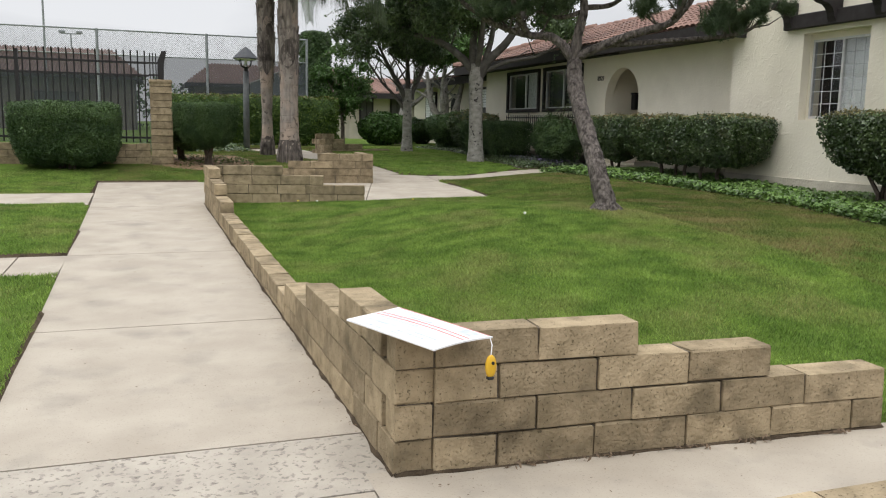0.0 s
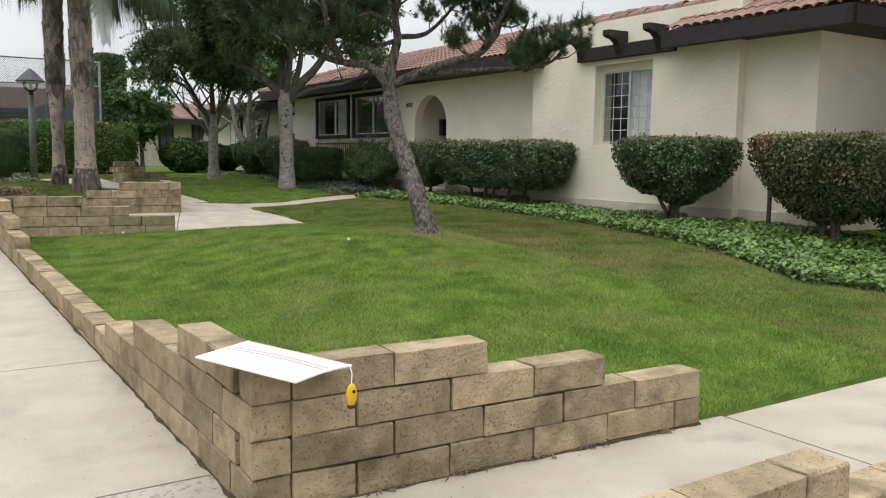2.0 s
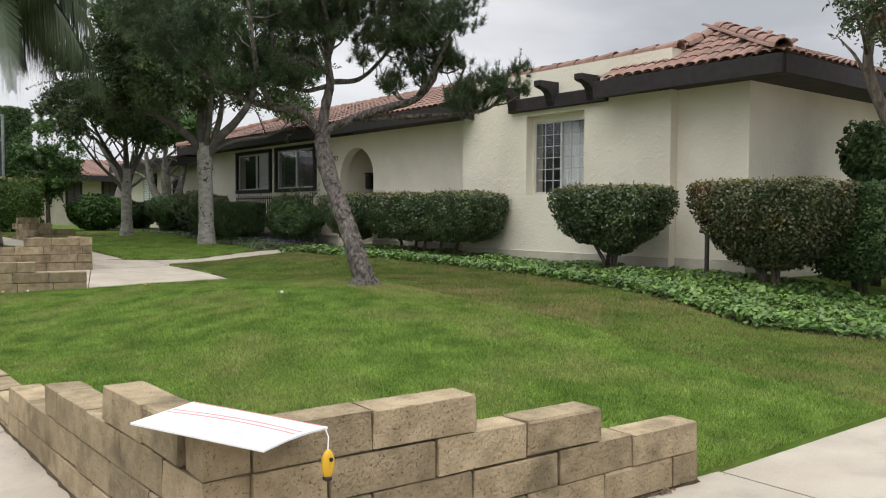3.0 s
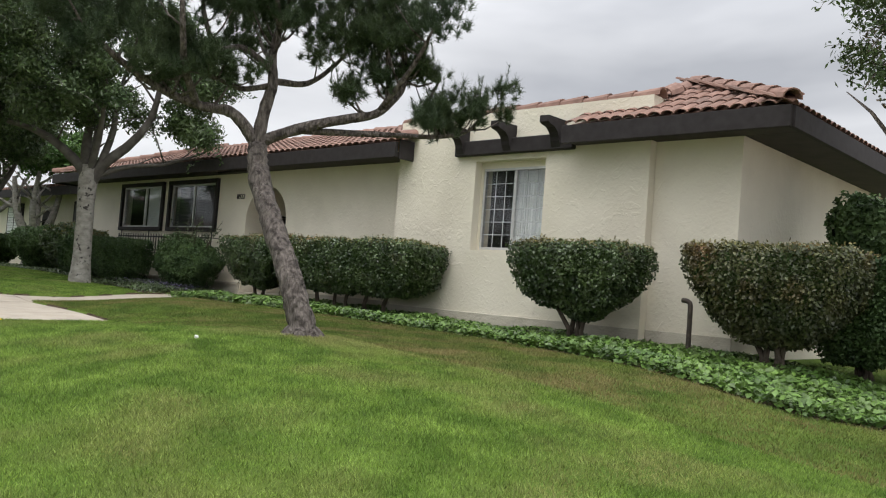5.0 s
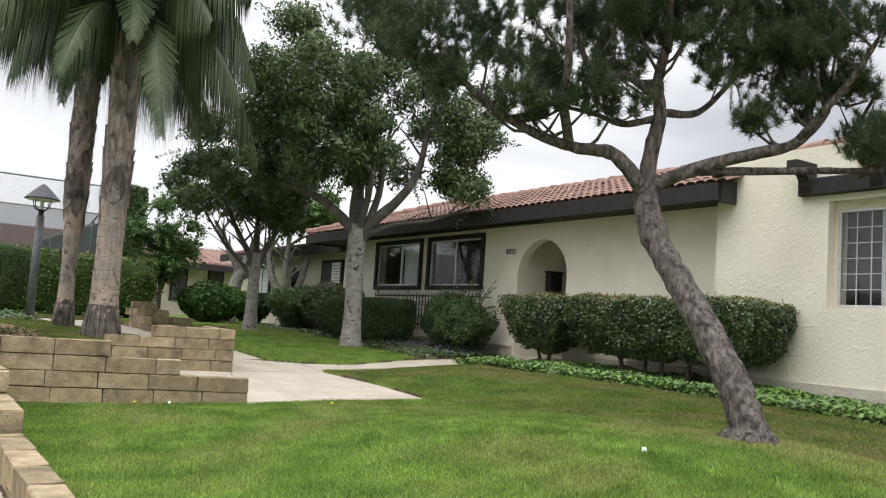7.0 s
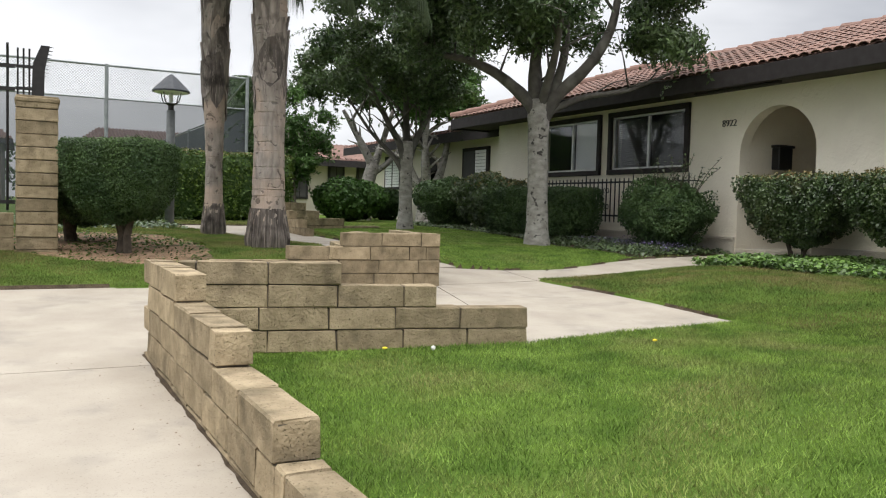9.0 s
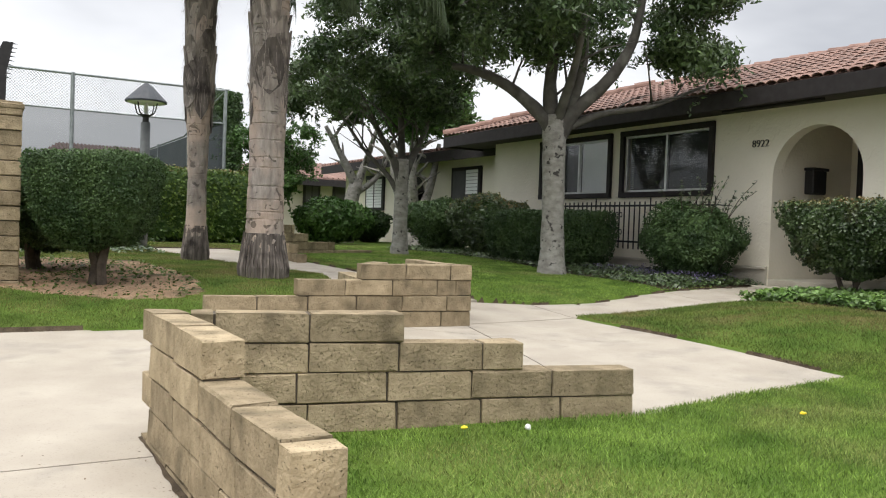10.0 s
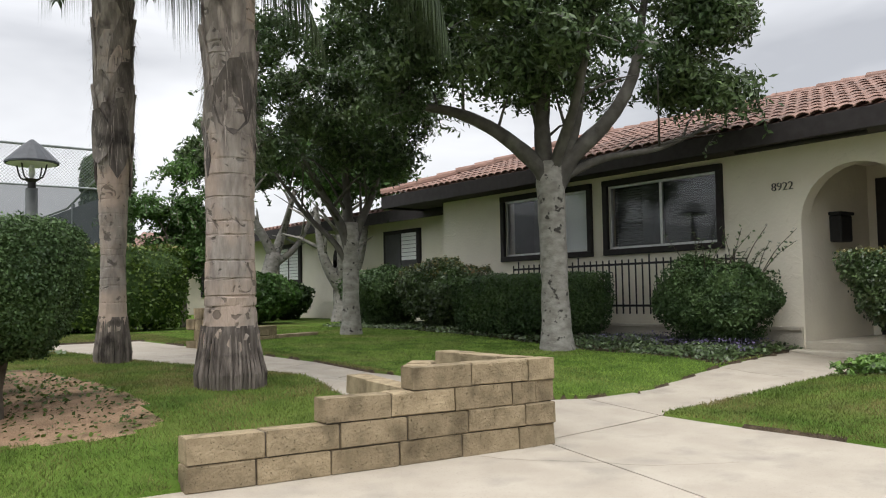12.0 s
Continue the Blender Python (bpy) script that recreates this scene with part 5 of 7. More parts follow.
rt = random.Random(21)
Z1 = gz(7.15, 18.03)
broadleaf("tree", 7.15, 18.03, Z1, "pale-trunked broadleaf tree with a rounded dark crown on the lawn",
          [([(-0.02, 0, 1.85), (-0.16, 0.08, 2.2), (-0.55, 0.36, 2.62), (-0.95, 0.66, 2.86), (-1.35, 0.95, 2.98), (-1.7, 1.15, 3.35)], 0.120, 0.025), ([(-0.04, 0.02, 1.95), (-0.10, 0.06, 2.6), (-0.06, 0.05, 3.3), (-0.12, 0.1, 4.3), (0.0, 0.0, 5.2)], 0.115, 0.03),
           ([(0.0, 0, 1.9), (0.18, -0.12, 2.3), (0.55, -0.40, 2.75), (0.82, -0.58, 3.3), (0.92, -0.66, 4.0), (1.1, -0.7, 4.9)], 0.130, 0.03), ([(0.10, -0.08, 2.15), (0.26, -0.2, 2.9), (0.30, -0.2, 3.5), (0.5, -0.1, 4.4)], 0.085, 0.025),
           ([(0.08, -0.04, 2.05), (0.55, -0.3, 2.3), (1.1, -0.72, 2.42), (1.7, -1.1, 2.72)], 0.060, 0.018), ([(-0.02, 0, 2.1), (-0.1, -0.5, 2.9), (-0.3, -1.0, 3.8)], 0.08, 0.025), ([(0.0, 0.05, 2.1), (0.25, 0.5, 2.9), (0.5, 1.1, 3.9)], 0.08, 0.025)],
          cluster((-0.08, 0.08, 4.42), (2.40, 2.30, 1.60), 44, rt, 0.46, 0.6) + cluster((0.1, 0.0, 4.5), (1.2, 1.2, 1.2), 10, rt, 0.42) + cluster((1.40, -1.0, 3.05), (0.75, 0.7, 0.40), 9, rt, 0.32) + cluster((-1.65, 1.15, 3.15), (0.55, 0.5, 0.55), 8, rt, 0.30) + cluster((-0.5, -1.0, 3.6), (0.7, 0.6, 0.4), 4, rt, 0.34) + cluster((-1.55, 1.05, 4.4), (0.7, 0.6, 0.8), 9, rt, 0.36) + cluster((1.5, -1.0, 4.1), (0.75, 0.65, 0.75), 10, rt, 0.36), M_LEAF_TREE, M_BARK_PALE, 68000, 0.052, 61,
          ([(0, 0, -0.05), (0.0, 0, 0.5), (-0.02, 0, 1.3), (-0.03, 0.01, 1.9), (-0.02, 0.02, 2.25)], [0.22, 0.165, 0.155, 0.170, 0.15]), limb_bark=M_BARK_LIMB_SHADED)
Z2 = gz(6.6, 21.75)
broadleaf("tree", 6.6, 21.75, Z2, "spotted pale-trunked broadleaf tree with a dense dark crown",
          [([(0.0, 0, 1.15), (-0.12, 0.02, 1.6), (-0.42, 0.1, 2.15), (-0.8, 0.2, 2.9)], 0.095, 0.03), ([(0, 0, 1.3), (0.06, 0.2, 2.2), (0.0, 0.2, 3.3)], 0.095, 0.03), ([(0.0, 0, 1.2), (0.14, 0, 1.65), (0.42, 0, 2.2), (0.7, 0.1, 3.0)], 0.095, 0.03), ([(0.0, 0, 1.0), (-0.22, 0.1, 1.4), (-0.65, 0.3, 1.9), (-1.1, 0.5, 2.6)], 0.06, 0.02)],
          cluster((-0.12, 0.15, 3.55), (1.75, 1.65, 1.35), 34, rt, 0.36, 0.5) + cluster((-0.1, 0.1, 3.4), (0.9, 0.9, 0.9), 8, rt, 0.36), M_LEAF_TREE, M_BARK_PALE, 32000, 0.054, 62,
          ([(0, 0, -0.05), (0.0, 0, 0.4), (0.0, 0, 1.0), (0.0, 0, 1.45), (0.02, 0.02, 1.7)], [0.185, 0.130, 0.122, 0.125, 0.11]), limb_bark=M_BARK_LIMB_SHADED)
Z3 = gz(9.5, 26.8)
broadleaf("tree", 9.5, 26.8, Z3, "many-limbed pale broadleaf tree by the end of the house",
          [([(0, 0, 0.6), (-0.5, 0, 1.4), (-0.7, 0, 2.5)], 0.16, 0.06), ([(0, 0, 0.6), (0.4, 0, 1.4), (0.7, 0.1, 2.6)], 0.16, 0.06), ([(0, 0, 0.7), (0.1, 0.3, 1.7), (0.05, 0.4, 2.8)], 0.14, 0.05), ([(0, 0, 0.8), (-0.25, -0.3, 1.7), (-0.2, -0.4, 2.7)], 0.12, 0.05)],
          cluster((0.0, 0, 3.55), (1.7, 1.6, 0.85), 20, rt, 0.38), M_LEAF_LIGHT, M_BARK_PALE, 16000, 0.08, 63,
          ([(0, 0, -0.05), (0, 0, 0.3), (0.0, 0, 0.75)], [0.34, 0.25, 0.22]))
broadleaf("tree", 8.4, 28.6, gz(8.4, 28.6), "leaning forked pale tree before the far house",
          [([(0.3, 0, 1.5), (-0.1, 0, 2.2), (-0.6, 0, 3.0)], 0.14, 0.05), ([(0.3, 0, 1.5), (0.6, 0, 2.3), (0.9, 0.1, 3.1)], 0.13, 0.05), ([(0.25, 0, 1.3), (0.9, 0, 1.8), (1.5, 0.1, 2.8)], 0.10, 0.04)],
          cluster((0.2, 0, 3.95), (1.9, 1.8, 1.0), 20, rt, 0.42), M_LEAF_TREE, M_BARK_PALE, 12000, 0.09, 64,
          ([(0, 0, -0.05), (0.1, 0, 0.8), (0.3, 0, 1.6)], [0.26, 0.2, 0.17]))
broadleaf("tree", 5.95, 26.9, gz(5.95, 26.9), "slender light green tree at the end of the tall hedge",
          [([(0, 0, 0.9), (-0.2, 0, 1.5), (-0.5, 0, 2.1)], 0.04, 0.012), ([(0, 0, 1.0), (0.25, 0, 1.6), (0.4, 0, 2.4)], 0.04, 0.012)],
          cluster((0.0, 0, 2.15), (0.95, 0.95, 0.95), 20, rt, 0.30), M_LEAF_LIGHT, M_BARK_SHAG, 9000, 0.06, 65,
          ([(0, 0, -0.05), (0, 0, 0.6), (0.0, 0, 1.1)], [0.075, 0.06, 0.05]))
# shaggy tree at the corner of the house
ZM = gz(9.4, 4.18)
broadleaf("tree", 9.4, 4.18, ZM, "slender tree with shaggy grey-brown bark at the house corner",
          [([(-0.15, 0.15, 1.75), (-0.33, 0.33, 2.15), (-0.46, 0.46, 2.65), (-0.44, 0.44, 3.2), (-0.6, 0.5, 3.9)], 0.085, 0.03), ([(-0.1, 0.1, 1.8), (-0.1, 0.15, 2.5), (-0.18, 0.2, 3.3), (-0.1, 0.1, 4.2)], 0.06, 0.02), ([(-0.08, 0.08, 1.75), (0.02, -0.02, 2.4), (0.2, -0.2, 2.85), (0.3, -0.3, 3.6), (0.5, -0.3, 4.3)], 0.085, 0.03), ([(0.02, 0, 2.4), (0.35, -0.3, 2.7), (0.8, -0.5, 3.1)], 0.05, 0.02)],
          cluster((0.0, 0.0, 4.0), (1.3, 1.3, 1.2), 30, rt, 0.38) + cluster((-0.3, 0.3, 3.1), (0.7, 0.7, 0.3), 5, rt, 0.2), M_LEAF_CORNER, M_BARK_SHAG, 20000, 0.042, 66,
          ([(0.02, 0, -0.05), (0.0, 0, 0.25), (-0.04, 0.04, 0.9), (-0.11, 0.11, 1.6), (-0.13, 0.13, 2.0)], [0.19, 0.14, 0.115, 0.12, 0.09]))


# ---- the pine on the lawn ----
def pine_tree():
    rng = np.random.default_rng(77)
    rr = random.Random(77)
    bx, by = 4.56, 7.72
    bz = gz(bx, by)
    ob = empty("pine_tree", bx, by, bz, 0, "leaning pine with rough bark and open tufted crown on the lawn", "tree")

    def lean(x, y, z, *rest):
        """The whole tree leans back from the path, its boughs by unequal amounts."""
        t = min(max(z / 1.5, 0.0), 1.0)
        k = 1 + t * t * (3 - 2 * t) * max(0.17 - 0.085 * (x + 0.5), -0.03)
        return (-4.28 + (x + 4.28) * k, -3.80 + (y + 3.80) * k, 0.60 + (z - 0.60) * k, *rest)

    b = bmesh.new()
    trunk = [(0.02, 0, -0.06), (0.0, 0, 0.12), (-0.16, 0.05, 0.49), (-0.40, 0.15, 0.94), (-0.52, 0.25, 1.25), (-0.54, 0.3, 1.49)]
    fork = trunk[-1]
    ln = smooth_line([lean(*p) for p in trunk], 8)
    rad = np.interp(np.linspace(0, 1, len(ln)), [0, 0.08, 0.2, 0.5, 0.72, 0.78, 0.84, 1], [0.20, 0.14, 0.108, 0.096, 0.088, 0.104, 0.094, 0.085])
    tube(b, ln, list(rad), 14, 0.10, rr)
    part("trunk", b, M_BARK_PINE, ob, smooth=True)
    for a in range(7):
        an = a * 0.9 + 0.3
        part("root", tube(bmesh.new(), [(0.02, 0, 0.10), (0.02 + 0.13 * math.cos(an), 0.13 * math.sin(an), 0.03), (0.02 + 0.24 * math.cos(an), 0.24 * math.sin(an), -0.06)], [0.07, 0.05, 0.02], 6, 0.15, rr), M_BARK_PINE, ob, smooth=True)
    limbs = [
        ([fork, (-0.66, 0.32, 1.62), (-0.80, 0.35, 1.71), (-1.0, 0.4, 1.71), (-1.26, 0.45, 1.75), (-1.52, 0.5, 1.85), (-1.75, 0.5, 1.96), (-1.95, 0.5, 2.1)], 0.062, 0.02),
        ([(-1.05, 0.42, 1.72), (-1.3, 0.2, 1.9), (-1.45, 0.0, 2.05), (-1.55, -0.1, 2.35), (-1.6, -0.1, 2.7)], 0.04, 0.014),
        ([fork, (-0.50, 0.3, 1.77), (-0.44, 0.3, 2.0), (-0.47, 0.3, 2.22), (-0.45, 0.25, 2.45), (-0.35, 0.2, 2.8), (-0.2, 0.15, 3.3)], 0.066, 0.018),
        ([(-0.46, 0.3, 1.98), (-0.72, 0.33, 1.90), (-0.95, 0.36, 1.93), (-1.2, 0.5, 1.97)], 0.03, 0.012),
        ([(-0.46, 0.3, 2.1), (-0.75, 0.3, 2.2), (-1.0, 0.3, 2.15), (-1.15, 0.3, 2.45), (-1.1, 0.3, 2.9)], 0.035, 0.012),
        ([fork, (-0.42, 0.28, 1.58), (-0.05, 0.2, 1.74), (0.30, 0.12, 1.86), (0.58, 0.08, 1.96), (0.80, 0.05, 2.16), (0.86, 0.03, 2.30), (0.90, 0.08, 2.44), (0.80, 0.1, 2.75)], 0.06, 0.018),
        ([(-0.15, 0.24, 1.68), (0.35, 0.2, 1.75), (0.85, 0.1, 1.82), (1.40, 0, 1.90), (1.75, -0.1, 2.02), (1.98, -0.15, 2.30)], 0.036, 0.012),
        ([(-0.43, 0.3, 2.02), (0.0, 0.4, 2.12), (0.4, 0.5, 2.4), (0.6, 0.4, 2.7)], 0.035, 0.012),
        ([(-0.46, 0.3, 2.2), (-0.2, 0.8, 2.4), (0.0, 1.3, 2.8)], 0.035, 0.012),
        ([(-0.45, 0.25, 2.4), (-0.8, -0.1, 2.7), (-1.0, -0.4, 3.0)], 0.03, 0.012),
        ([(0.6, 0.08, 1.98), (0.62, -0.3, 2.35), (0.6, -0.5, 2.6)], 0.03, 0.012),
        ([(-0.35, 0.2, 2.8), (0.2, 0.1, 3.0), (0.6, 0, 3.3)], 0.03, 0.012),
        ([(0.7, 0.05, 2.10), (0.66, 0.08, 2.5), (0.70, 0.1, 2.9), (0.68, 0.1, 3.3)], 0.03, 0.012),
        ([(1.40, 0, 1.90), (1.3, 0.1, 2.15), (1.35, 0, 2.45)], 0.022, 0.010),
    ]
    ends = []
    for pts, r0, r1 in limbs:
        lb = bmesh.new()
        line = smooth_line([lean(*p) for p in pts], 5)
        tube(lb, line, list(np.linspace(r0, r1, len(line))), 7, 0.10, rr)
        m = len(line)
        for i in range(int(m * 0.4), m):
            if rr.random() < 0.5:
                st = line[i]
                tip = st + Vector((rr.uniform(-0.35, 0.35), rr.uniform(-0.35, 0.35), rr.uniform(0.0, 0.32)))
                tube(lb, [st, st.lerp(tip, 0.5) + Vector((0, 0, -0.04)), tip], [r1 * 0.8, r1 * 0.65, r1 * 0.4], 5)
                ends.append((tip.x, tip.y, tip.z, 0.13))
        part("limb", lb, M_BARK_PINE, ob, smooth=True)
    pads = [(-2.1, 0.5, 2.15, 0.36), (-1.95, 0.4, 1.95, 0.28), (-1.7, 0.5, 2.3, 0.42), (-1.4, 0.3, 2.1, 0.30), (-1.6, 0.2, 1.85, 0.22), (-1.6, 0.3, 2.75, 0.42), (-1.1, 0.3, 3.0, 0.42), (-1.0, 0.2, 2.5, 0.38),
            (-0.6, 0.2, 2.6, 0.34), (-0.3, 0.2, 2.75, 0.40), (-0.6, 0.1, 3.1, 0.45), (-0.1, 0.2, 3.45, 0.42), (0.0, 0.2, 2.5, 0.28), (0.5, 0.1, 3.25, 0.45), (0.25, 0.15, 2.05, 0.14), (0.42, 0.2, 2.55, 0.34),
            (0.55, 0.15, 2.92, 0.40), (0.65, 0.15, 3.28, 0.36), (0.78, 0.15, 2.68, 0.36), (0.95, 0.12, 2.40, 0.27), (1.30, 0.0, 2.05, 0.20), (1.78, -0.1, 2.12, 0.15), (1.52, -0.05, 1.98, 0.17), (0.0, 1.3, 2.8, 0.40), (0.6, -0.5, 2.65, 0.3), (-1.0, -0.4, 3.0, 0.3), (-2.2, 0.9, 2.35, 0.34), (-1.9, 1.1, 2.6, 0.38), (-2.3, 0.5, 2.5, 0.3), (-0.9, 0.6, 3.3, 0.4), (0.3, 0.4, 2.9, 0.36)]
    vs = []
    for px_, py_, pz_, r in [lean(*p) for p in pads] + ends:
        for _ in range(int(820 * r * r) + 5):
            base = np.array((px_ + rr.gauss(0, 0.42) * r, py_ + rr.gauss(0, 0.46) * r, pz_ + 0.04 + rr.gauss(0, 0.34) * r))
            ax = np.array((rr.gauss(0, 0.35), rr.gauss(0, 0.35), 1.0))
            ax /= np.linalg.norm(ax)
            L = rr.uniform(0.02, 0.10)
            n = 84
            o = base + np.outer(rng.random(n) * L, ax)
            d = rng.normal(0, 1, (n, 3))
            d /= np.linalg.norm(d, axis=1, keepdims=True)
            d = d * 0.95 + ax * 0.35
            s = np.cross(d, rng.normal(0, 1, (n, 3)))
            s /= np.linalg.norm(s, axis=1, keepdims=True)
            vs.append(np.stack([o - s * 0.0024, o + s * 0.0024, o + d * rng.uniform(0.045, 0.095, (n, 1))], 1).reshape(-1, 3))
    for px_, py_, pz_, r in [lean(*p) for p in pads] + ends:
        for _ in range(int(9 * r) + 1):
            base = np.array((px_ + rr.gauss(0, 0.5) * r, py_ + rr.gauss(0, 0.5) * r, pz_ + r * rr.uniform(0.2, 0.75)))
            n = 90
            L = rr.uniform(0.12, 0.22)
            ax = np.array((rr.gauss(0, 0.12), rr.gauss(0, 0.12), 1.0))
            o = base + np.outer(rng.random(n) * L, ax)
            d = rng.normal(0, 1, (n, 3)) * np.array((1, 1, 0.3))
            d /= np.linalg.norm(d, axis=1, keepdims=True)
            d[:, 2] += 1.1
            s = np.cross(d, rng.normal(0, 1, (n, 3)))
            s /= np.linalg.norm(s, axis=1, keepdims=True)
            vs.append(np.stack([o - s * 0.0024, o + s * 0.0024, o + d * rng.uniform(0.018, 0.036, (n, 1))], 1).reshape(-1, 3))
    v = np.concatenate(vs)
    part_mesh("crown", raw("crown", v, np.arange(len(v)).reshape(-1, 3)), M_NEEDLE, ob)
    return ob


pine_tree()


# ---- palms ----
def palm(x, y, top, r0, r1, lean, seed, label, fronds, ring_top):
    rng = np.random.default_rng(seed)
    rr = random.Random(seed)
    zb = gz(x, y)
    ob = empty("palm_tree", x, y, zb, 0, label, "palm")
    H = top - zb
    b = bmesh.new()
    z = -0.05
    pts, rad = [], []
    while z < H:
        f = max(z, 0) / H
        r = np.interp(f, [0, 0.03, 0.10, 0.2, 0.55, 1], [r0 * 1.18, r0 * 1.12, r0 * 0.98, r0 * 0.88, r1 * 1.05, r1])
        cx, cy = lean[0] * f * f, lean[1] * f * f
        if z < 0.55:
            pts.append((cx, cy, z))
            rad.append(r * rr.uniform(0.97, 1.03))
            z += 0.05
        else:
            st = rr.uniform(0.06, 0.19)
            k = rr.uniform(0.975, 1.02)
            pts += [(cx, cy, z), (cx, cy, z + 0.006), (cx, cy, z + 0.016), (cx, cy, z + 0.022)]
            rad += [r * k, r * k * 0.978, r * k * 0.978, r * k * 1.004]
            z += st
    tube(b, pts, rad, 18, 0.025, rr)
    part("trunk", b, M_PALM_TRUNK, ob)
    # cut frond bases, clasping the upper trunk
    zc = ring_top - zb
    k = 0
    while zc < H:
        f = zc / H
        r = r1 * 1.02
        for _ in range(2):
            a = k * 2.4 + rr.uniform(-0.3, 0.3)
            k += 1
            c = Vector((lean[0] * f * f, lean[1] * f * f, zc))
            dirv = Vector((math.cos(a), math.sin(a), 0))
            side = Vector((-math.sin(a), math.cos(a), 0))
            w, h = rr.uniform(0.10, 0.17), rr.uniform(0.45, 0.95)
            r = r1 * rr.uniform(0.98, 1.10)
            shape = ((0.0, 0.0, 0.97), (0.75, 0.18, 1.0), (1.0, 0.42, 1.03), (0.8, 0.72, 1.06), (0.28, 1.0, 1.16), (-0.2, 0.97, 1.15), (-0.8, 0.70, 1.06), (-1.0, 0.40, 1.03), (-0.7, 0.15, 1.0))
            p = []
            for u, v_, rk in shape:
                an = a + u * w / r
                p.append(c + Vector((math.cos(an), math.sin(an), 0)) * r * rk + Vector((0, 0, h * v_)))
            q = [c.lerp(u, 0.90) + Vector((0, 0, (u.z - c.z) * 0.10)) for u in p]
            b = bmesh.new()
            v0 = [b.verts.new(u) for u in p]
            v1 = [b.verts.new(u) for u in q]
            b.faces.new(v0)
            b.faces.new(v1[::-1])
            for i in range(len(p)):
                b.faces.new((v0[i], v1[i], v1[(i + 1) % len(p)], v0[(i + 1) % len(p)]))
            part("frond_base", b, M_PALM_BOOT, ob)
        zc += rr.uniform(0.10, 0.16)
    b = bmesh.new()
    zs_ = [-0.05, 0.03, 0.10, 0.18, 0.26, 0.34, 0.42, 0.47]
    tube(b, [(0, 0, q) for q in zs_], [r0 * q for q in (1.20, 1.24, 1.22, 1.16, 1.10, 1.05, 1.02, 0.98)], 40, 0.035, rr)
    part("root_mat", b, M_PALM_ROOT, ob, "shaggy dark mat of old roots")
    # matted aerial roots at the foot and loose fibres under the crown
    for i in range(70):
        a = i * 2 * math.pi / 70 + rr.uniform(-0.05, 0.05)
        ra, rb = r0 * rr.uniform(0.98, 1.02), r0 * rr.uniform(1.19, 1.25)
        part("root", tube(bmesh.new(), [(ra * math.cos(a), ra * math.sin(a), rr.uniform(0.30, 0.48)), (rb * 1.02 * math.cos(a), rb * 1.02 * math.sin(a), 0.12), (rb * 0.98 * math.cos(a), rb * 0.98 * math.sin(a), -0.04)], [0.006, 0.013, 0.012], 5, 0.2, rr), M_PALM_ROOT, ob)
    nf = 700
    fz = rng.uniform(ring_top - zb + 0.3, H, nf)
    fa = rng.uniform(0, 2 * np.pi, nf)
    fr_ = r1 * rng.uniform(1.0, 1.15, nf)
    fo_ = np.column_stack([np.cos(fa) * fr_ + lean[0] * (fz / H) ** 2, np.sin(fa) * fr_, fz])
    fe = fo_ + np.column_stack([np.cos(fa) * rng.uniform(0.01, 0.09, nf), np.sin(fa) * rng.uniform(0.01, 0.09, nf), -rng.uniform(0.05, 0.32, nf)])
    fs = np.column_stack([-np.sin(fa), np.cos(fa), np.zeros(nf)]) * 0.004
    tagged(part_mesh("fibre", raw("fibre", np.stack([fo_ - fs, fo_ + fs, fe], 1).reshape(-1, 3), np.arange(nf * 3).reshape(-1, 3)), M_PALM_BOOT, ob), kind="stuff")
    for i in range(fronds):
        a = i * 2.399 + rr.uniform(-0.2, 0.2)
        tier = i / fronds
        rise = 0.95 - 0.85 * tier
        if math.cos(a - 2.6) > 0.2:
            rise += 0.4 * tier
        L = rr.uniform(2.5, 3.2)
        c = Vector((lean[0], lean[1], H - 0.1 + 0.25 * (1 - tier)))
        dirv = Vector((math.cos(a), math.sin(a), 0))
        line = []
        for s in range(13):
            t = s / 12
            line.append(c + dirv * (L * (t - 0.22 * t * t) * (0.92 - 0.25 * max(rise, 0))) + Vector((0, 0, L * (rise * t * 0.9 - (0.55 + 0.27 * tier) * t * t))))
        fb = bmesh.new()
        tube(fb, line, list(np.linspace(0.03, 0.006, 13)), 5)
        fo = part("frond", fb, M_FROND, ob)
        n = 210
        tt = np.repeat(np.linspace(0.10, 0.99, n // 2), 2)
        P = np.array([p[:] for p in line])
        idx = tt * 12
        i0 = np.clip(idx.astype(int), 0, 11)
        fr = (idx - i0)[:, None]
        o = P[i0] * (1 - fr) + P[i0 + 1] * fr
        along = P[i0 + 1] - P[i0]
        along /= np.linalg.norm(along, axis=1, keepdims=True)
        sv = np.cross(along, np.array([0, 0, 1.0]))
        sv /= np.linalg.norm(sv, axis=1, keepdims=True) + 1e-9
        sg = np.where(np.arange(len(tt)) % 2 == 0, 1, -1)[:, None]
        ll = (0.80 * np.sin(np.pi * np.clip(tt * 0.85 + 0.12, 0, 1)) + 0.08)[:, None] * rng.uniform(0.85, 1.15, (len(tt), 1))
        m1 = o + (sv * sg * 0.62 + along * 0.55) * ll * 0.5 + np.array([0, 0, -0.06])
        m2 = o + (sv * sg * 0.55 + along * 0.6) * ll * 0.6 + np.array([0, 0, -1]) * ll * (0.95 + 0.35 * rng.random((len(tt), 1)))
        wv = along * 0.014
        v = np.stack([o - wv, o + wv, m1 + wv, m1 - wv, m2], 1).reshape(-1, 3)
        bi = np.arange(len(tt))[:, None] * 5
        f3 = np.concatenate([bi + np.array([[0, 1, 2]]), bi + np.array([[0, 2, 3]]), bi + np.array([[3, 2, 4]])])
        part_mesh("leaf_blade", raw("leaf_blade", v, f3), M_FROND, fo)
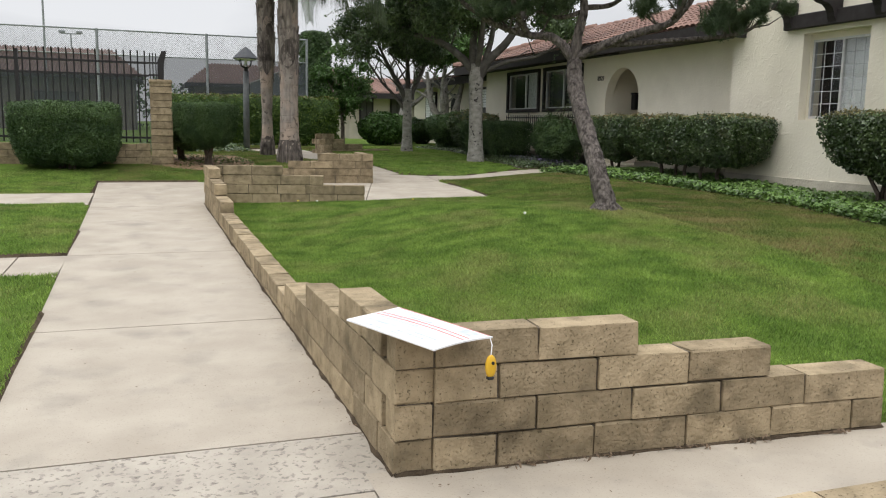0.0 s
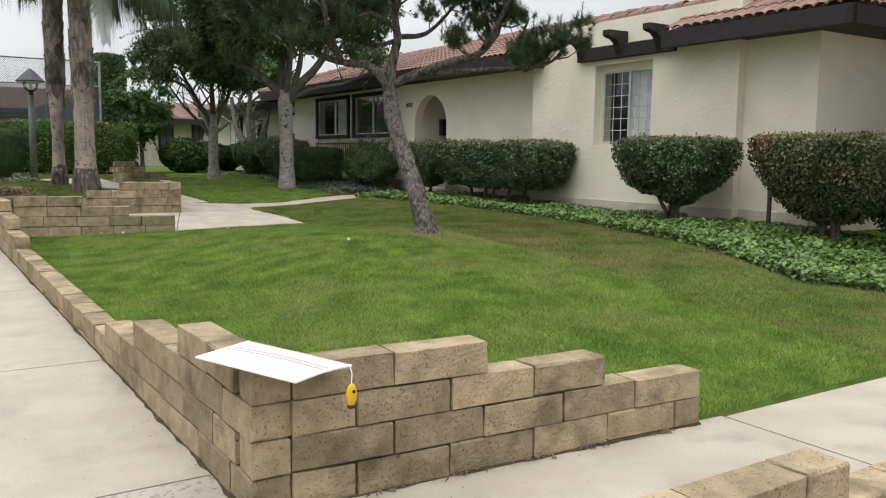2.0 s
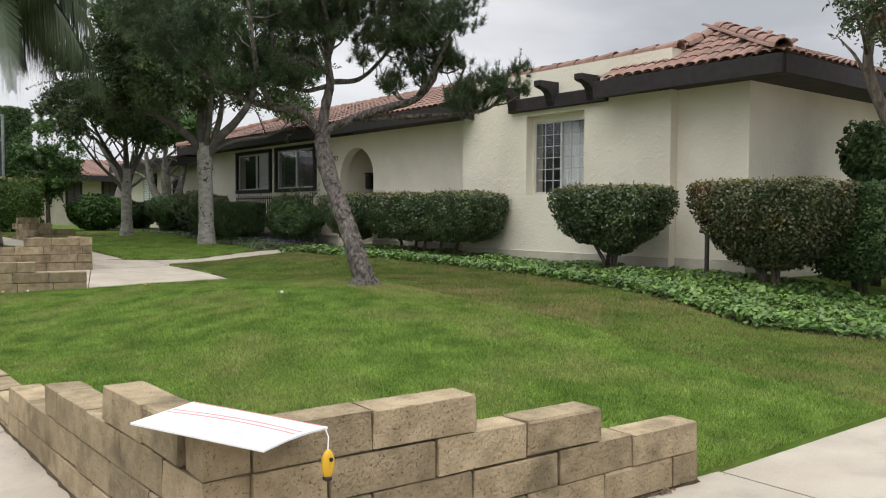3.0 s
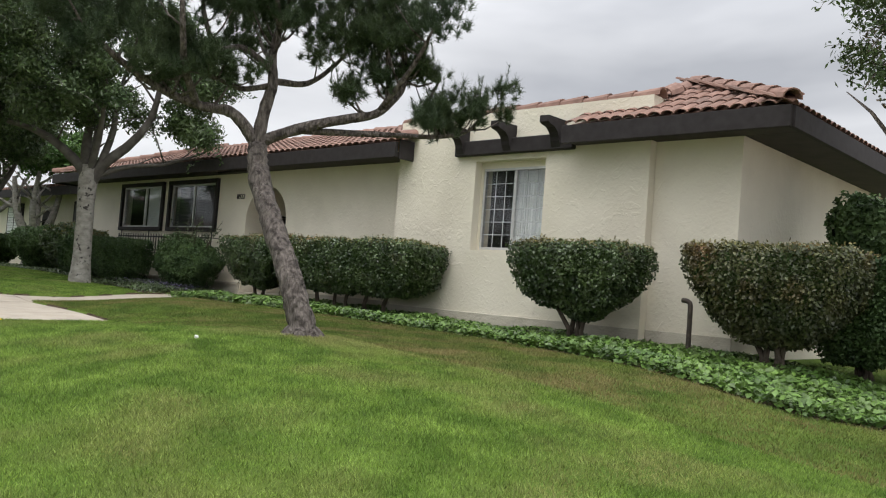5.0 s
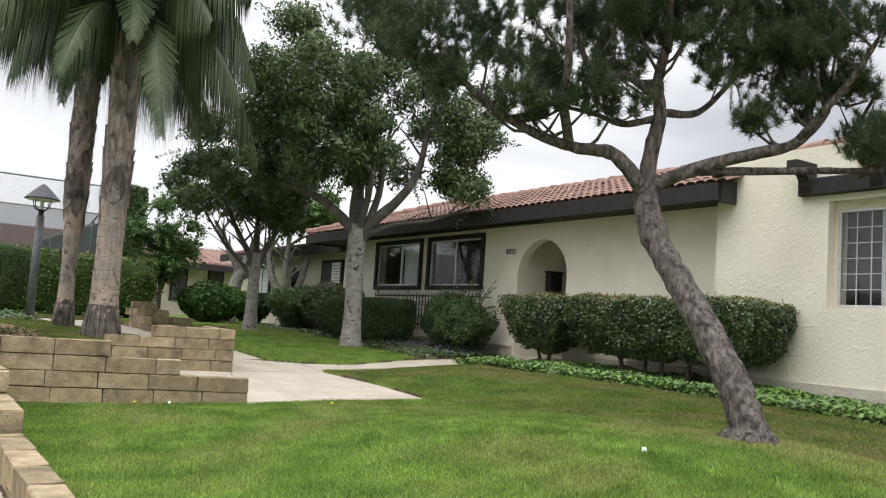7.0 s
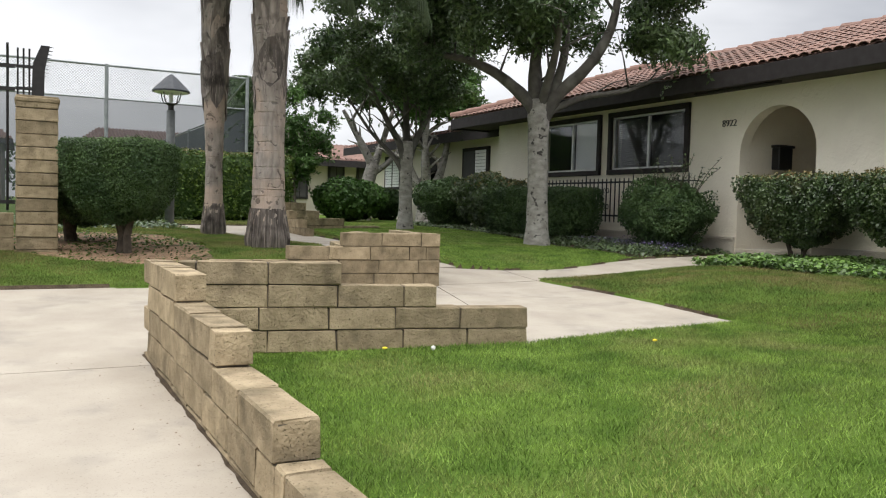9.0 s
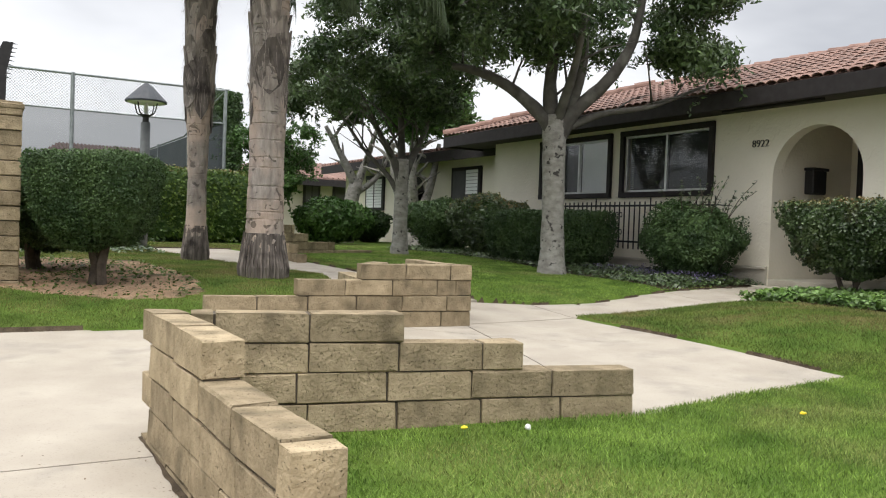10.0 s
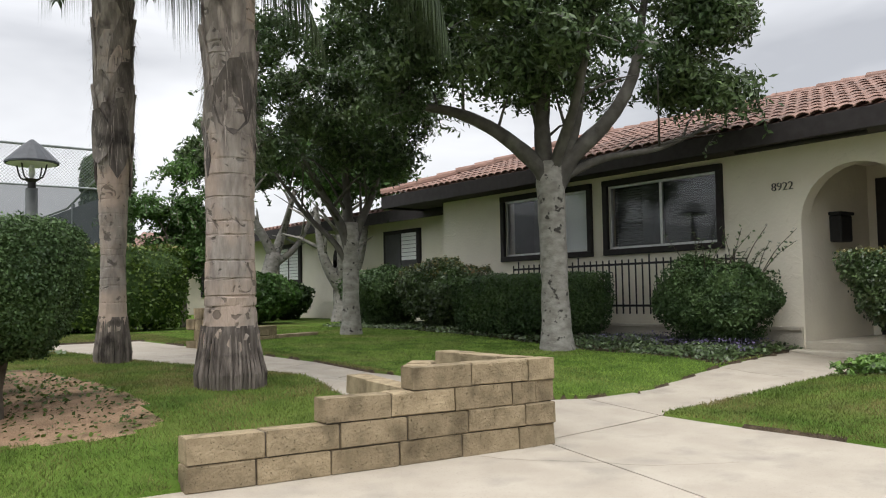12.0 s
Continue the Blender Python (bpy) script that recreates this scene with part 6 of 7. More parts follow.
    return ob


palm(2.66, 17.0, 5.25, 0.205, 0.185, (-0.02, 0.0), 81, "queen palm with a ringed brown trunk and drooping fronds", 24, 1.95)
palm(2.56, 19.64, 5.7, 0.135, 0.18, (-0.02, 0.0), 82, "slimmer queen palm behind the first, with old frond stubs", 20, 2.2)


# ---- fence, gate post and court ----
rngb.seed(9)
pillar = empty("block_pillar", 0.2, 17.2, 0.35, label="square pillar of stacked buff slump blocks at the end of the iron fence", category="pillar")
pillar.matrix_world = Matrix()
zc = 0.32
while zc < 1.98:
    block(pillar, 0.0, 17.02, zc, 0, 0.41, 0.41)
    zc += BH
part("mortar", boxes((0.012, 0.39, 17.035, 17.41, 0.3, 1.99)), M_MORTAR, pillar)
part("cap", boxes((-0.01, 0.42, 17.01, 17.44, 1.995, 2.05), bevel=0.012), M_BLOCK, pillar)
plinth_wall = empty("fence_wall", -3, 17.2, 0.35, label="low wall of buff slump blocks carrying the iron fence", category="block wall")
plinth_wall.matrix_world = Matrix()
for k, zc in enumerate((0.30, 0.435, 0.57, 0.705)):
    course(plinth_wall, (-7.0, 17.15), (-0.01, 17.15), zc, zc, 0.2 * (k % 2))
fence = empty("iron_fence", -3, 17.2, 0.9, label="tall black iron fence with outward-bent bars on a block wall", category="fence")
fence.matrix_world = Matrix()
for zq in (0.93, 2.12, 2.36):
    part("rail", boxes((-7.0, -0.005, 17.205, 17.245, zq, zq + 0.04)), M_IRON, fence)
b = bmesh.new()
tube(b, [(0, 0, 0), (0, 0, 1.55), (0, -0.02, 1.66), (0, -0.10, 1.74)], [0.014] * 4, 5)
bar_mesh = bpy.data.meshes.new("bar")
b.to_mesh(bar_mesh)
b.free()
bar_mesh.materials.append(M_IRON)
for i in range(56):
    ob = new("bar", bar_mesh)
    ob.matrix_world = pose(-6.95 + i * 0.125, 17.225, 0.86)
    ob.parent = fence
for zq in (2.14, 2.37):
    part("rail", boxes((-0.004, 0.16, 17.205, 17.245, zq, zq + 0.03)), M_IRON, fence)
for xq in (0.02, 0.075, 0.13):
    part("bar", tube(bmesh.new(), [(xq, 17.225, 2.052), (xq, 17.225, 2.50), (xq, 17.19, 2.57)], [0.010] * 3, 5), M_IRON, fence)
for xq in (-6.9, -4.6, -2.3):
    part("post", boxes((xq - 0.03, xq + 0.03, 17.195, 17.255, 0.84, 2.55)), M_IRON, fence)
spk = empty("spiked_guard", 0.25, 17.2, 2.05, label="black saw-toothed metal climbing guard at the end of the fence", category="fence guard")
spk.matrix_world = Matrix()
b = bmesh.new()
poly = [(0.15, 2.055), (0.27, 2.055), (0.275, 2.35), (0.325, 2.62), (0.24, 2.62), (0.16, 2.42)]
r0 = [b.verts.new((px, 17.20, pz)) for px, pz in poly]
r1 = [b.verts.new((px, 17.24, pz)) for px, pz in poly]
b.faces.new(r0)
b.faces.new(r1[::-1])
for i in range(len(poly)):
    b.faces.new((r0[i], r1[i], r1[(i + 1) % len(poly)], r0[(i + 1) % len(poly)]))
bmesh.ops.recalc_face_normals(b, faces=b.faces)
part("plate", b, M_IRON, spk)
for i in range(9):
    t = i / 8
    part("spike", tube(bmesh.new(), [(0.27 + 0.05 * t, 17.22, 2.30 + 0.31 * t), (0.315 + 0.05 * t, 17.22, 2.29 + 0.32 * t)], [0.008, 0.001], 4), M_IRON, spk)

# path lamp
lamp = empty("street_lamp", 2.45, 22.8, gz(2.45, 22.8), label="grey post lamp with a conical metal hat on the lawn", category="lamp")
lamp.matrix_world = Matrix()
lz = gz(2.45, 22.8)
part("pole", tube(bmesh.new(), [(2.42, 22.8, lz - 0.05), (2.43, 22.8, 2.62)], [0.085, 0.075], 12), M_LAMP_POST, lamp, smooth=True)
part("collar", tube(bmesh.new(), [(2.43, 22.8, 2.62), (2.43, 22.8, 2.70), (2.43, 22.8, 2.74)], [0.05, 0.05, 0.10], 12), M_IRON, lamp)
for k in range(4):
    a = math.pi / 4 + k * math.pi / 2
    ca, sa = math.cos(a), math.sin(a)
    part("strut", tube(bmesh.new(), smooth_line([(2.43 + r * ca, 22.8 + r * sa, z) for r, z in ((0.06, 2.73), (0.15, 2.76), (0.19, 2.84), (0.215, 2.945))], 4), [0.011] * 13, 5), M_IRON, lamp)
part("reflector", tube(bmesh.new(), [(2.43, 22.8, 2.925), (2.43, 22.8, 2.939)], [0.27, 0.30], 16), M_CURTAIN, lamp, "pale lamp underside")
part("bulb", tube(bmesh.new(), [(2.43, 22.8, 2.74), (2.43, 22.8, 2.80), (2.43, 22.8, 2.925)], [0.022, 0.04, 0.03], 10), M_CURTAIN, lamp)
part("hat", tube(bmesh.new(), [(2.43, 22.8, 2.94), (2.43, 22.8, 2.965), (2.43, 22.8, 3.06), (2.43, 22.8, 3.19), (2.43, 22.8, 3.26)], [0.33, 0.33, 0.24, 0.11, 0.02], 16), M_HAT, lamp)

# tennis-court fence
court = empty("court_fence", 0, 26.9, 0.6, label="tall chain-link court fence with dark windscreen cloth", category="fence")
court.matrix_world = Matrix()
FY = 26.9
for xq in (-10.6, -7.5, -4.45, -1.42, 1.7, 4.78):
    part("post", tube(bmesh.new(), [(xq, FY, 0.5), (xq, FY, 3.95)], [0.04, 0.04], 8), M_GALV, court)
for yq in (30.5, 34.5, 38.5, 42.5):
    part("post", tube(bmesh.new(), [(4.78, yq, 0.5), (4.78, yq, 3.3)], [0.04, 0.04], 8), M_GALV, court)
part("top_rail", tube(bmesh.new(), [(-14, FY, 3.92), (4.78, FY, 3.92)], [0.025] * 2, 6), M_GALV, court)
part("mid_rail", tube(bmesh.new(), [(-14, FY, 3.2), (4.78, FY, 3.2)], [0.018] * 2, 6), M_GALV, court)
part("top_rail", tube(bmesh.new(), [(4.78, FY, 3.92), (4.78, 31.0, 3.25), (4.78, 42.5, 3.25)], [0.025] * 3, 6), M_GALV, court)
# chain-link wires
b = bmesh.new()
wires = []
for k in range(330):
    for sgn in (1, -1):
        x0 = -14 + k * 0.06
        x1 = x0 + sgn * 0.72
        wires.append(((x0, 3.2), (x1, 3.92)))
wv, wf = [], []
for (xa, za), (xb, zb2) in wires:
    if min(xa, xb) < -14 or max(xa, xb) > 4.78:
        continue
    o = len(wv)
    wv += [(xa - 0.004, FY, za), (xa + 0.004, FY, za), (xb + 0.004, FY, zb2), (xb - 0.004, FY, zb2)]
    wf.append((o, o + 1, o + 2, o + 3))
tagged(part_mesh("chain_link", raw("chain_link", wv, wf), M_GALV, court), kind="stuff")


def netting(name):
    """Open woven cloth: a dark weave with small holes."""
    m = bpy.data.materials.new(name)
    m.use_nodes = True
    t = m.node_tree
    bs = t.nodes["Principled BSDF"]
    bs.inputs["Base Color"].default_value = (0.05, 0.06, 0.065, 1)
    bs.inputs["Roughness"].default_value = 0.9
    tp = t.nodes.new("ShaderNodeBsdfTransparent")
    mx = t.nodes.new("ShaderNodeMixShader")
    mx.inputs[0].default_value = 0.64
    t.links.new(tp.outputs[0], mx.inputs[1])
    t.links.new(bs.outputs[0], mx.inputs[2])
    t.links.new(mx.outputs[0], t.nodes["Material Output"].inputs[0])
    return m


M_NET = netting("windscreen_net")
b = bmesh.new()
quadf(b, (-14, FY + 0.03, 0.6), (4.76, FY + 0.03, 0.6), (4.76, FY + 0.03, 3.2), (-14, FY + 0.03, 3.2))
part("windscreen", b, M_NET, court, "dark see-through windscreen cloth")
b = bmesh.new()
quadf(b, (4.76, FY + 0.05, 0.6), (4.76, 42.5, 0.6), (4.76, 42.5, 3.2), (4.76, FY + 0.05, 3.2))
part("windscreen", b, M_SCREEN, court, "dark windscreen cloth along the far side")
# court flood lamps
for x, y, h in ((-6.3, 60.0, 8.3), (-6.3, 80.0, 8.0)):
    fl = empty("flood_lamp", x, y, 0.6, label="tall slim court floodlight mast with twin lamp heads", category="lamp")
    part("mast", tube(bmesh.new(), [(0, 0, -0.2), (0, 0, h)], [0.09, 0.06], 8), M_GALV, fl)
    part("arm", boxes((-0.8, 0.8, -0.04, 0.04, h, h + 0.08)), M_GALV, fl)
    for s in (-0.7, 0.7):
        part("lamp_head", boxes((s - 0.25, s + 0.25, -0.3, 0.1, h + 0.08, h + 0.28), bevel=0.03), M_GALV, fl)


# ---- houses further off ----
def far_house(name, x0, x1, y0, y1, zt, ridge, axis_x, label, windows=(), arch=None, overhang=0.6, tile=M_TILE, wall=M_FARWALL):
    ob = empty(name, (x0 + x1) / 2, (y0 + y1) / 2, 0.5, label=label, category="house")
    ob.matrix_world = Matrix()
    part("wall", boxes((x0, x1, y0, y1, 0.3, zt)), wall, ob)
    o = overhang
    b = bmesh.new()
    if axis_x:
        ym = (y0 + y1) / 2
        P = [(x0 - o, y0 - o, zt), (x1 + o, y0 - o, zt), (x1 + o, y1 + o, zt), (x0 - o, y1 + o, zt), (x0 + 1.5, ym, ridge), (x1 - 1.5, ym, ridge)]
        F = ((0, 1, 5, 4), (2, 3, 4, 5), (1, 2, 5), (3, 0, 4), (3, 2, 1, 0))
    else:
        xm = (x0 + x1) / 2
        P = [(x0 - o, y0 - o, zt), (x1 + o, y0 - o, zt), (x1 + o, y1 + o, zt), (x0 - o, y1 + o, zt), (xm, y0 + 1.5, ridge), (xm, y1 - 1.5, ridge)]
        F = ((0, 4, 5, 3), (2, 5, 4, 1), (0, 1, 4), (2, 3, 5), (3, 2, 1, 0))
    vv = [b.verts.new(p) for p in P]
    for f in F:
        b.faces.new([vv[i] for i in f])
    rf = part("roof", b, tile, ob, "red clay tile roof")
    # tile ribs
    tv, tf = [], []
    if not axis_x:
        xm = (x0 + x1) / 2
        k = y0 - o
        while k < y1 + o:
            inset = 0.0
            lim = min(1.0, (k - (y0 - o)) / (1.5 + o), ((y1 + o) - k) / (1.5 + o))
            e = Vector((x0 - o, k, zt + 0.03))
            rdg = Vector((x0 - o + (xm - x0 + o) * lim, k, zt + 0.03 + (ridge - zt) * lim))
            i = len(tv)
            tv += [(e.x, k - 0.07, e.z), (e.x, k, e.z + 0.06), (e.x, k + 0.07, e.z), (rdg.x, k - 0.07, rdg.z), (rdg.x, k, rdg.z + 0.06), (rdg.x, k + 0.07, rdg.z)]
            tf += [(i, i + 1, i + 4, i + 3), (i + 1, i + 2, i + 5, i + 4)]
            k += 0.22
    else:
        ym = (y0 + y1) / 2
        k = x0 - o
        while k < x1 + o:
            lim = min(1.0, (k - (x0 - o)) / (1.5 + o), ((x1 + o) - k) / (1.5 + o))
            e = Vector((k, y0 - o, zt + 0.03))
            rdg = Vector((k, y0 - o + (ym - y0 + o) * lim, zt + 0.03 + (ridge - zt) * lim))
            i = len(tv)
            tv += [(k - 0.07, e.y, e.z), (k, e.y, e.z + 0.06), (k + 0.07, e.y, e.z), (k - 0.07, rdg.y, rdg.z), (k, rdg.y, rdg.z + 0.06), (k + 0.07, rdg.y, rdg.z)]
            tf += [(i, i + 1, i + 4, i + 3), (i + 1, i + 2, i + 5, i + 4)]
            k += 0.22
    tagged(part_mesh("tile_field", raw("tile_field", tv, tf), tile, rf), kind="stuff")
    part("fascia", boxes((x0 - o, x1 + o, y0 - o - 0.03, y0 - o, zt - 0.25, zt), (x0 - o - 0.03, x0 - o, y0 - o, y1 + o, zt - 0.25, zt)), M_TRIM, ob)
    # opaque panes: the dark of the rooms behind is in their colour
    for side, a0, a1, z0, z1 in windows:
        w = empty("window", 0, 0, 0)
        w.parent = ob
        if side == "x":
            part("frame", boxes((x0 - 0.06, x0 - 0.003, a0 - 0.09, a1 + 0.09, z0 - 0.09, z1 + 0.09)), M_TRIM, w)
            am = (a0 + a1) / 2
            for b0, b1, dim in ((a0, am - 0.02, False), (am + 0.02, a1, a1 < 27)):
                drop = 0.30 if a1 < 27 else 0.0
                part("pane", boxes((x0 - 0.068, x0 - 0.061, b0, b1, z0, z1)), M_BLIND_PANE, w)
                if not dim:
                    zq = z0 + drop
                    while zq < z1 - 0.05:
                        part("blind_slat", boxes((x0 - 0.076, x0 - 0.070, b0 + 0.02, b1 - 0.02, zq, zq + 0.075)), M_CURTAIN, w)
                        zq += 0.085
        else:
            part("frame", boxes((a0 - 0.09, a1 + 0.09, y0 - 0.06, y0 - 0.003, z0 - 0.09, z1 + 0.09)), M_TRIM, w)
            part("pane", boxes((a0, (a0 + a1) / 2 - 0.02, y0 - 0.075, y0 - 0.063, z0, z1), ((a0 + a1) / 2 + 0.02, a1, y0 - 0.075, y0 - 0.063, z0, z1)), M_ROOM_SHADE, w)
    return ob


next_house = far_house("house", 10.5, 20.0, 24.2, 33.6, 2.95, 3.7, False, "next stucco house of the row with dark-framed windows", (("x", 25.35, 26.55, 1.62, 2.50), ("x", 30.7, 31.8, 1.62, 2.50)), wall=M_STUCCO)
b = bmesh.new()
box(b, 10.44, 10.497, 28.1, 28.9, 0.5, 2.05)
bmesh.ops.create_circle(b, cap_ends=True, segments=24, radius=0.4, matrix=pose(10.44, 28.5, 2.05, 0, 90, 0))
part("arched_door", b, M_TRIM, next_house, "dark arched doorway")
far_house("house", 8.9, 22.0, 38.5, 48.0, 2.75, 3.7, True, "far low stucco house with a red tile roof across the path", (("y", 9.4, 9.9, 1.3, 2.5), ("y", 10.9, 11.4, 1.3, 2.5), ("y", 12.1, 13.2, 0.7, 2.6)), overhang=0.7)
far_house("house", -16.0, -1.0, 60.0, 72.0, 4.2, 6.3, True, "brown-roofed building seen through the court fence", (("y", -13.0, -10.5, 1.5, 3.0), ("y", -7.0, -4.5, 1.5, 3.0)), tile=M_TILE_FAR, wall=M_FARWALL_BROWN)
far_house("house", 3.0, 16.0, 62.0, 72.0, 4.0, 5.7, True, "brown-roofed two-level building behind the court", (("y", 5.0, 7.0, 2.0, 3.4),), tile=M_TILE_FAR, wall=M_FARWALL_BROWN)

# far trees closing the view beyond the buildings
def far_trees(name, x0, x1, y, count, hgt, seed):
    rng = np.random.default_rng(seed)
    rr = random.Random(seed)
    blobs = []
    for i in range(count):
        x = x0 + (x1 - x0) * (i + rr.uniform(0, 1)) / count
        h = hgt * rr.uniform(0.6, 1.15)
        for k in range(5):
            blobs.append((x + rr.uniform(-2, 2), y + rr.uniform(-2, 2), h * rr.uniform(0.25, 0.85), 1.8, 1.8, 1.4))
    c, d = crown_leaves(blobs, count * 420, 0.3, rng)
    return tagged(part_mesh(name, leaf_cloud(name, c, d, 0.5, 0.28, rng, 0.9), M_LEAF_TREE), "distant row of dark leafy trees beyond the court", "trees", kind="stuff")


far_trees("far_trees", -40, 40, 84, 26, 5.0, 91)
far_trees("far_trees", 24, 60, 14, 14, 4.5, 92)
far_trees("far_trees", -45, -12, 30, 16, 4.5, 93)


# ---- small things ----
def envelope():
    ob = empty("cardboard_envelope", 0.88, 2.78, 0.545, -27, "white cardboard envelope with red and blue print on the wall", "envelope")
    ob.matrix_world = pose(0.885, 2.775, 0.549, 0, 0, 0)
    c = [(-0.215, 0.185), (0.035, 0.335), (0.215, -0.205), (-0.035, -0.305)]
    def at_uv(u, v, lift=0.0):
        x = (c[0][0] * (1 - u) + c[1][0] * u) * (1 - v) + (c[3][0] * (1 - u) + c[2][0] * u) * v
        y = (c[0][1] * (1 - u) + c[1][1] * u) * (1 - v) + (c[3][1] * (1 - u) + c[2][1] * u) * v
        return Vector((x, y, 0.004 + 0.012 * math.sin(u * 3) * math.sin(v * 2.5) + lift))
    def sheet(name, u0, u1, v0, v1, lift, m, th=0.004, n=8):
        b = bmesh.new()
        top = [[b.verts.new(at_uv(u0 + (u1 - u0) * i / n, v0 + (v1 - v0) * j / n, lift)) for i in range(n + 1)] for j in range(n + 1)]
        for j in range(n):
            for i in range(n):
                b.faces.new((top[j][i], top[j + 1][i], top[j + 1][i + 1], top[j][i + 1]))
        e = bmesh.ops.extrude_edge_only(b, edges=[q for q in b.edges if q.is_boundary])
        for q in e["geom"]:
            if isinstance(q, bmesh.types.BMVert):
                q.co.z -= th
        bmesh.ops.recalc_face_normals(b, faces=b.faces)
        return part(name, b, m, ob)
    sheet("card", 0, 1, 0, 1, 0.0, M_PAPER, 0.006)
    sheet("red_stripe", 0.50, 0.53, 0.02, 0.98, 0.0012, M_RED, 0.001)
    sheet("red_stripe", 0.60, 0.63, 0.02, 0.98, 0.0012, M_RED, 0.001)
    sheet("red_stripe", 0.96, 0.985, 0.02, 0.98, 0.0012, M_RED, 0.001)
    for k, (u0, u1, v0, v1) in enumerate(((0.68, 0.74, 0.30, 0.55), (0.70, 0.92, 0.80, 0.93), (0.22, 0.28, 0.10, 0.45), (0.32, 0.36, 0.10, 0.35), (0.14, 0.17, 0.5, 0.8), (0.66, 0.70, 0.62, 0.76), (0.06, 0.09, 0.08, 0.60), (0.40, 0.43, 0.10, 0.62), (0.45, 0.465, 0.10, 0.80), (0.23, 0.26, 0.55, 0.90), (0.33, 0.35, 0.50, 0.72), (0.56, 0.575, 0.06, 0.94), (0.80, 0.83, 0.10, 0.45), (0.87, 0.90, 0.10, 0.38))):
        sheet("print_bar", u0, u1, v0, v1, 0.0012, M_BLUE, 0.001, 4)
    return ob


envelope()
tag = empty("yellow_key_tag", 1.06, 2.60, 0.47, label="yellow plastic fob hanging by a string from the envelope", category="key fob")
tag.matrix_world = Matrix()
b = bmesh.new()
bmesh.ops.create_uvsphere(b, u_segments=14, v_segments=10, radius=1)
bmesh.ops.scale(b, vec=(0.021, 0.013, 0.042), verts=b.verts)
bmesh.ops.translate(b, vec=(1.085, 2.545, 0.455), verts=b.verts)
part("fob", b, M_YELLOW, tag, smooth=True)
part("string", tube(bmesh.new(), [(1.085, 2.56, 0.556), (1.09, 2.55, 0.53), (1.085, 2.545, 0.495)], [0.002] * 3, 5), M_PAPER, tag)
part("hole", tube(bmesh.new(), [(1.088, 2.530, 0.47), (1.088, 2.534, 0.47)], [0.006, 0.006], 8), M_BLACK, tag)
part("clip", boxes((1.072, 1.095, 2.535, 2.555, 0.408, 0.420), bevel=0.003), M_BLACK, tag)

# dandelions and seed heads on the lawn
rd = random.Random(5)
for x, y, m, lab in ((3.59, 7.64, M_WHITE_PETAL, "white dandelion seed head in the grass"), (2.2, 11.62, M_WHITE_PETAL, "white dandelion seed head by the block wall"), (3.5, 11.2, M_DANDELION, "yellow dandelion in the grass"), (1.95, 11.75, M_DANDELION, "yellow dandelion by the block wall")):
    z = gz(x, y)
    fl = empty("dandelion", x, y, z, label=lab, category="flower")
    part("stalk", tube(bmesh.new(), [(0, 0, 0), (0.004, 0, 0.06)], [0.003, 0.002], 5), M_IVY, fl)
    b = bmesh.new()
    bmesh.ops.create_icosphere(b, subdivisions=2, radius=0.015)
    for v in b.verts:
        v.co *= rd.uniform(0.8, 1.15)
        v.co.z = v.co.z * (0.5 if m is M_DANDELION else 0.95) + 0.07
    part("head", b, m, fl)

# litter on the paving
rng = np.random.default_rng(101)
c = []
for i in range(260):
    y = rng.uniform(3.0, 12.3)
    x = wall_x(y) - abs(rng.normal(0, 0.05)) - 0.01 if i % 4 else rng.uniform(-0.6, 0.7)
    c.append((x, y, gz(x, y) + 0.004))
for i in range(40):
    x = 0.9 + 2.3 * rng.random() ** 2
    c.append((x, 2.72 - abs(rng.normal(0, 0.16)), gz(x, 2.6) + 0.005))
c = np.array(c)
tagged(part_mesh("leaf_litter", leaf_cloud("leaf_litter", c, np.tile([0, 0, 1.0], (len(c), 1)), 0.013, 0.007, rng, 0.15), M_DRY), "scattered dry leaf bits and twigs on the concrete", "litter", kind="stuff")

crack = smooth_line([(3.25, 14.83, 0), (3.35, 14.6, 0), (3.6, 14.3, 0), (3.75, 14.05, 0), (4.2, 13.75, 0)], 6)
rr_ = random.Random(3)
b = bmesh.new()
prev = None
for p in crack:
    x, y = p.x + rr_.uniform(-0.015, 0.015), p.y + rr_.uniform(-0.015, 0.015)
    z = gz(x, y) + 0.003
    cur = (b.verts.new((x - 0.003, y, z)), b.verts.new((x + 0.003, y, z)))
    if prev:
        b.faces.new((prev[0], prev[1], cur[1], cur[0]))
    prev = cur
part("crack", b, M_MORTAR, plaza)

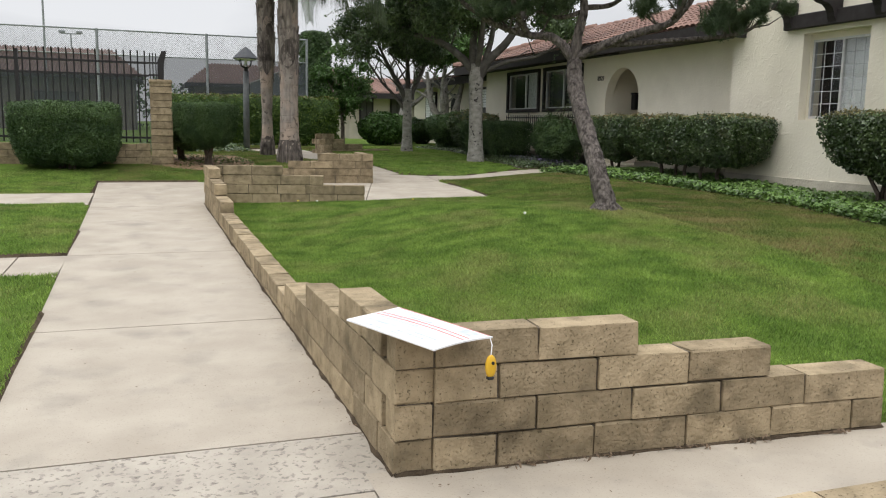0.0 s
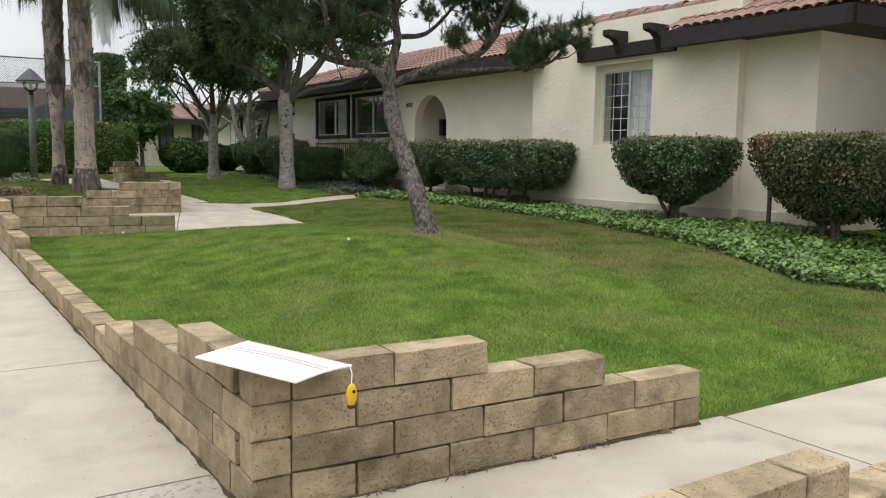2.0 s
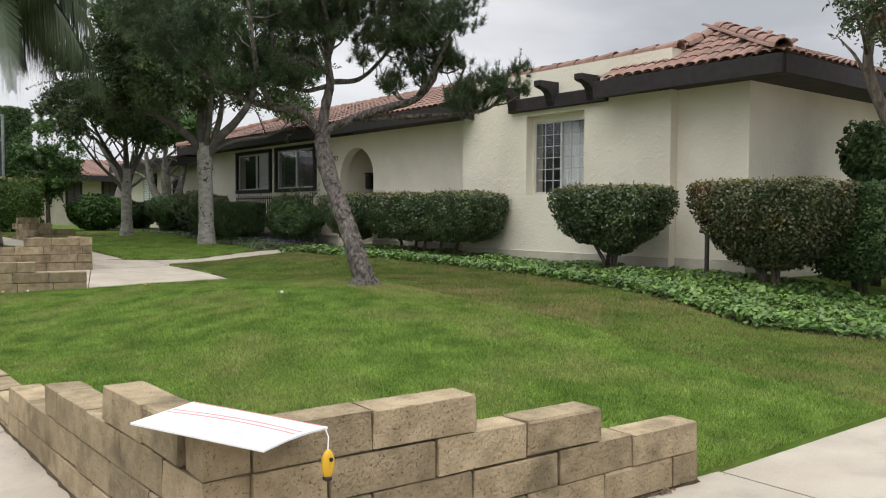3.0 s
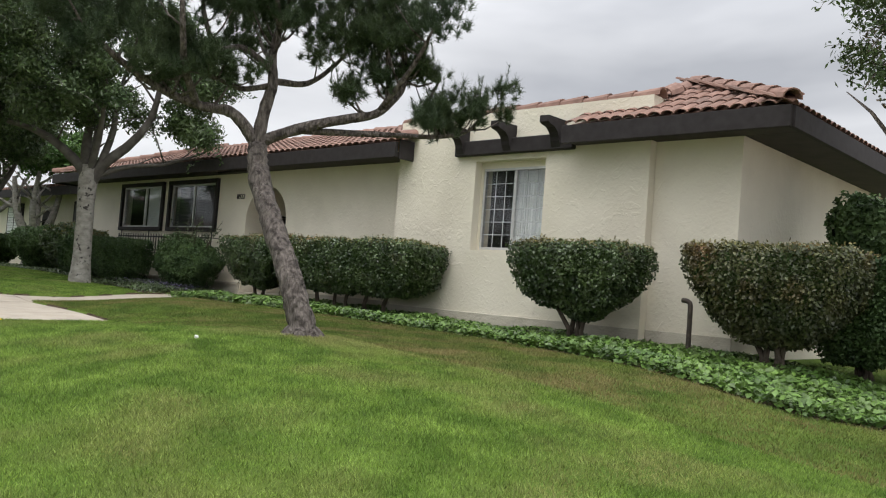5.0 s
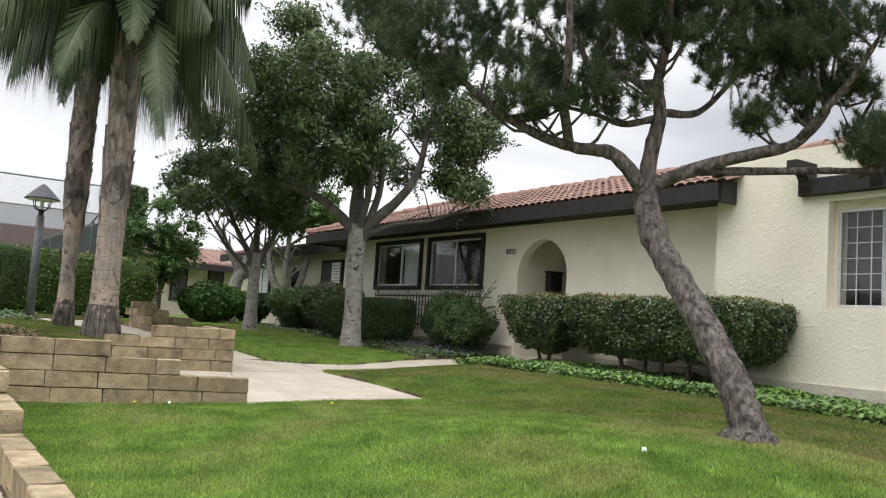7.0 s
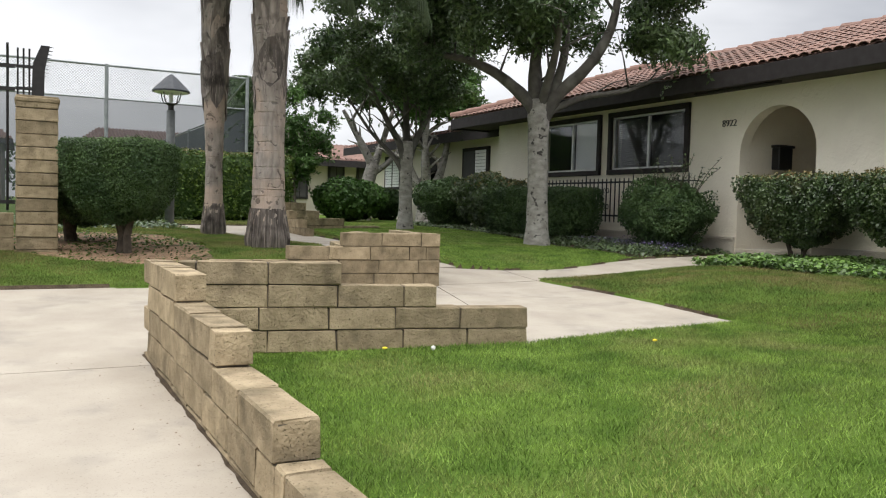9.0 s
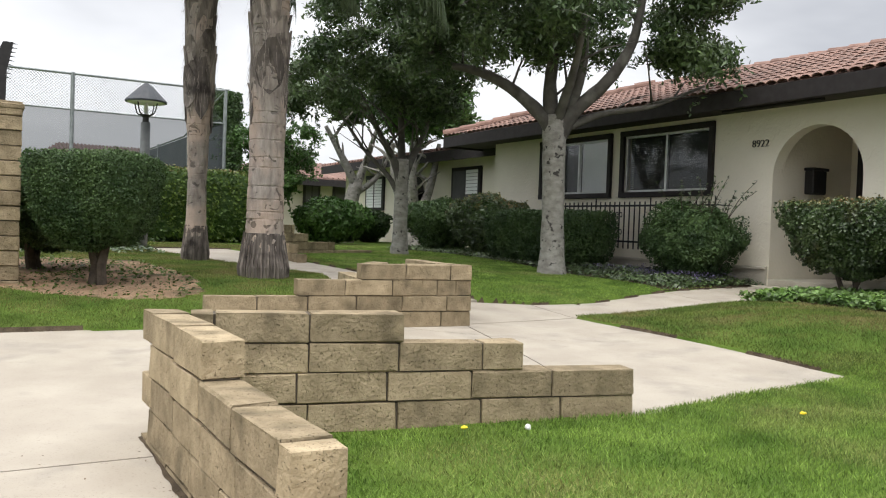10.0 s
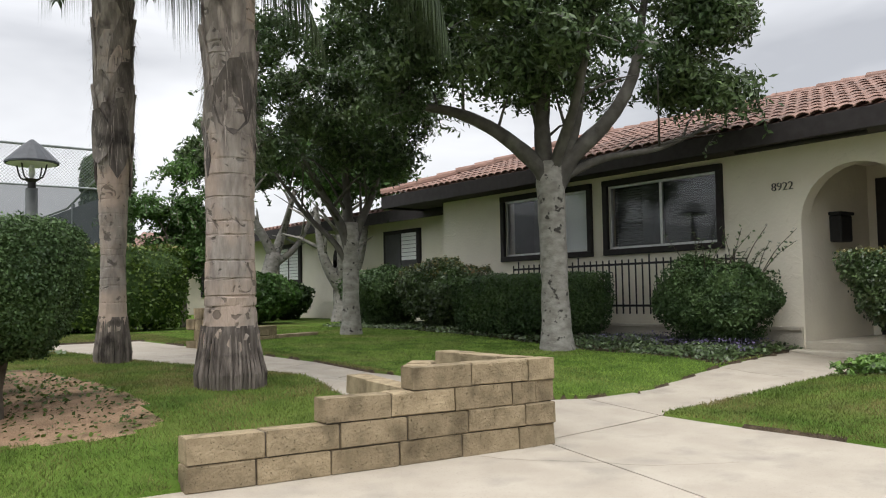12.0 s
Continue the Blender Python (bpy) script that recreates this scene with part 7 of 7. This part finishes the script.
# dirt washed into the joint between the path and the block walls
rng_d = random.Random(12)


def dirt_strip(p0, p1, lift, inward):
    """A ragged low ridge of soil and grit along a wall's foot, its edge wandering on the side of the path."""
    L = math.dist(p0, p1)
    n_ = int(L / 0.05)
    ux, uy = (p1[0] - p0[0]) / L, (p1[1] - p0[1]) / L
    vs_, fs_ = [], []
    for i in range(n_ + 1):
        d = L * i / n_
        w = 0.002 + 0.020 * max(0.0, noise.noise(Vector((d * 1.3, p0[0], 3.0)))) + 0.022 * max(0.0, noise.noise(Vector((d * 6.0, p0[0], 9.0)))) + rng_d.uniform(0, 0.008)
        x, y = p0[0] + ux * d, p0[1] + uy * d
        nx, ny = -uy * inward, ux * inward
        z = gz(x, y)
        vs_ += [(x - nx * 0.01, y - ny * 0.01, z + lift + rng_d.uniform(0.002, 0.010)), (x + nx * w * 0.5, y + ny * w * 0.5, z + 0.004), (x + nx * w, y + ny * w, z + 0.0012)]
        if i:
            o = 3 * i
            fs_ += [(o - 3, o, o + 1, o - 2), (o - 2, o + 1, o + 2, o - 1)]
    return tagged(part_mesh("dirt", raw("dirt", vs_, fs_), M_SOIL), "dark grit washed against the foot of the block wall", "dirt", kind="stuff")


dirt_strip((wall_x(2.75), 2.75), (wall_x(12.4), 12.4), 0.008, 1)
dirt_strip(F0, F1, 0.006, -1)

rng_t = np.random.default_rng(19)
tc_ = []
for x_, w_ in ((1.30, 0.05), (1.62, 0.10), (2.05, 0.05), (2.32, 0.05), (2.75, 0.06)):
    for _ in range(16):
        xq = x_ + rng_t.normal(0, w_)
        yq = 2.75 - 0.0568 * (xq - 0.80) - 0.012 - abs(rng_t.normal(0, 0.018))
        tc_.append((xq, yq, gz(xq, yq) + 0.006 + abs(rng_t.normal(0, 0.008))))
tagged(part_mesh("leaf_litter", leaf_cloud("leaf_litter", tc_, np.tile([0, -0.4, 1.0], (len(tc_), 1)), 0.030, 0.010, rng_t, 0.5), M_DRY), "dry leaves and twigs lodged along the foot of the wall", "litter", kind="stuff")
